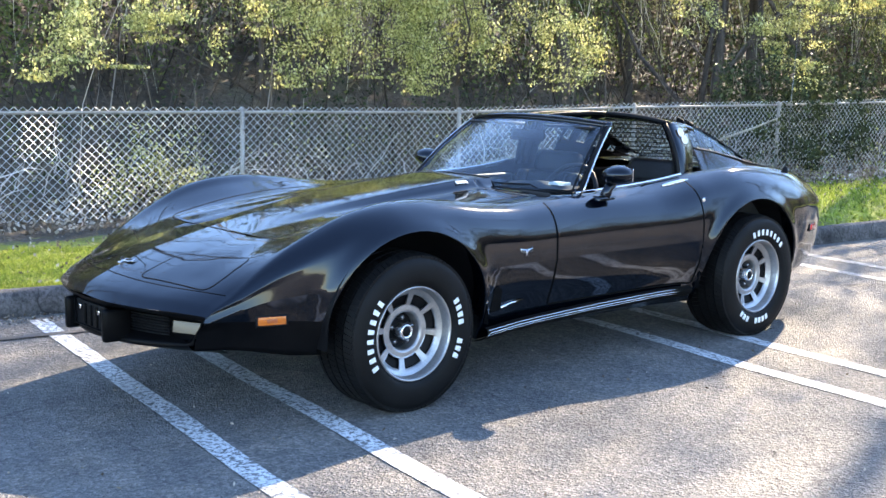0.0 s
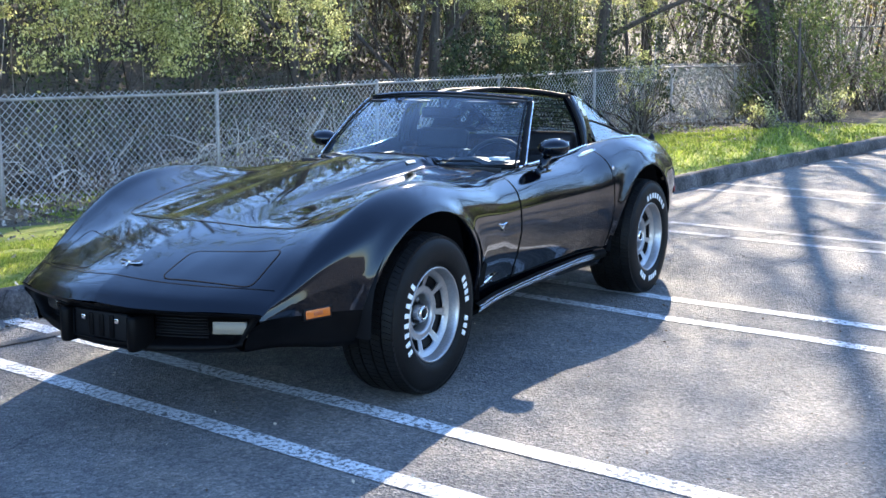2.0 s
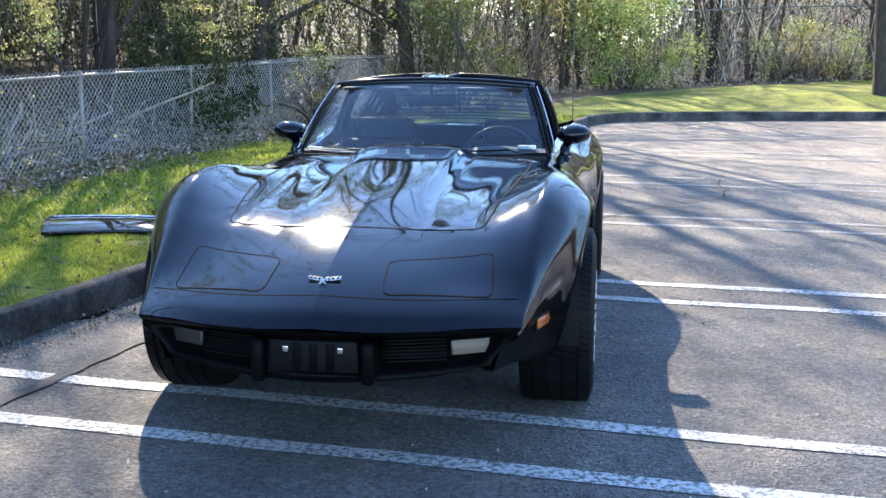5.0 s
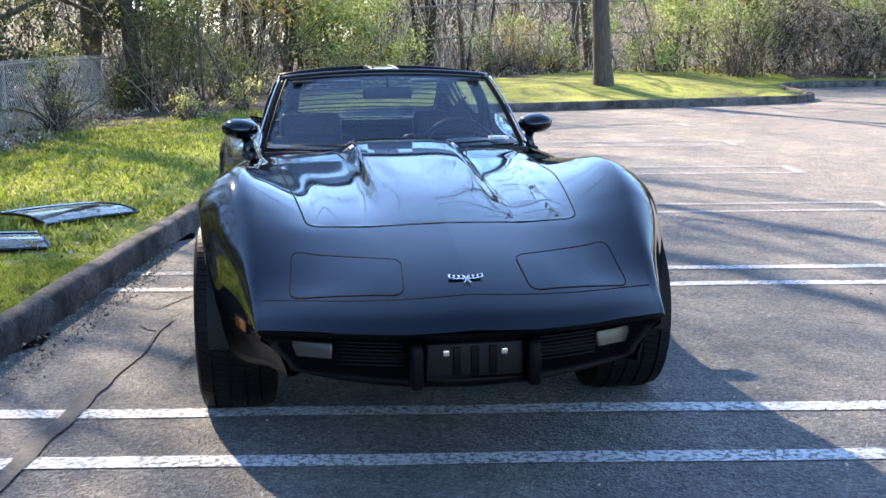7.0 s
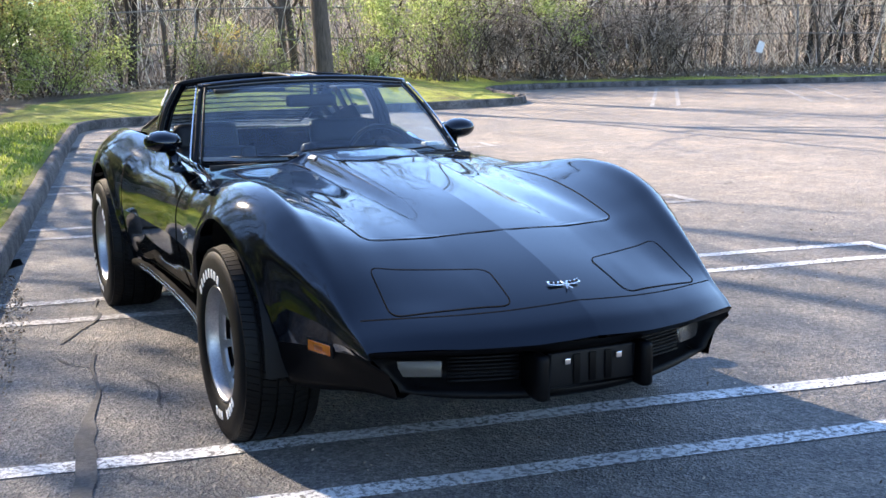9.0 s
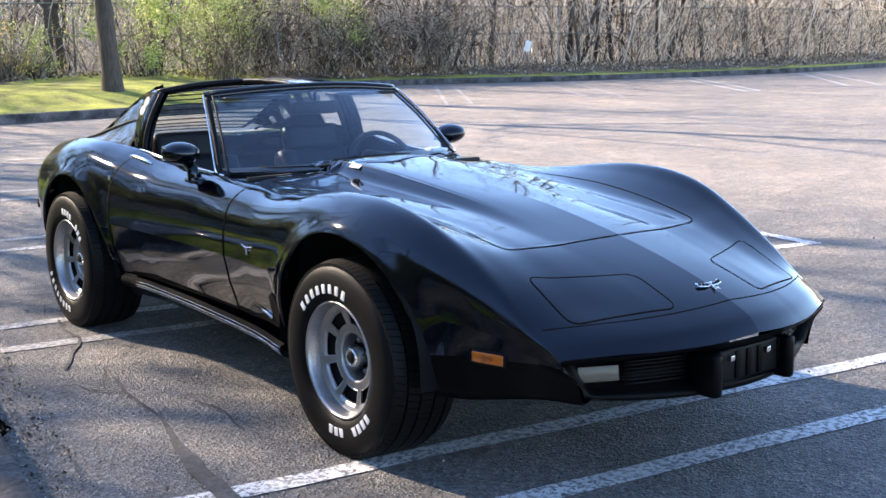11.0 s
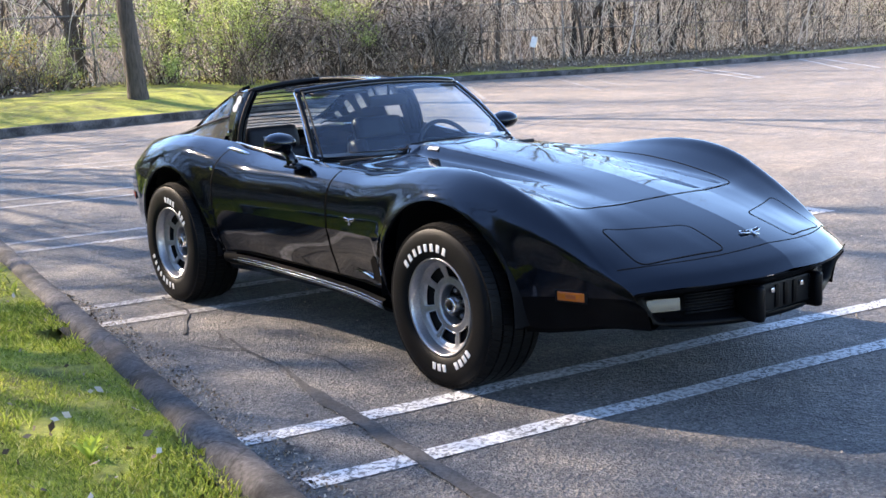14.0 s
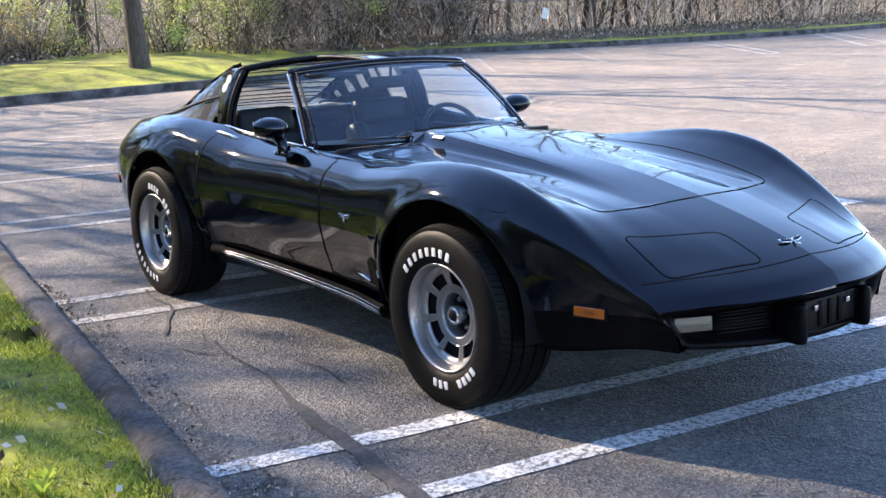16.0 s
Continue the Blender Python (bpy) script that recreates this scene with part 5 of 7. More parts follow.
def build_back():
    ys = np.linspace(2.31, 3.07, 22)
    nb = 7
    for sgn in (1, -1):
        verts, faces = [], []
        for y in ys:
            verts += [(x * sgn, y, z) for x, z in back_section(y)[3:]]
        for i in range(len(ys) - 1):
            for k in range(nb - 4):
                f = (i * (nb - 3) + k, (i + 1) * (nb - 3) + k, (i + 1) * (nb - 3) + k + 1, i * (nb - 3) + k + 1)
                faces.append(f if sgn < 0 else f[::-1])
        g = link_mesh("quarter_window", verts, faces, QUARTER, car, "dark tinted wraparound quarter window")
        g.visible_shadow = False
        # broad pillar behind the door opening
        verts, faces = [], []
        for v in np.linspace(0, 1, 9):
            lo, hi = Vector((0.632, 2.06, 0.885)), Vector((0.522, 2.06, 1.180))
            bow = 0.022 * math.sin(math.pi * v)
            f0 = lo.lerp(hi, v) + Vector((bow, 0.0, 0))
            depth = 0.12 + 0.055 * v
            verts += [(sgn * f0.x, f0.y, f0.z), (sgn * (f0.x + 0.012), f0.y + 0.03, f0.z), (sgn * (f0.x - 0.004), f0.y + depth, f0.z), (sgn * (f0.x - 0.03), f0.y + depth, f0.z), (sgn * (f0.x - 0.05), f0.y + 0.02, f0.z)]
            b = len(verts)
            if b > 5:
                for k in range(5):
                    l = (k + 1) % 5
                    q = (b - 10 + k, b - 5 + k, b - 5 + l, b - 10 + l)
                    faces.append(q if sgn < 0 else q[::-1])
        link_mesh("roof_pillar", verts, faces, PAINT, car, "glossy black rear roof pillar")
        tube_part("pillar_seal", [(sgn * (0.632 - 0.110 * v + 0.022 * math.sin(math.pi * v)), 2.055, 0.885 + 0.295 * v) for v in np.linspace(0, 1, 9)], 0.012, TRIM, car, sides=8)
        # pale round decal high on the pillar
        v, f = lathe([(0, 0.0001), (0.001, 0.024), (0, 0.026)], 20)
        for y, z in ((2.135, 1.135), (2.155, 1.095)):
            d = link_mesh("decal", v, f, LETTER, car, "small pale round decal")
            d.matrix_local = pose(sgn * (0.572 + 0.37 * (1.125 - z)), y, z, 0, -22 if sgn > 0 else 202, 0)
        tube_part("glass_edge", [(sgn * back_section(y)[5][0], y, back_section(y)[5][1] + 0.002) for y in ys], 0.007, TRIM, car, sides=6)
    verts, faces = [], []
    for y in ys:
        half = back_section(y)[:5]
        row = [(-x, y, z) for x, z in half[::-1]][:-1] + [(x, y, z) for x, z in half]
        verts += row
    n = len(row)
    for i in range(len(ys) - 1):
        for k in range(n - 1):
            faces.append((i * n + k, i * n + k + 1, (i + 1) * n + k + 1, (i + 1) * n + k))
    g = link_mesh("rear_window", verts, faces, TINTED, car, "tinted fastback rear window")
    g.visible_shadow = False
    louvre = empty("rear_louvre")
    louvre.parent = car
    for k in range(11):
        y = 2.385 + k * 0.063
        z = BACK_Z(y) + 0.010
        hw = 0.405 + 0.02 * k / 10
        verts, faces = [], []
        for j in range(13):
            u = -1 + 2 * j / 12
            zz = z - 0.012 * u * u
            verts += [(hw * u, y - 0.019, zz + 0.005), (hw * u, y + 0.019, zz), (hw * u, y + 0.019, zz - 0.004), (hw * u, y - 0.019, zz + 0.001)]
            if j:
                b = 4 * j
                for m in range(4):
                    l = (m + 1) % 4
                    faces.append((b - 4 + m, b + m, b + l, b - 4 + l))
        faces += [(0, 3, 2, 1), (48, 49, 50, 51)]
        link_mesh("slat", verts, faces, PLASTIC, louvre, smooth=False)
    for sgn in (1, -1):
        # broad fins that wrap over the window's edge, with four slots between them
        for y0, y1 in ((2.315, 2.335), (2.40, 2.468), (2.542, 2.610), (2.684, 2.756), (2.830, 2.90)):
            verts, faces = [], []
            for y in (y0, y1):
                pts = back_section(y)[2:6]
                outer = [(x - 0.003 * k, z + (0.016, 0.013, -0.006, -0.010)[k]) for k, (x, z) in enumerate(pts)]
                inner = [(x - 0.010, z - 0.012) for x, z in pts][::-1]
                verts += [(sgn * x, y, z) for x, z in outer + inner]
            for k in range(8):
                l = (k + 1) % 8
                faces.append((k, l, 8 + l, 8 + k))
            faces += [(0, 7, 6, 1), (1, 6, 5, 2), (2, 5, 4, 3), (8, 9, 14, 15), (9, 10, 13, 14), (10, 11, 12, 13)]
            link_mesh("fin", verts, faces, PLASTIC, louvre, smooth=False)
        # flat rail between the slats and the slots
        verts = [(sgn * x, y, z + 0.011) for y in ys[2:-3] for x, z in ((back_section(y)[2][0] - 0.02, back_section(y)[2][1]), back_section(y)[3])]
        faces = [(2 * i, 2 * i + 1, 2 * i + 3, 2 * i + 2) for i in range(len(verts) // 2 - 1)]
        link_mesh("flat_rail", verts, faces, PLASTIC, louvre)
        # dark lining below the slots
        verts, faces = [], []
        for y in ys:
            (xa, za), (xb, zb) = back_section(y)[5:7]
            verts += [(sgn * (xa - 0.012), y, za - 0.004), (sgn * (xb - 0.014), y, zb)]
        faces = [(2 * i, 2 * i + 1, 2 * i + 3, 2 * i + 2) for i in range(len(ys) - 1)]
        link_mesh("quarter_lining", verts, faces, PLASTIC, car, "dark inner lining")
    for sgn in (1, -1):
        tube_part("side_rail", [(sgn * (0.408 + 0.02 * k / 8), 2.36 + 0.085 * k, BACK_Z(2.36 + 0.085 * k) + 0.006) for k in range(9)], 0.008, PLASTIC, louvre, sides=6)


build_back()


def build_cabin():
    """Dark cabin: tub, dashboard, seats, steering wheel, mirror."""
    inside = empty("cabin")
    inside.parent = car
    bm = bmesh.new()
    box(bm, (-0.70, 0.95, 0.28), (0.70, 2.75, 0.33), 0.01)
    part("floor_pan", bm, CARPET, inside)
    bm = bmesh.new()
    box(bm, (-0.13, 1.0, 0.3), (0.13, 2.2, 0.56), 0.04)
    part("centre_console", bm, LEATHER, inside)
    bm = bmesh.new()
    box(bm, (-0.66, 2.25, 0.33), (0.66, 2.80, 0.62), 0.05)
    part("rear_shelf", bm, CARPET, inside)
    for sgn in (1, -1):
        bm = bmesh.new()
        box(bm, (0.58 if sgn > 0 else -0.66, 2.0, 0.33), (0.66 if sgn > 0 else -0.58, 2.85, 0.82), 0.03)
        part("side_trim", bm, CARPET, inside)
    bm = bmesh.new()
    box(bm, (-0.62, 1.03, 0.33), (0.62, 1.06, 0.86))
    part("firewall", bm, CARPET, inside)
    verts, faces = [], []
    shape = [(1.02, 0.868), (1.16, 0.874), (1.27, 0.868), (1.32, 0.84), (1.32, 0.74), (1.28, 0.62), (1.18, 0.56), (1.02, 0.54)]
    xs = np.linspace(-0.61, 0.61, 25)
    for x in xs:
        pod = 0.022 * math.exp(-((x - 0.36) / 0.16) ** 2)
        verts += [(x, y + (0.2 * (x / 0.66) ** 2 if k < 2 else 0.05 * (x / 0.66) ** 2), z + (pod if k in (1, 2, 3) else 0)) for k, (y, z) in enumerate(shape)]
    n = len(shape)
    for i in range(len(xs) - 1):
        for k in range(n - 1):
            faces.append((i * n + k, (i + 1) * n + k, (i + 1) * n + k + 1, i * n + k + 1))
    link_mesh("dashboard", verts, faces, LEATHER, inside, "padded black dashboard")
    # pale paper on the dashboard
    bm = bmesh.new()
    box(bm, (0.47, 1.20, 0.884), (0.56, 1.27, 0.898), 0.003)
    part("paper", bm, LETTER, inside, "crumpled white paper on the dashboard")

    def seat(x):
        s = empty("seat")
        s.parent = car
        bm = bmesh.new()
        box(bm, (x - 0.24, 1.48, 0.36), (x + 0.24, 1.98, 0.50), 0.05)
        part("cushion", bm, LEATHER, s)
        lean = Matrix.Translation((x, 1.98, 0.42)) @ pose(0, 0, 0, -20, 0, 0)
        bm = bmesh.new()
        box(bm, (-0.235, -0.06, 0.0), (0.235, 0.07, 0.46), 0.055, lean)
        part("backrest", bm, LEATHER, s)
        bm = bmesh.new()
        box(bm, (-0.17, -0.045, 0.43), (0.17, 0.05, 0.59), 0.045, lean)
        part("headrest", bm, LEATHER, s)
        for e in (-1, 1):
            bm = bmesh.new()
            box(bm, (e * 0.20 - 0.04, -0.10, 0.03), (e * 0.20 + 0.04, 0.02, 0.44), 0.035, lean)
            part("bolster", bm, LEATHER, s)
        for k in range(4):
            bm = bmesh.new()
            box(bm, (-0.16, -0.072, 0.06 + k * 0.095), (0.16, -0.05, 0.145 + k * 0.095), 0.012, lean)
            part("pleat", bm, LEATHER, s)
    seat(0.37)
    seat(-0.37)
    wheel = empty("steering_wheel")
    wheel.parent = car
    wheel.matrix_local = pose(0.36, 1.46, 0.79, 66, 0, 0)
    ring = [(0.19 * math.cos(2 * math.pi * k / 40), 0.19 * math.sin(2 * math.pi * k / 40), 0) for k in range(40)]
    tube_part("rim", ring, 0.013, LEATHER, wheel, sides=8, closed=True)
    for w in (0, math.pi, -math.pi / 2):
        tube_part("spoke", [(0, 0, -0.03), (0.185 * math.cos(w), 0.185 * math.sin(w), 0)], 0.011, CHROME, wheel, "bright metal spoke", 6)
    v, f = lathe([(-0.03, 0.0001), (-0.03, 0.055), (0.0, 0.05), (0.006, 0.0001)], 20)
    hub = link_mesh("hub", v, f, LEATHER, wheel)
    hub.matrix_local = pose(0, 0, 0, 0, -90, 0)
    tube_part("column", [(0, 0, -0.03), (0, 0, -0.3)], 0.03, PLASTIC, wheel)
    mirror = empty("rear_view_mirror")
    mirror.parent = car
    bm = bmesh.new()
    box(bm, (-0.125, 1.50, 1.075), (0.125, 1.525, 1.135), 0.02)
    part("housing", bm, PLASTIC, mirror)
    tube_part("stem", [(0, 1.505, 1.13), (0, 1.50, 1.19)], 0.008, PLASTIC, mirror)
    for sgn in (1, -1):
        bm = bmesh.new()
        box(bm, (sgn * 0.30 - 0.17, 1.50, 1.155), (sgn * 0.30 + 0.17, 1.62, 1.17), 0.005)
        part("sun_visor", bm, LEATHER, inside)


build_cabin()


def build_side_mirrors():
    for sgn in (1, -1):
        mir = empty("door_mirror")
        mir.parent = car
        bm = bmesh.new()
        bmesh.ops.create_uvsphere(bm, u_segments=24, v_segments=14, radius=1.0)
        for v in bm.verts:
            k = v.co.copy()
            if k.y > 0:
                k.y *= 0.35
            v.co = Vector((sgn * (0.740 + 0.088 * k.x), 1.425 + 0.085 * k.y, 0.945 + 0.050 * k.z + 0.004 * k.x))
        part("shell", bm, PAINT, mir)
        tube_part("stalk", [(sgn * 0.725, 1.43, 0.92), (sgn * 0.698, 1.40, 0.875), (sgn * 0.70, 1.37, 0.825)], [0.022, 0.026, 0.032], PAINT, mir, sides=10)
        bm = bmesh.new()
        box(bm, (sgn * 0.700 - 0.030, 1.29, 0.785), (sgn * 0.700 + 0.030, 1.43, 0.842), 0.016)
        part("foot", bm, PAINT, mir)
        bm = bmesh.new()
        box(bm, (sgn * 0.740 - 0.07, 1.453, 0.912), (sgn * 0.740 + 0.07, 1.457, 0.977), 0.001)
        part("mirror_glass", bm, CHROME, mir)


build_side_mirrors()



# ---- roof panels lying on the grass ----
def build_roof_glass(p, turn, tip_x, tip_y, label):
    """A lift-out roof panel: curved dark glass in a black frame with a bright edge."""
    top = empty("roof_panel")
    verts, faces = [], []
    nx, ny = 12, 14
    hx, hy = 0.235, 0.43

    def at(i, j, dz=0.0):
        x, y = -hx + 2 * hx * i / nx, -hy + 2 * hy * j / ny
        x *= 1 - 0.10 * (j / ny)
        return (x, y, 0.045 - 0.03 * (x / hx) ** 2 * (1.25 if x > 0 else 0.6) - 0.010 * (y / hy) ** 2 + dz)
    for dz in (0.0, -0.008):
        verts += [at(i, j, dz) for j in range(ny + 1) for i in range(nx + 1)]
    w, m = nx + 1, (nx + 1) * (ny + 1)
    for j in range(ny):
        for i in range(nx):
            a = j * w + i
            faces += [(a, a + 1, a + w + 1, a + w), (m + a, m + a + w, m + a + w + 1, m + a + 1)]
    link_mesh("glass", verts, faces, PANEL_GLASS, top, "dark smoked glass")
    rim = [at(i, 0) for i in range(nx + 1)] + [at(nx, j) for j in range(1, ny + 1)] + [at(i, ny) for i in range(nx - 1, -1, -1)] + [at(0, j) for j in range(ny - 1, 0, -1)]
    tube_part("frame", [(x, y, z - 0.003) for x, y, z in rim], 0.012, PAINT, top, sides=6, closed=True)
    tube_part("edge_strip", [(x, y, z + 0.009) for x, y, z in [at(0, j) for j in range(ny + 1)]], 0.006, CHROME, top, "bright edge strip", 6)
    top.matrix_world = pose(p[0], p[1], p[2], tip_x, tip_y, turn)
    return tagged(top, label, "roof panel", "lift-out roof panels")


PANEL_GLASS = material("smoked_glass", (0.012, 0.012, 0.013), 0.03, coat=1.0)
build_roof_glass((-2.03, 4.22, ground_height(-2.03, 4.22) + 0.03), -40, -2, 3, "black lift-out roof panel lying face up on grass")
build_roof_glass((-2.44, 2.96, ground_height(-2.44, 2.96) + 0.028), -70, -2, 2, "black lift-out roof panel lying on grass beside the kerb")


# ---- fences ----
def mesh_bay(a, b, za, zb, tall, pitch, wire_r):
    """Woven diagonal wires of one bay between two posts, as thin three-sided rods."""
    a, b = Vector(a), Vector(b)
    length = (b - a).length
    d = (b - a) / length
    side = Vector((-d.y, d.x))
    verts, faces = [], []
    for lean in (1, -1):
        k = -tall
        while k < length + tall:
            s0, z0, s1, z1 = (k, 0.0, k + tall, tall) if lean > 0 else (k + tall, 0.0, k, tall)
            lo, hi = (s0, z0), (s1, z1)
            if s0 > s1:
                lo, hi = hi, lo
            (sa, ha), (sb, hb) = lo, hi
            if sb > 0 and sa < length:
                if sa < 0:
                    ha += (hb - ha) * (0 - sa) / (sb - sa)
                    sa = 0
                if sb > length:
                    hb = ha + (hb - ha) * (length - sa) / (sb - sa)
                    sb = length
                base = len(verts)
                for s, h in ((sa, ha), (sb, hb)):
                    p = a + d * s
                    z = za + (zb - za) * s / length + h
                    c = Vector((p.x, p.y, z)) + Vector((side.x, side.y, 0)) * wire_r * lean
                    for q in range(3):
                        w = math.pi + 2 * math.pi * q / 3
                        verts.append(c + Vector((side.x, side.y, 0)) * math.cos(w) * wire_r + Vector((d.x * 0.7, d.y * 0.7, -0.7 * lean)) * math.sin(w) * wire_r)
                for q in range(3):
                    l = (q + 1) % 3
                    faces.append((base + q, base + l, base + 3 + l, base + 3 + q))
            k += pitch
    return verts, faces


def build_fence(name, stops, tall, mat, label, pitch, wire_r, mid=False, lean=0.0, wire_mat=None):
    fence = empty(name)
    rail = []
    for i, p in enumerate(stops):
        g = ground_height(*p)
        h = tall + 0.03
        off = lean * noise.noise(Vector((i * 3.7, 0, 0)))
        tube_part("post", [(p[0], p[1], g - 0.3), (p[0] + off, p[1], g + h)], 0.026, mat, fence, sides=8)
        v, f = lathe([(0.0, 0.028), (0.014, 0.026), (0.024, 0.0001)], 10)
        cap = link_mesh("post_cap", v, f, mat, fence)
        cap.matrix_local = pose(p[0] + off, p[1], g + h, 0, -90, 0)
        rail.append((p[0] + off, p[1], g + tall))
    tube_part("top_rail", rail, 0.017, mat, fence, sides=8)
    if mid:
        tube_part("middle_rail", [(x, y, z - tall * 0.45) for x, y, z in rail], 0.019, mat, fence, sides=6)
    for i, (p, q) in enumerate(zip(stops, stops[1:])):
        v, f = mesh_bay(p, q, ground_height(*p) + 0.02, ground_height(*q) + 0.02, tall + (0.012 if mid else 0.035), pitch, wire_r)
        ob = link_mesh("wire_mesh", v, f, wire_mat or mat, fence, smooth=False)
        ob["kind"] = "stuff"
    return tagged(fence, label, "fence")


LONG_FENCE = [tuple(Vector((-6.1, 3.4)) + LOT_V * (2.73 * k)) for k in range(-3, 8)]
build_fence("chain_link_fence", LONG_FENCE, 1.065, POST, "galvanised chain-link fence with top rail beside the woods", 0.085, 0.0029, wire_mat=STEEL)
corner = LONG_FENCE[-1]
FAR_LINE = resample([corner, (-0.2, 23.9), (4.0, 24.6), (9.0, 25.2), (13.5, 25.0), (16.5, 24.4), (21.6, 23.2), (28.8, 22.8), (37.0, 23.8), (62.0, 27.0)], 2.9)
build_fence("chain_link_fence", [tuple(p) for p in FAR_LINE], 1.75, OLDSTEEL, "tall weathered chain-link fence before a thicket", 0.11, 0.0035, True, 0.08)
# a leaning old post with a brace near the corner
old = empty("leaning_post")
for a, b, r in (((-1.75, 16.55, 0.05), (-1.80, 16.5, 2.0), 0.024), ((-1.0, 16.6, 0.05), (-1.95, 16.5, 1.85), 0.018)):
    tube_part("post" if r > 0.02 else "brace", [a, b], r, BARK, old)
tagged(old, "old dark leaning post with a diagonal brace", "post")


# ---- planting ----
rng = np.random.default_rng(7)


def fast_mesh(name, verts, faces, mat, parent=None):
    """A mesh from numpy arrays: verts (n, 3), faces (m, k)."""
    me = bpy.data.meshes.new(name)
    m, k = faces.shape
    me.vertices.add(len(verts))
    me.vertices.foreach_set("co", verts.astype(np.float32).ravel())
    me.loops.add(m * k)
    me.loops.foreach_set("vertex_index", faces.astype(np.int32).ravel())
    me.polygons.add(m)
    me.polygons.foreach_set("loop_start", np.arange(0, m * k, k, dtype=np.int32))
    me.polygons.foreach_set("loop_total", np.full(m, k, dtype=np.int32))
    me.materials.append(mat)
    me.update(calc_edges=True)
    ob = new(name, me)
    ob.parent = parent
    return ob


def unit(n):
    v = rng.normal(size=(n, 3))
    return v / np.linalg.norm(v, axis=1)[:, None]


def leaf_arrays(pos, size, hang=0.0):
    """Pointed leaves, folded a little along the rib, at the given places."""
    n = len(pos)
    d = unit(n)
    d[:, 2] -= hang
    d /= np.linalg.norm(d, axis=1)[:, None]
    s = np.cross(d, unit(n))
    s /= np.maximum(np.linalg.norm(s, axis=1), 1e-6)[:, None]
    up = np.cross(s, d)
    l = (size * rng.uniform(0.6, 1.4, n))[:, None]
    a = pos
    b = pos + d * l * 0.5 + s * l * 0.30 + up * l * 0.07
    c = pos + d * l
    e = pos + d * l * 0.5 - s * l * 0.30 + up * l * 0.07
    verts = np.stack([a, b, c, e], 1).reshape(-1, 3)
    faces = np.arange(4 * n).reshape(n, 4)
    return verts, faces


def twig_arrays(start, direction, length, radius, droop=0.3, wander=0.25, seg=4):
    """Bent, tapering three-sided twigs."""
    n = len(start)
    p, d = start.copy(), direction / np.linalg.norm(direction, axis=1)[:, None]
    rings = []
    for i in range(seg + 1):
        r = (radius * (1 - 0.75 * i / seg))[:, None]
        s = np.cross(d, np.array([0.3, 0.2, 1.0]))
        s /= np.maximum(np.linalg.norm(s, axis=1), 1e-6)[:, None]
        u = np.cross(s, d)
        rings.append(np.stack([p + s * r, p - s * r * 0.5 + u * r * 0.87, p - s * r * 0.5 - u * r * 0.87], 1))
        p = p + d * (length / seg)[:, None]
        d = d + rng.normal(size=(n, 3)) * wander
        d[:, 2] -= droop / seg
        d /= np.linalg.norm(d, axis=1)[:, None]
    v = np.stack(rings, 1)                      # n, seg+1, 3, 3
    m = (seg + 1) * 3
    faces = []
    for i in range(seg):
        for k in range(3):
            l = (k + 1) % 3
            faces.append((i * 3 + k, i * 3 + l, (i + 1) * 3 + l, (i + 1) * 3 + k))
    f = (np.arange(n)[:, None, None] * m + np.array(faces)[None]).reshape(-1, 4)
    return v.reshape(-1, 3), f, p


def heights(xy):
    return np.array([ground_height(x, y) for x, y in xy])


def stuff(ob, label, category):
    return tagged(ob, label, category, kind="stuff")


def fence_xy(s, w):
    """Plan points at s along the long fence and w beyond it."""
    base = np.array([-6.1, 3.4])
    return base + np.outer(s, np.array(LOT_V)) + np.outer(w, np.array([-LOT_V.y, LOT_V.x]))


def far_xy(u, w):
    """Plan points at u (0 to 1) along the far fence and w beyond it."""
    pts = np.array([tuple(p) for p in FAR_LINE])
    i = np.clip((u * (len(pts) - 1)).astype(int), 0, len(pts) - 2)
    t = (u * (len(pts) - 1) - i)[:, None]
    q = pts[i] * (1 - t) + pts[i + 1] * t
    d = pts[i + 1] - pts[i]
    d /= np.linalg.norm(d, axis=1)[:, None]
    return q + np.stack([-d[:, 1], d[:, 0]], 1) * w[:, None]


def thicket(name, xy, tall, length, radius, label, spread=0.55, droop=0.5, mat=TWIGS, wander=0.28, seg=4):
    n = len(xy)
    start = np.column_stack([xy, heights(xy) + tall])
    d = unit(n) * spread
    d[:, 2] = np.abs(d[:, 2]) + 0.55
    v, f, ends = twig_arrays(start, d, length, radius, droop, wander, seg)
    return stuff(fast_mesh(name, v, f, mat), label, "brush")


def leafage(name, centres, spread, count, size, mat, label, hang=0.2):
    """Leaves scattered in uneven clumps round the given centres."""
    k = rng.integers(0, len(centres), count)
    pos = centres[k] + rng.normal(size=(count, 3)) * spread[k] * 0.5
    v, f = leaf_arrays(pos, np.full(count, size), hang)
    return stuff(fast_mesh(name, v, f, mat), label, "leaves")


def clumps(n, place, low, high, size):
    xy = place(n)
    z = heights(xy) + rng.uniform(low, high, n)
    return np.column_stack([xy, z]), np.full((n, 3), 1.0) * size


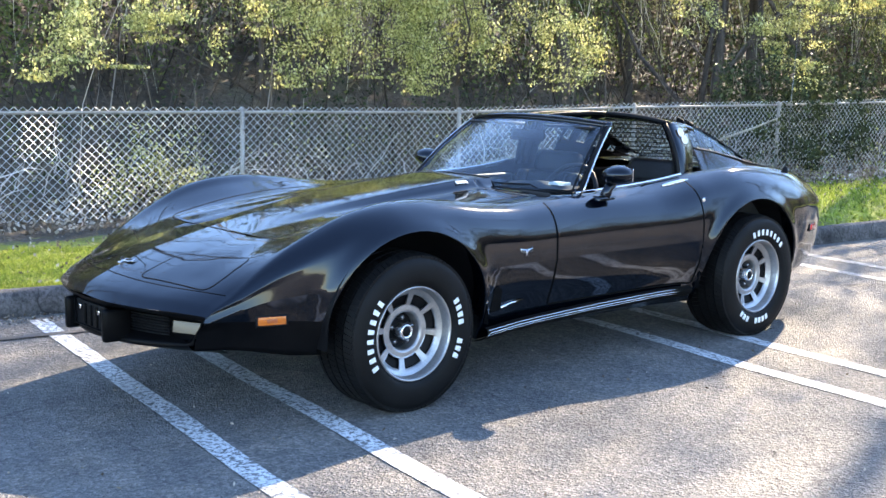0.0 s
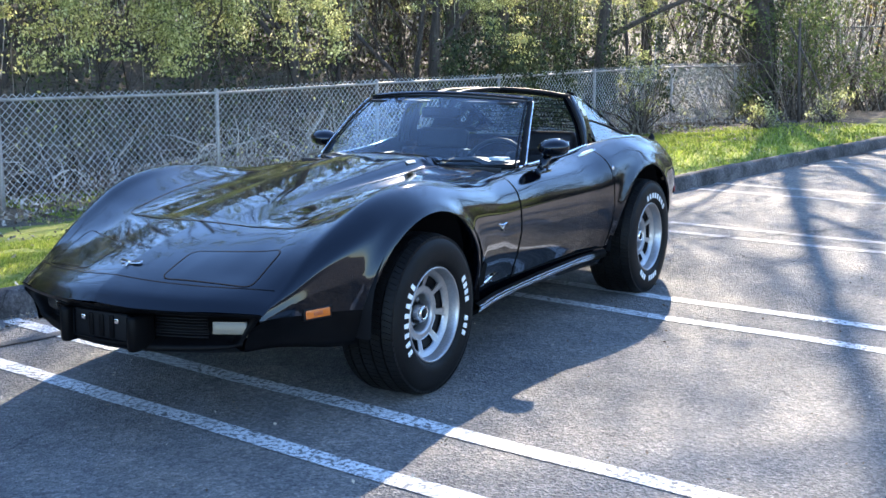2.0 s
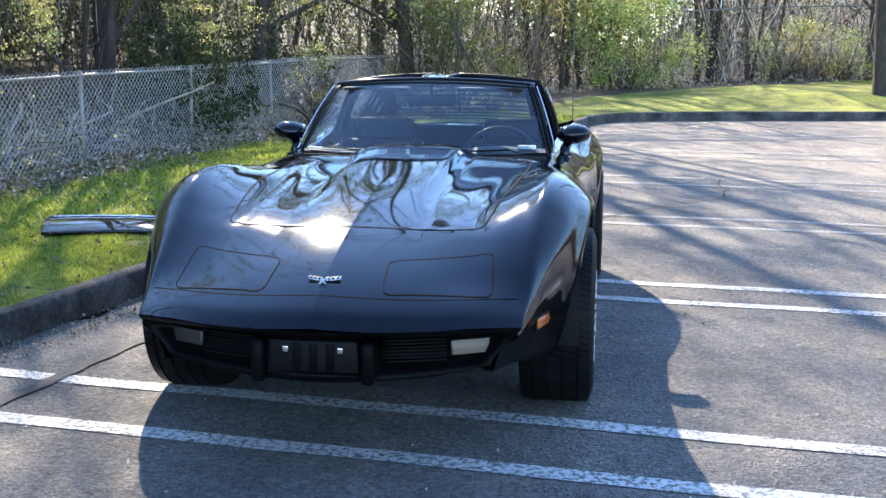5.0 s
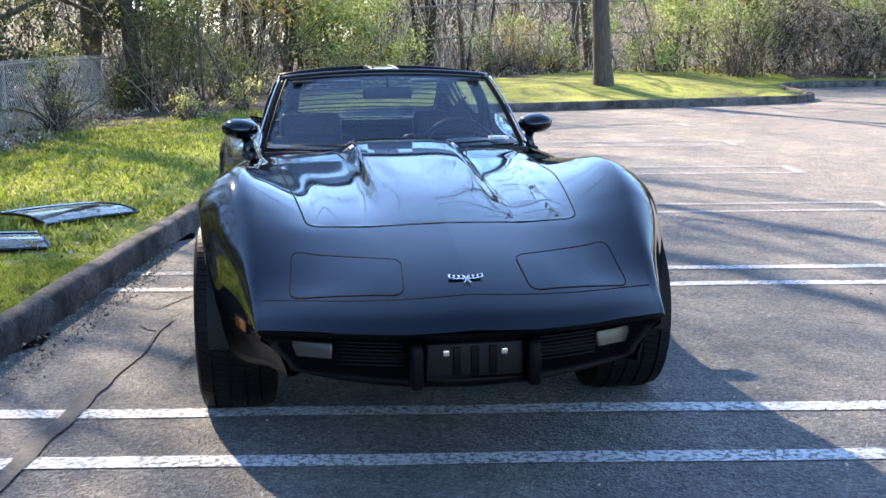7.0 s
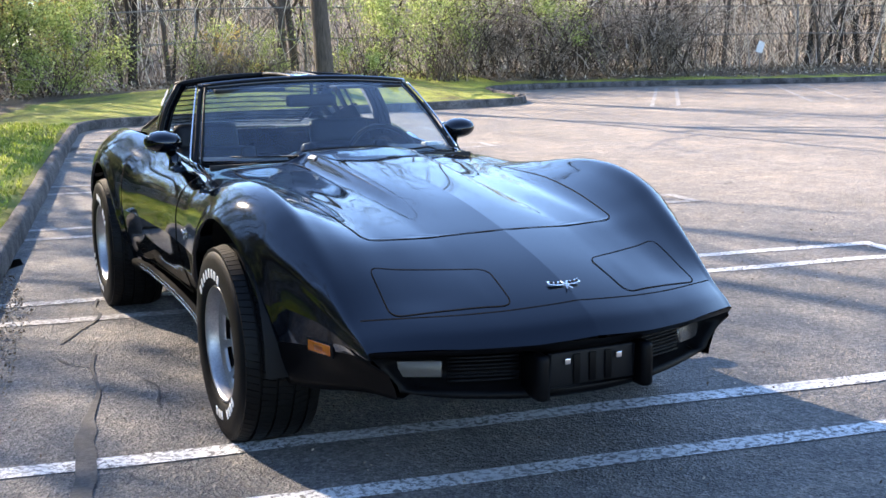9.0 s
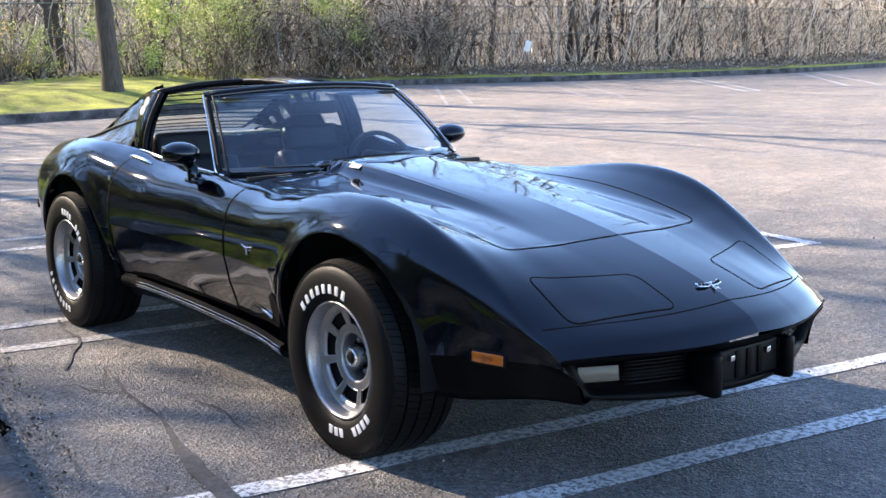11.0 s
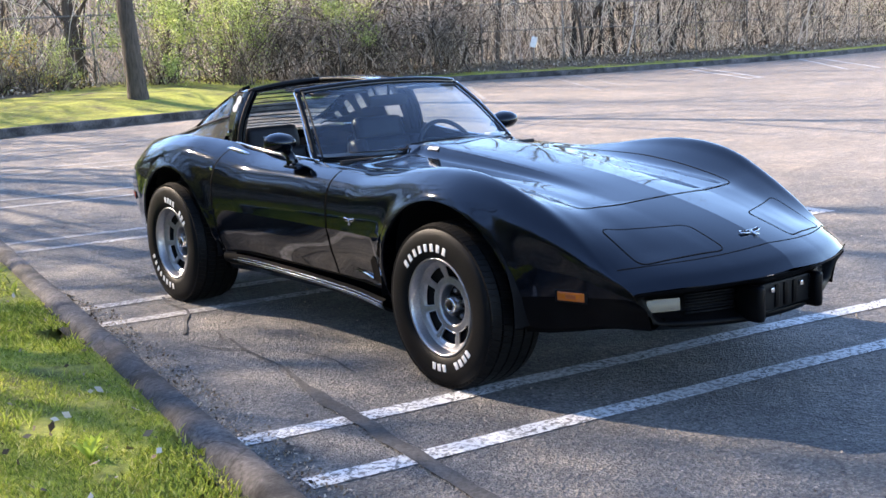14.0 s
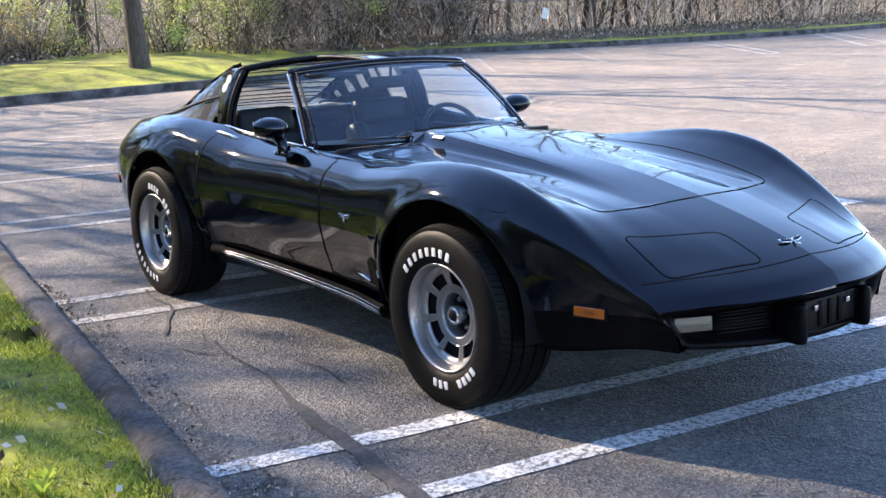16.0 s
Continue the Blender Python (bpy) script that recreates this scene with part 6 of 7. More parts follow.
# --- trees ---
def tree_arrays(seed, tall, thick, lean=(0, 0), first=0.35, limbs=9, depth=3, sides=6):
    """Trunk and limbs as tubes; returns arrays for the trunk, for the limbs, and the twig ends."""
    r = random.Random(seed)
    trunk, limb, ends = ([], []), ([], []), []

    def add(store, pts, rad, sd):
        v, f = tube(pts, rad, sd, cap=False)
        base = len(store[0])
        store[0].extend(v)
        store[1].extend([tuple(base + i for i in q) for q in f])

    def grow(p, d, length, rad, level):
        pts, rads = [p], [rad]
        n = 5 if level == 0 else 4
        for i in range(n):
            d = (d + Vector((r.gauss(0, 1), r.gauss(0, 1), r.gauss(0, 1))) * (0.05 if level == 0 else 0.16) + Vector((0, 0, 0.06 if level else 0.0))).normalized()
            p = p + d * length / n
            pts.append(p)
            rads.append(rad * (1 - (0.6 if level == 0 else 0.72) * (i + 1) / n))
        if level == 0:
            rads[0] *= 1.3
            pts.insert(1, pts[0].lerp(pts[1], 0.18))
            rads.insert(1, rad * 1.08)
        add(trunk if level == 0 else limb, pts, rads, sides if level == 0 else (5 if level == 1 else 3))
        if level == depth:
            ends.append(p)
            return
        count = limbs if level == 0 else r.randint(3, 5)
        for k in range(count):
            t = first + (1 - first) * (k + r.random()) / count if level == 0 else 0.3 + 0.7 * (k + r.random()) / count
            x = t * (len(pts) - 1)
            i = min(int(x), len(pts) - 2)
            q = pts[i].lerp(pts[i + 1], x - i)
            axis = (pts[i + 1] - pts[i]).normalized()
            out = axis.cross(Vector((r.gauss(0, 1), r.gauss(0, 1), r.gauss(0, 1)))).normalized()
            dd = (axis * r.uniform(0.5, 0.9) + out * r.uniform(0.6, 1.0)).normalized()
            grow(q, dd, length * (r.uniform(0.34, 0.55) if level == 0 else r.uniform(0.45, 0.7)) * (1.15 - 0.5 * t), max(rads[min(i, len(rads) - 1)] * 0.45, 0.004), level + 1)
    grow(Vector((0, 0, -0.1)), Vector((lean[0], lean[1], 1)).normalized(), tall, thick, 0)
    return trunk, limb, ends


def build_tree(seed, tall, thick, label, leaf=None, leaf_size=0.05, per_end=10, **more):
    tree = empty("tree")
    trunk, limb, ends = tree_arrays(seed, tall, thick, **more)
    link_mesh("trunk", trunk[0], trunk[1], BARK, tree)
    link_mesh("bare_crown", limb[0], limb[1], BARK, tree)
    if leaf is not None:
        e = np.array([tuple(p) for p in ends])
        pos = np.repeat(e, per_end, 0) + rng.normal(size=(len(e) * per_end, 3)) * 0.22
        v, f = leaf_arrays(pos, np.full(len(pos), leaf_size), 0.4)
        fast_mesh("crown", v, f, leaf, tree)
    return tagged(tree, label, "tree")


def set_tree(tree, x, y, turn=0.0, size=1.0):
    tree.matrix_world = pose(x, y, ground_height(x, y), 0, 0, turn) @ Matrix.Diagonal((size, size, size, 1))
    return tree


def plant(tree, spots):
    """The first spot takes the tree itself, the others copies of it."""
    for i, (x, y, turn, size) in enumerate(spots):
        if i == 0:
            set_tree(tree, x, y, turn, size)
        else:
            t = copy_thing(tree, pose(x, y, ground_height(x, y), 0, 0, turn))
            t.scale = (size, size, size)


island_tree = build_tree(3, 13.0, 0.175, "straight bare tree trunk standing on a grass island", limbs=13, first=0.36, sides=14, depth=4)
set_tree(island_tree, 6.07, 18.85, 40)
bare = build_tree(11, 8.5, 0.10, "bare grey-brown tree at the edge of the woods", limbs=11, first=0.22)
plant(bare, [(-7.2, 9.5, 0, 1.0), (-6.6, 15.0, 70, 1.15), (-4.6, 23.5, 150, 1.1), (12.8, 27.0, 20, 1.05), (19.0, 27.0, 95, 1.1), (30.0, 28.0, 40, 1.2), (42.0, 29.5, 120, 1.1)])
sapling = build_tree(23, 5.5, 0.045, "slender bare sapling in the thicket", limbs=8, first=0.3)
plant(sapling, [(-7.6, 4.6, 0, 1.0), (-7.0, 7.0, 50, 1.2), (-6.9, 12.2, 120, 1.1), (-5.6, 18.5, 190, 1.0), (-2.6, 24.6, 20, 1.2), (0.6, 25.4, 95, 0.7), (3.6, 26.0, 250, 0.75), (10.2, 26.5, 10, 1.1),
                (15.5, 26.6, 160, 1.2), (17.2, 27.4, 280, 1.0), (22.6, 26.2, 60, 1.2), (25.2, 26.8, 200, 1.3), (28.0, 27.2, 330, 1.1), (33.5, 27.2, 110, 1.2), (37.5, 27.6, 10, 1.2), (47, 29, 80, 1.3), (5.4, 25.4, 40, 0.75), (6.0, 27.4, 130, 0.9), (13.4, 25.8, 200, 1.5), (16.0, 25.2, 20, 1.6), (18.3, 24.8, 110, 1.7), (20.2, 24.3, 300, 1.5), (23.6, 24.2, 210, 1.7), (26.4, 24.0, 70, 1.6), (29.4, 23.8, 150, 1.7), (32, 24.4, 10, 1.6)])
budding = build_tree(31, 7.0, 0.08, "budding tree with hanging yellow-green spring leaves", leaf=LEAVES, leaf_size=0.045, per_end=7, limbs=12, first=0.2)
plant(budding, [(-10.2, 6.8, 0, 1.0), (-9.0, 13.0, 160, 1.0), (-6.3, 11.8, 40, 1.25), (13.5, 33.5, 120, 1.1)])
golden = build_tree(41, 5.0, 0.06, "young tree with golden spring buds", leaf=GOLD_LEAVES, leaf_size=0.06, per_end=20, limbs=10, first=0.15)
plant(golden, [(-0.2, 23.6, 0, 1.1), (0.9, 24.4, 130, 1.0)])

tall = build_tree(53, 14.5, 0.125, "tall bare tree with a wide branching crown", limbs=13, first=0.25, depth=4)
plant(tall, [(-3.2, 20.0, 0, 1.15), (-4.4, 21.6, 140, 1.2), (-7.2, 23.4, 250, 1.0), (-9.0, 22.2, 40, 1.0), (-9.4, 20.6, 170, 0.95), (-1.6, 36.0, 110, 1.0), (14.2, 29.0, 60, 0.85), (21.0, 27.5, 170, 0.9), (28.5, 28.5, 280, 1.0), (37.0, 29.0, 20, 1.05), (7.05, 25.1, 200, 0.85), (7.7, 25.9, 330, 0.8), (25.0, 27.0, 100, 0.8), (-10.5, 26.0, 80, 1.0),
             (-12.0, 3.0, 310, 0.9), (-11.6, -6.0, 130, 0.95), (-12.5, -13.0, 30, 1.0)])
leafy = build_tree(61, 12.5, 0.17, "tall tree with an ivy-covered leafy crown", leaf=DULL_LEAVES, leaf_size=0.13, per_end=20, limbs=14, first=0.3, depth=3)
plant(leafy, [(-3.4, 21.0, 0, 0.7), (-5.5, 16.4, 200, 0.70), (-7.8, 15.0, 120, 0.9), (-13.2, 16.8, 80, 0.92), (-11.6, 19.0, 20, 1.05), (-13.5, 12.0, 310, 1.0), (-1.8, 25.4, 140, 0.6), (-4.8, 23.8, 250, 0.75)])
n = 760
xy = np.concatenate([fence_xy(rng.uniform(-20, 40, 600), 9 + 30 * rng.random(600)), far_xy(rng.random(160), 13 + 28 * rng.random(160))])
thicket("far_woods", xy, np.zeros(n), rng.uniform(5, 13, n), rng.uniform(0.04, 0.13, n), "far leafless woods on a rising hillside", 0.22, 0.0, TWIGS, 0.10, 6)
n = 4500
xy = np.concatenate([fence_xy(rng.uniform(-20, 40, 3000), 9 + 24 * rng.random(3000)), far_xy(rng.random(1500), 13 + 24 * rng.random(1500))])
thicket("far_woods", xy, rng.uniform(0, 5, n), rng.uniform(1.0, 3.5, n), rng.uniform(0.010, 0.024, n), "far leafless branches on a rising hillside", 1.1, 0.2, TWIGS, 0.25, 4)
c, s = clumps(160, lambda k: np.concatenate([fence_xy(rng.uniform(-15, 35, k // 2), 8 + 20 * rng.random(k // 2)), far_xy(rng.random(k - k // 2), 12 + 20 * rng.random(k - k // 2))]), 0.5, 5.0, 1.8)
leafage("far_woods", c, s, 16000, 0.11, DULL_LEAVES, "far greening treetops on a rising hillside", 0.2)

n = 1300
xy = np.concatenate([fence_xy(rng.uniform(21.5, 44, n // 2), -1.5 + 16 * rng.random(n // 2)), far_xy(0.22 * rng.random(n - n // 2), 4.0 + 16 * rng.random(n - n // 2))])
thicket("woods_edge", xy, rng.uniform(0, 4.2, n), rng.uniform(1.2, 3.6, n), rng.uniform(0.010, 0.030, n), "grey-brown leafless undergrowth behind the lawn's corner", 0.7, 0.3, SHADED_BRUSH, 0.3, 5)
c, s = clumps(150, lambda k: np.concatenate([fence_xy(rng.uniform(13.0, 40, k // 2), 3 + 12 * rng.random(k // 2)), far_xy(0.2 * rng.random(k - k // 2), 5.0 + 12 * rng.random(k - k // 2))]), 0.3, 5.5, 1.3)
leafage("woods_edge", c, s, 40000, 0.075, DULL_LEAVES, "muted olive leaves in the woods behind the lawn's corner", 0.3)
c, s = clumps(130, lambda k: far_xy(0.02 + 0.30 * rng.random(k), 7.0 + 14 * rng.random(k)), 2.5, 7.0, 1.5)
leafage("woods_edge", c, s, 34000, 0.10, SHADED_LEAVES, "brown-grey budding treetops behind the lawn", 0.3)
pos = np.column_stack([rng.uniform(-2.5, 5.5, 70), rng.uniform(29, 38, 70), rng.uniform(0.4, 4.8, 70)])
leafage("woods_edge", pos, np.full((70, 3), 1.5), 17000, 0.12, SHADED_LEAVES, "brown-grey leaves deep in the woods", 0.3)
pos = np.column_stack([rng.uniform(-1.5, 0.6, 26), rng.uniform(23.9, 25.2, 26), rng.uniform(1.9, 3.6, 26)])
leafage("woods_edge", pos, np.full((26, 3), 0.5), 3200, 0.06, GOLD_LEAVES, "golden young leaves at the edge of the woods", 0.3)
# dense brush beyond the long fence, in front of a dark bank; shade is in its colour
n = 1700
thicket("brush", fence_xy(rng.uniform(-9, 20, n), 0.25 + 5.5 * rng.random(n) ** 1.6), rng.uniform(0, 0.9, n) * (rng.random(n) < 0.6), rng.uniform(0.3, 1.3, n), rng.uniform(0.003, 0.009, n), "tangled dry twigs and brush behind the fence", mat=SHADED_BRUSH)
n = 170
thicket("brush", fence_xy(rng.uniform(-3, 12, n), 0.3 + 1.6 * rng.random(n) ** 1.5), rng.uniform(0, 0.35, n), rng.uniform(0.3, 0.9, n), rng.uniform(0.005, 0.015, n), "pale dead branches heaped behind the fence", 1.3, 0.8, PALE_TWIGS)
n = 170
thicket("brush", fence_xy(rng.uniform(3.0, 8.5, n), 0.25 + 1.1 * rng.random(n)), rng.uniform(0, 0.25, n), rng.uniform(0.3, 1.0, n), rng.uniform(0.008, 0.02, n), "heap of bleached branches behind the fence", 1.3, 0.7, PALE_TWIGS, 0.3, 6)
# bare vines that hang from the trees in front of the shaded bank
n = 2600
xy = fence_xy(rng.uniform(-7, 19, n), 3.0 + 2.8 * rng.random(n))
v, f, e = twig_arrays(np.column_stack([xy, heights(xy) + rng.uniform(2.2, 5.0, n)]), np.column_stack([rng.normal(0, 0.16, (n, 2)), np.full(n, -1.0)]), rng.uniform(0.6, 2.4, n), rng.uniform(0.004, 0.011, n), 0.3, 0.14, 5)
stuff(fast_mesh("vines", v, f, VINES), "grey-brown leafless vines hanging in the woods", "vines")
# leaf wall coloured dark in place of the shade behind the fence
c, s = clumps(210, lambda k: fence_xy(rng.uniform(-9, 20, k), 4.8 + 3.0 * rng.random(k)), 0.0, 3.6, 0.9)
leafage("undergrowth", c, s, 60000, 0.09, SHADED_LEAVES, "brown undergrowth leaves coloured dark as in shade", 0.6)
# dark leaves added low behind the fence in place of shade
c, s = clumps(120, lambda k: fence_xy(rng.uniform(-7, 16, k), 0.9 + 1.6 * rng.random(k)), 0.1, 1.1, 0.55)
leafage("undergrowth", c, s, 9000, 0.055, SHADED_EVERGREEN, "near-black green leaves that darken the brush like shade", 0.3)
# thicket behind the far fence, thinner beside the grass island
def along(n):
    u = rng.random(n)
    u[:n // 5] = 0.24 + 0.5 * rng.random(n // 5)
    return np.where((u < 0.24) & (rng.random(n) < 0.5), 0.24 + 0.6 * rng.random(n), u)


n = 10500
thicket("thicket", far_xy(along(n), 0.05 + 3.0 * rng.random(n) ** 1.3), rng.uniform(0, 2.4, n) * (rng.random(n) < 0.75), rng.uniform(0.6, 2.4, n), 0.005 + 0.015 * rng.random(n) ** 2.2, "dense tan and grey leafless thicket", 0.7, 0.25, THICKET, 0.26)
c, s = clumps(120, lambda k: far_xy(rng.random(k), -0.3 + 3.5 * rng.random(k)), 0.2, 3.2, 0.6)
leafage("thicket_leaves", c, s, 7000, 0.05, GREEN_LEAVES, "sparse yellow-green leaves in the far thicket", 0.2)
n = 760
thicket("stems", far_xy(rng.random(n), 0.2 + 6 * rng.random(n)), np.zeros(n), rng.uniform(2.5, 6.0, n), rng.uniform(0.008, 0.026, n), "thin upright stems in the thicket", 0.25, 0.0, THICKET, 0.11, 6)
n = 90
thicket("stems", far_xy(rng.random(n), 0.3 + 5 * rng.random(n)), np.zeros(n), rng.uniform(4.5, 8.0, n), rng.uniform(0.02, 0.06, n), "dark slender trunks rising from the thicket", 0.16, 0.0, DARK_BARK, 0.09, 6)
n = 260
thicket("stems", fence_xy(rng.uniform(-9, 20, n), 0.4 + 7 * rng.random(n)), np.zeros(n), rng.uniform(2.0, 5.5, n), rng.uniform(0.005, 0.016, n), "thin upright stems behind the fence", 0.3, 0.0, SHADED_BRUSH, 0.13, 6)


n = 420
thicket("stems", far_xy(along(n), -0.5 + 1.6 * rng.random(n)), rng.uniform(0, 2.2, n), rng.uniform(0.9, 3.2, n), rng.uniform(0.007, 0.024, n), "dark crooked branches woven through the far fence", 1.1, 0.5, DARK_BARK, 0.45, 7)
n = 44
thicket("stems", far_xy(rng.random(n), 0.25 + 1.0 * rng.random(n)), np.zeros(n), rng.uniform(5.5, 8.5, n), rng.uniform(0.04, 0.11, n), "dark trunks close behind the far fence", 0.14, 0.0, DARK_BARK, 0.08, 8)
n = 110
thicket("stems", far_xy(rng.random(n), -0.3 + 1.0 * rng.random(n)), np.zeros(n), rng.uniform(3.0, 6.0, n), rng.uniform(0.012, 0.03, n), "pale slender stems before the thicket", 0.22, 0.0, PALE_TWIGS, 0.12, 7)


# foliage: hanging sprays over the long fence, bushes further round
def hanging_sprays(spots, count, size, mat, label):
    """Strands of leaves that hang like curtains: spots are (along the fence, spread, beyond it, lowest, highest, strands)."""
    pos = []
    for s0, ds, w0, low, high, strands in spots:
        xy = fence_xy(rng.normal(s0, ds, strands), w0 + rng.normal(0, 0.25, strands))
        g = heights(xy)
        for k in range(strands):
            n = count
            top = high - 0.8 * rng.random()
            bottom = low + (high - low) * 0.45 * rng.random() ** 1.5
            # leaves gather in tufts along each strand
            t = np.clip(rng.choice(rng.random(9), n) + rng.normal(0, 0.045, n), 0, 1)
            z = bottom + (top - bottom) * t
            wig = 0.10 * np.sin(z * rng.uniform(2, 5) + rng.uniform(0, 6))
            lump = 0.06 + 0.07 * (0.5 + 0.5 * np.sin(z * rng.uniform(6, 11) + rng.uniform(0, 6)))
            pos.append(np.column_stack([xy[k, 0] + wig + rng.normal(0, 1, n) * lump, xy[k, 1] + wig + rng.normal(0, 1, n) * lump, g[k] + z]))
    pos = np.concatenate(pos)
    v, f = leaf_arrays(pos, np.full(len(pos), size), 1.0)
    return stuff(fast_mesh("foliage", v, f, mat), label, "leaves")


hanging_sprays([(-1.9, 0.14, 0.2, 1.3, 2.1, 3), (-1.4, 0.12, 0.2, 1.35, 2.3, 3), (-0.8, 0.2, 0.3, 1.65, 3.0, 3), (0.85, 0.25, 0.5, 1.3, 3.2, 8), (1.7, 0.36, 0.5, 1.35, 3.8, 21), (2.45, 0.25, 0.5, 1.25, 3.4, 13), (3.1, 0.14, 0.6, 1.4, 3.2, 7),
                (4.25, 0.14, 0.2, 1.3, 3.4, 7), (4.75, 0.08, 0.3, 1.35, 2.4, 2), (6.6, 0.1, 0.3, 2.0, 3.4, 3), (8.4, 0.1, 0.1, 1.25, 2.6, 4), (9.1, 0.08, 0.2, 1.35, 3.2, 4), (10.3, 0.12, 0.3, 1.9, 3.4, 3), (11.6, 0.2, 0.4, 1.4, 3.4, 4), (13.4, 0.3, 0.6, 1.7, 3.6, 5)],
               560, 0.036, LEAVES, "bright yellow-green hanging spring foliage")
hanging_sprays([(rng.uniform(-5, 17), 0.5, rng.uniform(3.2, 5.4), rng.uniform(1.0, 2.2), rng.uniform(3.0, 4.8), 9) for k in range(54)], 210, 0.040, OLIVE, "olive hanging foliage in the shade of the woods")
hanging_sprays([(rng.uniform(7.5, 13.5), 0.4, rng.uniform(-0.1, 1.6), 0.1, rng.uniform(1.0, 2.4), 5) for k in range(22)], 150, 0.06, SHADED_EVERGREEN, "dark green leaves hanging at the fence")
# dense canopy, added mostly above the view, that shades the bank
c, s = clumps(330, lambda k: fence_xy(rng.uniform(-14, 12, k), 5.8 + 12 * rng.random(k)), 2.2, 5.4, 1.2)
leafage("canopy", c, s, 52000, 0.15, SHADED_EVERGREEN, "dense dark canopy added to shade the woods behind the fence", 0.4)
c, s = clumps(60, lambda k: fence_xy(rng.uniform(-5, 14, k), 0.3 + 1.4 * rng.random(k)), 0.1, 0.9, 0.4)
leafage("foliage", c, s, 900, 0.04, LEAVES, "light green undergrowth behind the fence", 0.2)
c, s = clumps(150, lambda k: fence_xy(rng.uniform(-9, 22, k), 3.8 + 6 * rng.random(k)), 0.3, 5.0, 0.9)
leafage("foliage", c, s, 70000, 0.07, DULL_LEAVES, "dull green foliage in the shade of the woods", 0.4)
c, s = clumps(60, lambda k: fence_xy(rng.uniform(3, 18, k), -0.5 + 1.5 * rng.random(k)), 0.0, 0.4, 0.35)
leafage("ground_plants", c, s, 1500, 0.045, LEAVES, "low green plants at the foot of the fence", -0.3)


def bush(x, y, tall, wide, count, mat, label):
    b = empty("bush")
    g = ground_height(x, y)
    k = 90
    v, f, e = twig_arrays(np.column_stack([rng.normal(x, wide * 0.12, k), rng.normal(y, wide * 0.12, k), np.full(k, g - 0.02)]), np.column_stack([rng.normal(0, 0.5, k), rng.normal(0, 0.5, k), np.ones(k)]),
                          rng.uniform(0.6, 1.0, k) * tall, rng.uniform(0.006, 0.016, k), 0.5, 0.2, 5)
    fast_mesh("woody_base", v, f, DARK_TWIGS, b)
    count = int(count * 0.85)
    cc = np.column_stack([rng.normal(x, wide * 0.34, 26), rng.normal(y, wide * 0.30, 26), g + tall * rng.uniform(0.12, 1.05, 26)])
    q = rng.integers(0, 26, count)
    pos = cc[q] + rng.normal(size=(count, 3)) * wide * rng.uniform(0.05, 0.16, 26)[q][:, None]
    v, f = leaf_arrays(pos, np.full(count, 0.058 if tall > 1.7 else 0.042), 0.2)
    fast_mesh("crown", v, f, mat, b)
    return tagged(b, label, "bush")


bush(1.4, 23.5, 2.2, 2.3, 19000, GREEN_LEAVES, "rounded bright green bush by the far fence")
bush(-2.6, 19.6, 3.2, 2.2, 9000, DULL_LEAVES, "tall dark green shrub at the edge of the woods")
bush(-1.3, 22.0, 3.6, 2.4, 7000, DULL_LEAVES, "broad dull green shrub at the edge of the woods")
bush(-3.6, 20.6, 2.6, 2.4, 8000, SHADED_EVERGREEN, "dark evergreen shrub in the woods")
bush(4.9, 24.0, 1.3, 1.4, 3000, GREEN_LEAVES, "small green bush at the fence foot")
bush(8.9, 23.8, 2.2, 1.7, 7500, GREEN_LEAVES, "tall light green shrub against the fence")
bush(10.8, 23.6, 2.7, 2.2, 10000, GREEN_LEAVES, "spreading green shrub against the fence")
bush(14.0, 23.8, 2.4, 1.8, 4500, GREEN_LEAVES, "thin green shrub among bare branches")
bush(6.3, 24.0, 1.1, 1.0, 2200, GREEN_LEAVES, "low green shrub by the far fence")
bush(-3.9, 14.6, 1.3, 0.55, 1300, LEAVES, "ivy-green shrub climbing the fence")
bush(-1.1, 15.9, 0.5, 0.5, 900, LEAVES, "low yellow-green shrub at the lawn's edge")
bush(-1.9, 14.8, 0.4, 0.5, 700, LEAVES, "low green shrub in leaf litter")
bush(-7.0, 2.8, 0.72, 1.0, 2600, LEAVES, "low pale-green bush close behind the fence")
bush(5.6, 23.8, 1.2, 1.2, 1500, GOLD_LEAVES, "dry golden shrub beside the fence")
# arching bare shrubs
for (x, y, w) in ((12.4, 23.9, 2.0), (15.0, 23.6, 2.2), (17.2, 23.2, 1.8)):
    k = 300
    a = rng.uniform(0, 2 * math.pi, k)
    start = np.column_stack([rng.normal(x, 0.35 * w, k), rng.normal(y, 0.25, k), np.full(k, ground_height(x, y)) + rng.uniform(0, 1.2, k)])
    v, f, e = twig_arrays(start, np.column_stack([np.cos(a) * 0.7, np.sin(a) * 0.4, np.full(k, 1.0)]), rng.uniform(0.9, 2.6, k), rng.uniform(0.008, 0.022, k), 1.6, 0.25, 6)
    shrub = empty("shrub")
    fast_mesh("bare_crown", v, f, DARK_TWIGS, shrub)
    tagged(shrub, "arching dark leafless shrub by the far kerb", "shrub")
# pale sign in the thicket
sign = empty("sign")
tube_part("post", [(19.7, 22.05, ground_height(19.7, 22.05) - 0.1), (19.7, 22.05, 1.25)], 0.015, OLDSTEEL, sign)
bm = bmesh.new()
box(bm, (-0.09, -0.02, -0.15), (0.09, -0.015, 0.15), 0.002, Matrix.Translation((19.7, 22.03, 1.2)) @ pose(0, 0, 0, 0, 16, -30))
part("board", bm, LETTER, sign, "blank pale board", False)
tagged(sign, "small pale sign on a thin post in the brush", "sign")
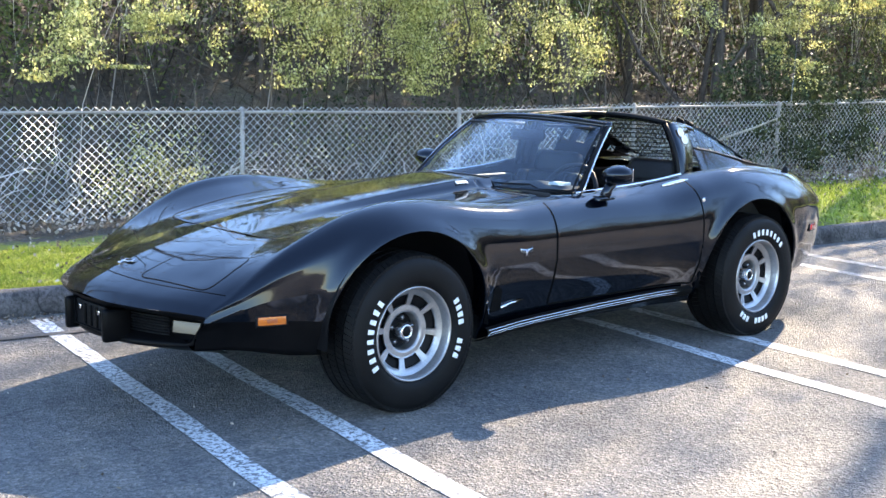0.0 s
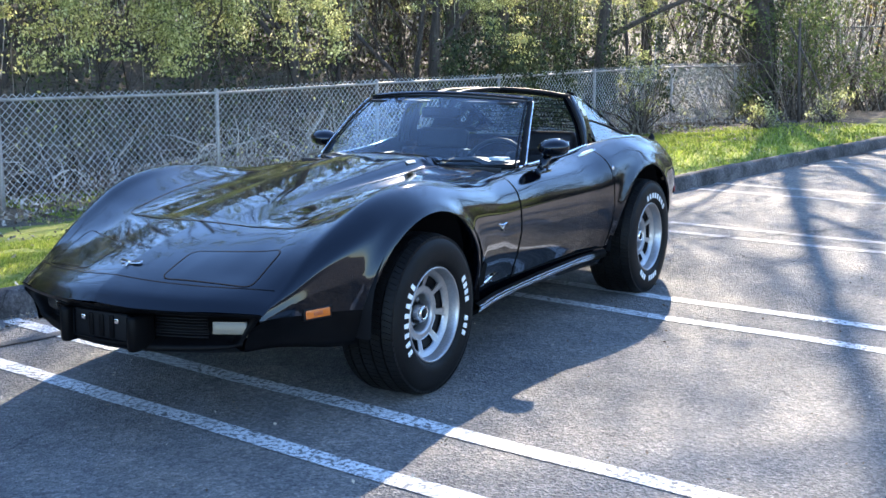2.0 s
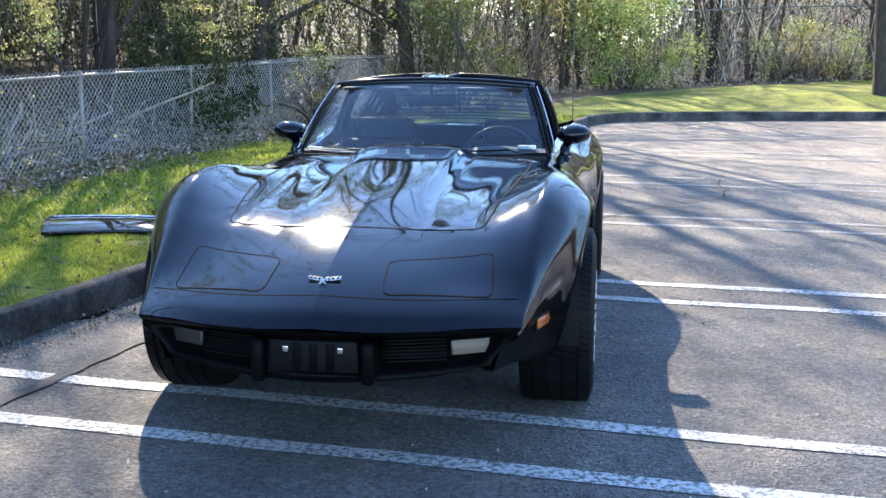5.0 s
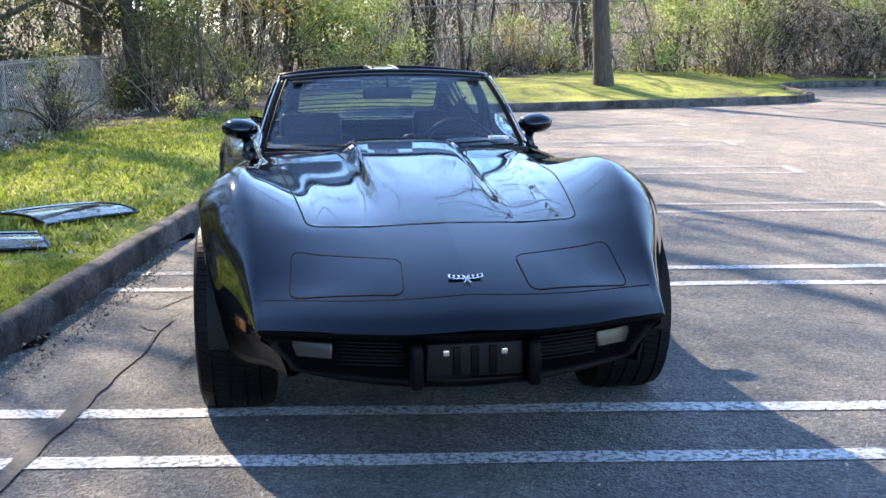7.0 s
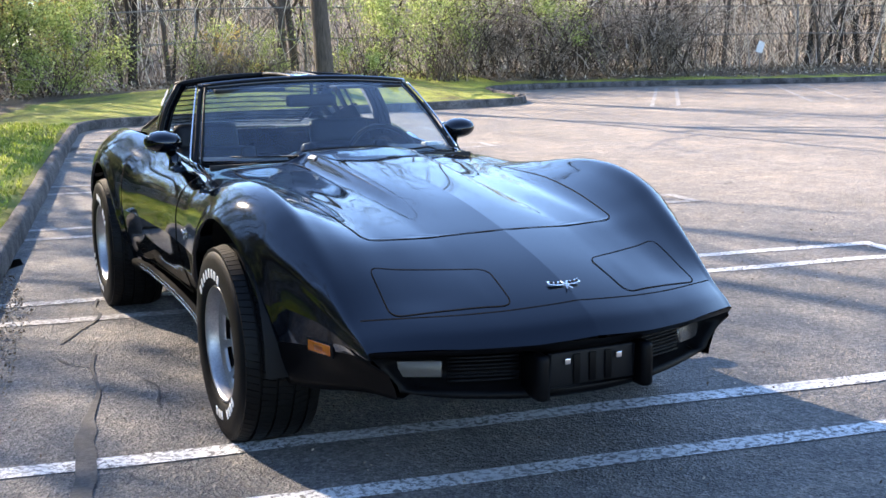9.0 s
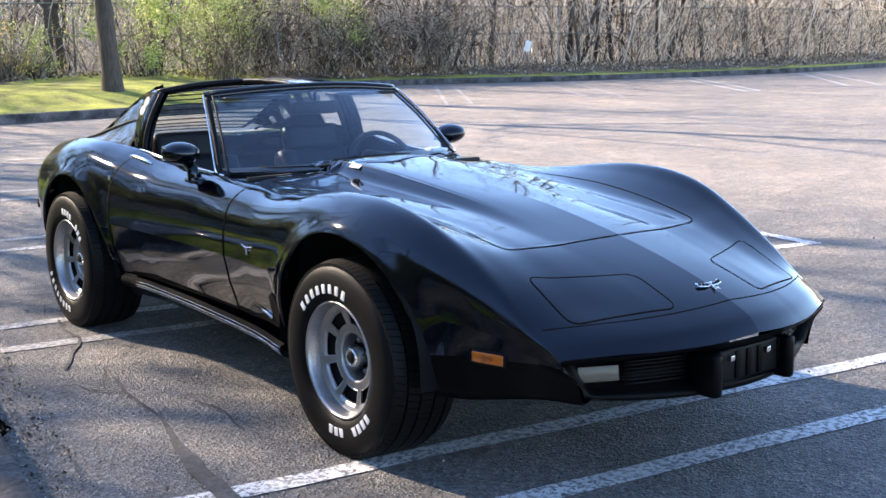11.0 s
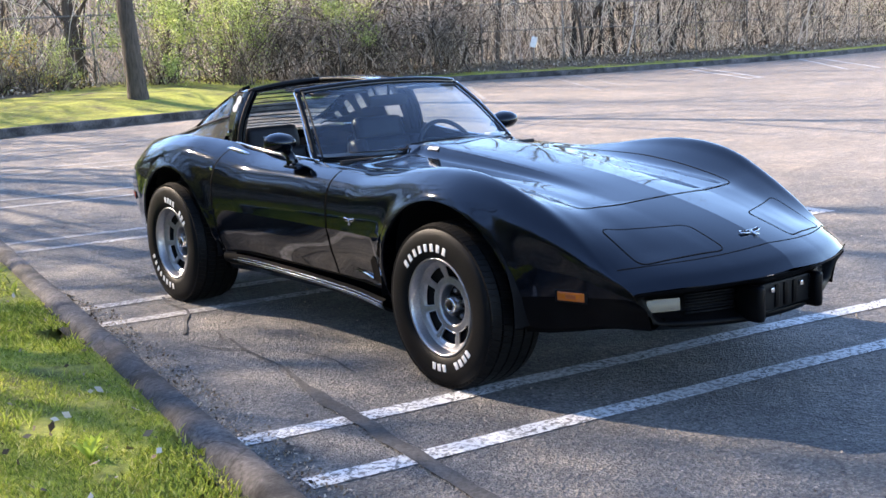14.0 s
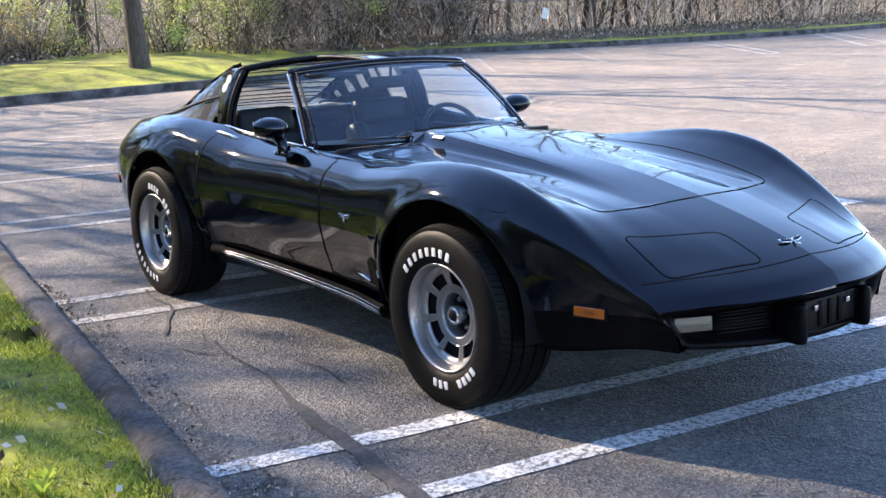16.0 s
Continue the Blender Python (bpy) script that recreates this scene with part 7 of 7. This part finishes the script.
# fallen branches behind the fence
for (s0, w0, l, a, tilt, r) in ((4.45, 0.4, 0.85, 84, 62, 0.05), (6.7, 0.35, 1.1, 80, 86, 0.022), (4.9, 0.7, 1.6, 60, 22, 0.028), (4.6, 0.9, 2.0, -30, 12, 0.03), (2.2, 0.8, 1.8, 60, 18, 0.025), (6.5, 1.0, 2.2, 10, 25, 0.03), (9.0, 0.9, 1.6, -50, 40, 0.022)):
    p = fence_xy(np.array([s0]), np.array([w0]))[0]
    g = ground_height(*p)
    d = Vector((math.cos(radians(a)) * math.cos(radians(tilt)), math.sin(radians(a)) * math.cos(radians(tilt)), math.sin(radians(tilt))))
    pts = [Vector((p[0], p[1], g)) + d * l * t + Vector((0.03 * math.sin(t * 9), 0.03 * math.cos(t * 7), 0.04 * math.sin(t * 3))) for t in np.linspace(0, 1, 7)]
    ob = tube_part("fallen_branch", pts, [r * (1 - 0.1 * i) for i in range(7)], PALE_WOOD, sides=7)
    tagged(ob, "bleached fallen branch behind the fence", "branch", "fallen branches")


# ---- grass, litter and chips ----
def blades(name, xy, tall, wide, label, mat=BLADES):
    n = len(xy)
    p = np.column_stack([xy, heights(xy) - 0.004])
    a = rng.uniform(0, 2 * math.pi, n)
    s = np.column_stack([np.cos(a), np.sin(a), np.zeros(n)]) * wide
    lean = np.column_stack([rng.normal(0, 0.45, n), rng.normal(0, 0.45, n), np.ones(n)])
    lean /= np.linalg.norm(lean, axis=1)[:, None]
    h = (tall * rng.uniform(0.45, 1.3, n))[:, None]
    tip = p + lean * h
    tip[:, :2] += lean[:, :2] * h * 0.6
    mid = p + lean * h * 0.55
    v = np.stack([p - s, p + s, mid + s * 0.7, tip, mid - s * 0.7], 1).reshape(-1, 3)
    f = np.arange(5 * n).reshape(n, 5)
    return stuff(fast_mesh(name, v, f, mat), label, "grass")


def verge(n, y0, y1, near, far):
    """Plan points behind the long kerb."""
    y = rng.uniform(y0, y1, n)
    w = near + (far - near) * rng.random(n)
    i = np.clip(np.searchsorted(KERB_XY[:80, 1], y), 0, 79)
    return KERB_XY[i] + KERB_N[i] * w[:, None] + np.column_stack([np.zeros(n), y - KERB_XY[i, 1]])


def patchy(xy, scale, cut):
    keep = np.array([noise.noise(Vector((x * scale, y * scale, 11))) > cut for x, y in xy])
    return xy[keep]


blades("grass", patchy(verge(90000, -2.6, 2.6, 0.17, 1.7), 3.5, -0.28), 0.024, 0.0026, "short patchy spring grass behind the kerb")
blades("grass", patchy(verge(60000, 2.4, 15.0, 0.16, 4.2), 1.2, -0.25), 0.024, 0.0042, "sunlit green lawn verge")
blades("grass", patchy(verge(26000, -2.6, 4.0, 0.16, 1.9), 5.0, 0.16), 0.036, 0.0034, "taller tufts of yellow-green grass")
xy = verge(1500, -2.6, 12.0, 0.18, 3.6)
v, f = leaf_arrays(np.column_stack([xy, heights(xy) + rng.uniform(0.015, 0.04, len(xy))]), np.full(len(xy), 0.035), 0.0)
stuff(fast_mesh("leaf_litter", v, f, DRY), "brown dead leaves scattered on the grass", "leaf litter")
u = rng.uniform(0, 1, 26000)
i = 80 + (u * 62).astype(int)
island = KERB_XY[i] + KERB_N[i] * (0.2 + 5.2 * rng.random(26000))[:, None]
blades("grass", island, 0.06, 0.008, "bright green grass on the far island")
dry_xy = verge(6500, -2.0, 9.0, -0.02 - 0.2, 0.02)
v, f = leaf_arrays(np.column_stack([dry_xy, np.array([lot_height(x, y) for x, y in dry_xy]) + 0.008]), np.full(len(dry_xy), 0.009) * rng.uniform(0.5, 2.2, len(dry_xy)), 0.0)
stuff(fast_mesh("litter", v, f, DRY), "dry leaf crumbs along the kerb", "litter")
xy = fence_xy(rng.uniform(-4, 19, 14000), -0.9 + 2.6 * rng.random(14000))
v, f = leaf_arrays(np.column_stack([xy, heights(xy) + rng.uniform(0.005, 0.06, len(xy))]), np.full(len(xy), 0.055), 0.0)
stuff(fast_mesh("leaf_litter", v, f, DRY), "pale fallen leaves under the fence", "leaf litter")
xy = fence_xy(rng.uniform(1.5, 10.5, 8000), -0.75 + 2.4 * rng.random(8000))
v, f = leaf_arrays(np.column_stack([xy, heights(xy) + rng.uniform(0.005, 0.11, len(xy))]), np.full(len(xy), 0.05), 0.0)
stuff(fast_mesh("leaf_litter", v, f, PALE_DRY), "bleached curled leaves heaped at the foot of the fence", "leaf litter")
xy = far_xy(rng.random(9000), -1.6 + 1.8 * rng.random(9000))
v, f = leaf_arrays(np.column_stack([xy, heights(xy) + rng.uniform(0.0, 0.12, len(xy))]), np.full(len(xy), 0.08), 0.0)
stuff(fast_mesh("leaf_litter", v, f, DRY), "dry leaves along the far fence", "leaf litter")
xy = np.column_stack([rng.uniform(-2.0, 6.0, 2600), rng.uniform(-3.0, 4.0, 2600)])
xy = xy[[beyond_kerb(x, y) < -0.02 for x, y in xy]]
v, f = leaf_arrays(np.column_stack([xy, np.array([lot_height(x, y) for x, y in xy]) + 0.004]), np.full(len(xy), 0.011) * rng.uniform(0.4, 1.6, len(xy)), 0.0)
stuff(fast_mesh("grit", v, f, DRY), "loose grit and crumbs on the asphalt", "grit")


def crumpled_bag(x, y):
    """A crumpled white bag caught in the grass."""
    bm = bmesh.new()
    bmesh.ops.create_icosphere(bm, subdivisions=4, radius=1.0)
    for v in bm.verts:
        k = 1 + 0.35 * noise.noise(v.co * 1.7) + 0.22 * noise.noise(v.co * 4.1 + Vector((3, 1, 2))) + 0.08 * noise.noise(v.co * 9)
        v.co = Vector((v.co.x * 0.115 * k, v.co.y * 0.08 * k, 0.065 * v.co.z * k))
    bag = part("crumpled_bag", bm, BAG)
    bag.matrix_world = pose(x, y, ground_height(x, y) + 0.07, 0, 0, 35)
    tagged(bag, "crumpled white plastic bag lying in the grass", "bag")


crumpled_bag(-4.06, 2.84)


def weed(x, y, size):
    """A rosette of long upright leaves."""
    g = ground_height(x, y)
    w = empty("weed")
    for k in range(9):
        a = 2 * math.pi * k / 9 + rng.uniform(-0.3, 0.3)
        lean = rng.uniform(0.3, 0.9)
        verts, faces = [], []
        for j in range(5):
            t = j / 4
            c = Vector((x + math.cos(a) * lean * size * t, y + math.sin(a) * lean * size * t, g + size * (t - 0.35 * t * t)))
            s = Vector((-math.sin(a), math.cos(a), 0)) * size * 0.13 * math.sin(math.pi * (0.12 + 0.86 * t))
            verts += [c - s, c + Vector((0, 0, -0.006)), c + s]
            if j:
                b = 3 * j
                faces += [(b - 3, b - 2, b + 1, b), (b - 2, b - 1, b + 2, b + 1)]
        link_mesh("leaf", verts, faces, WEED, w)
    return tagged(w, "small bright green weed in the grass by the kerb", "weed", "weeds")


for x, y, size in ((-2.42, -0.12, 0.085), (-2.36, 0.0, 0.06), (-2.55, 0.9, 0.05), (-2.15, 2.4, 0.05)):
    weed(x, y, size)
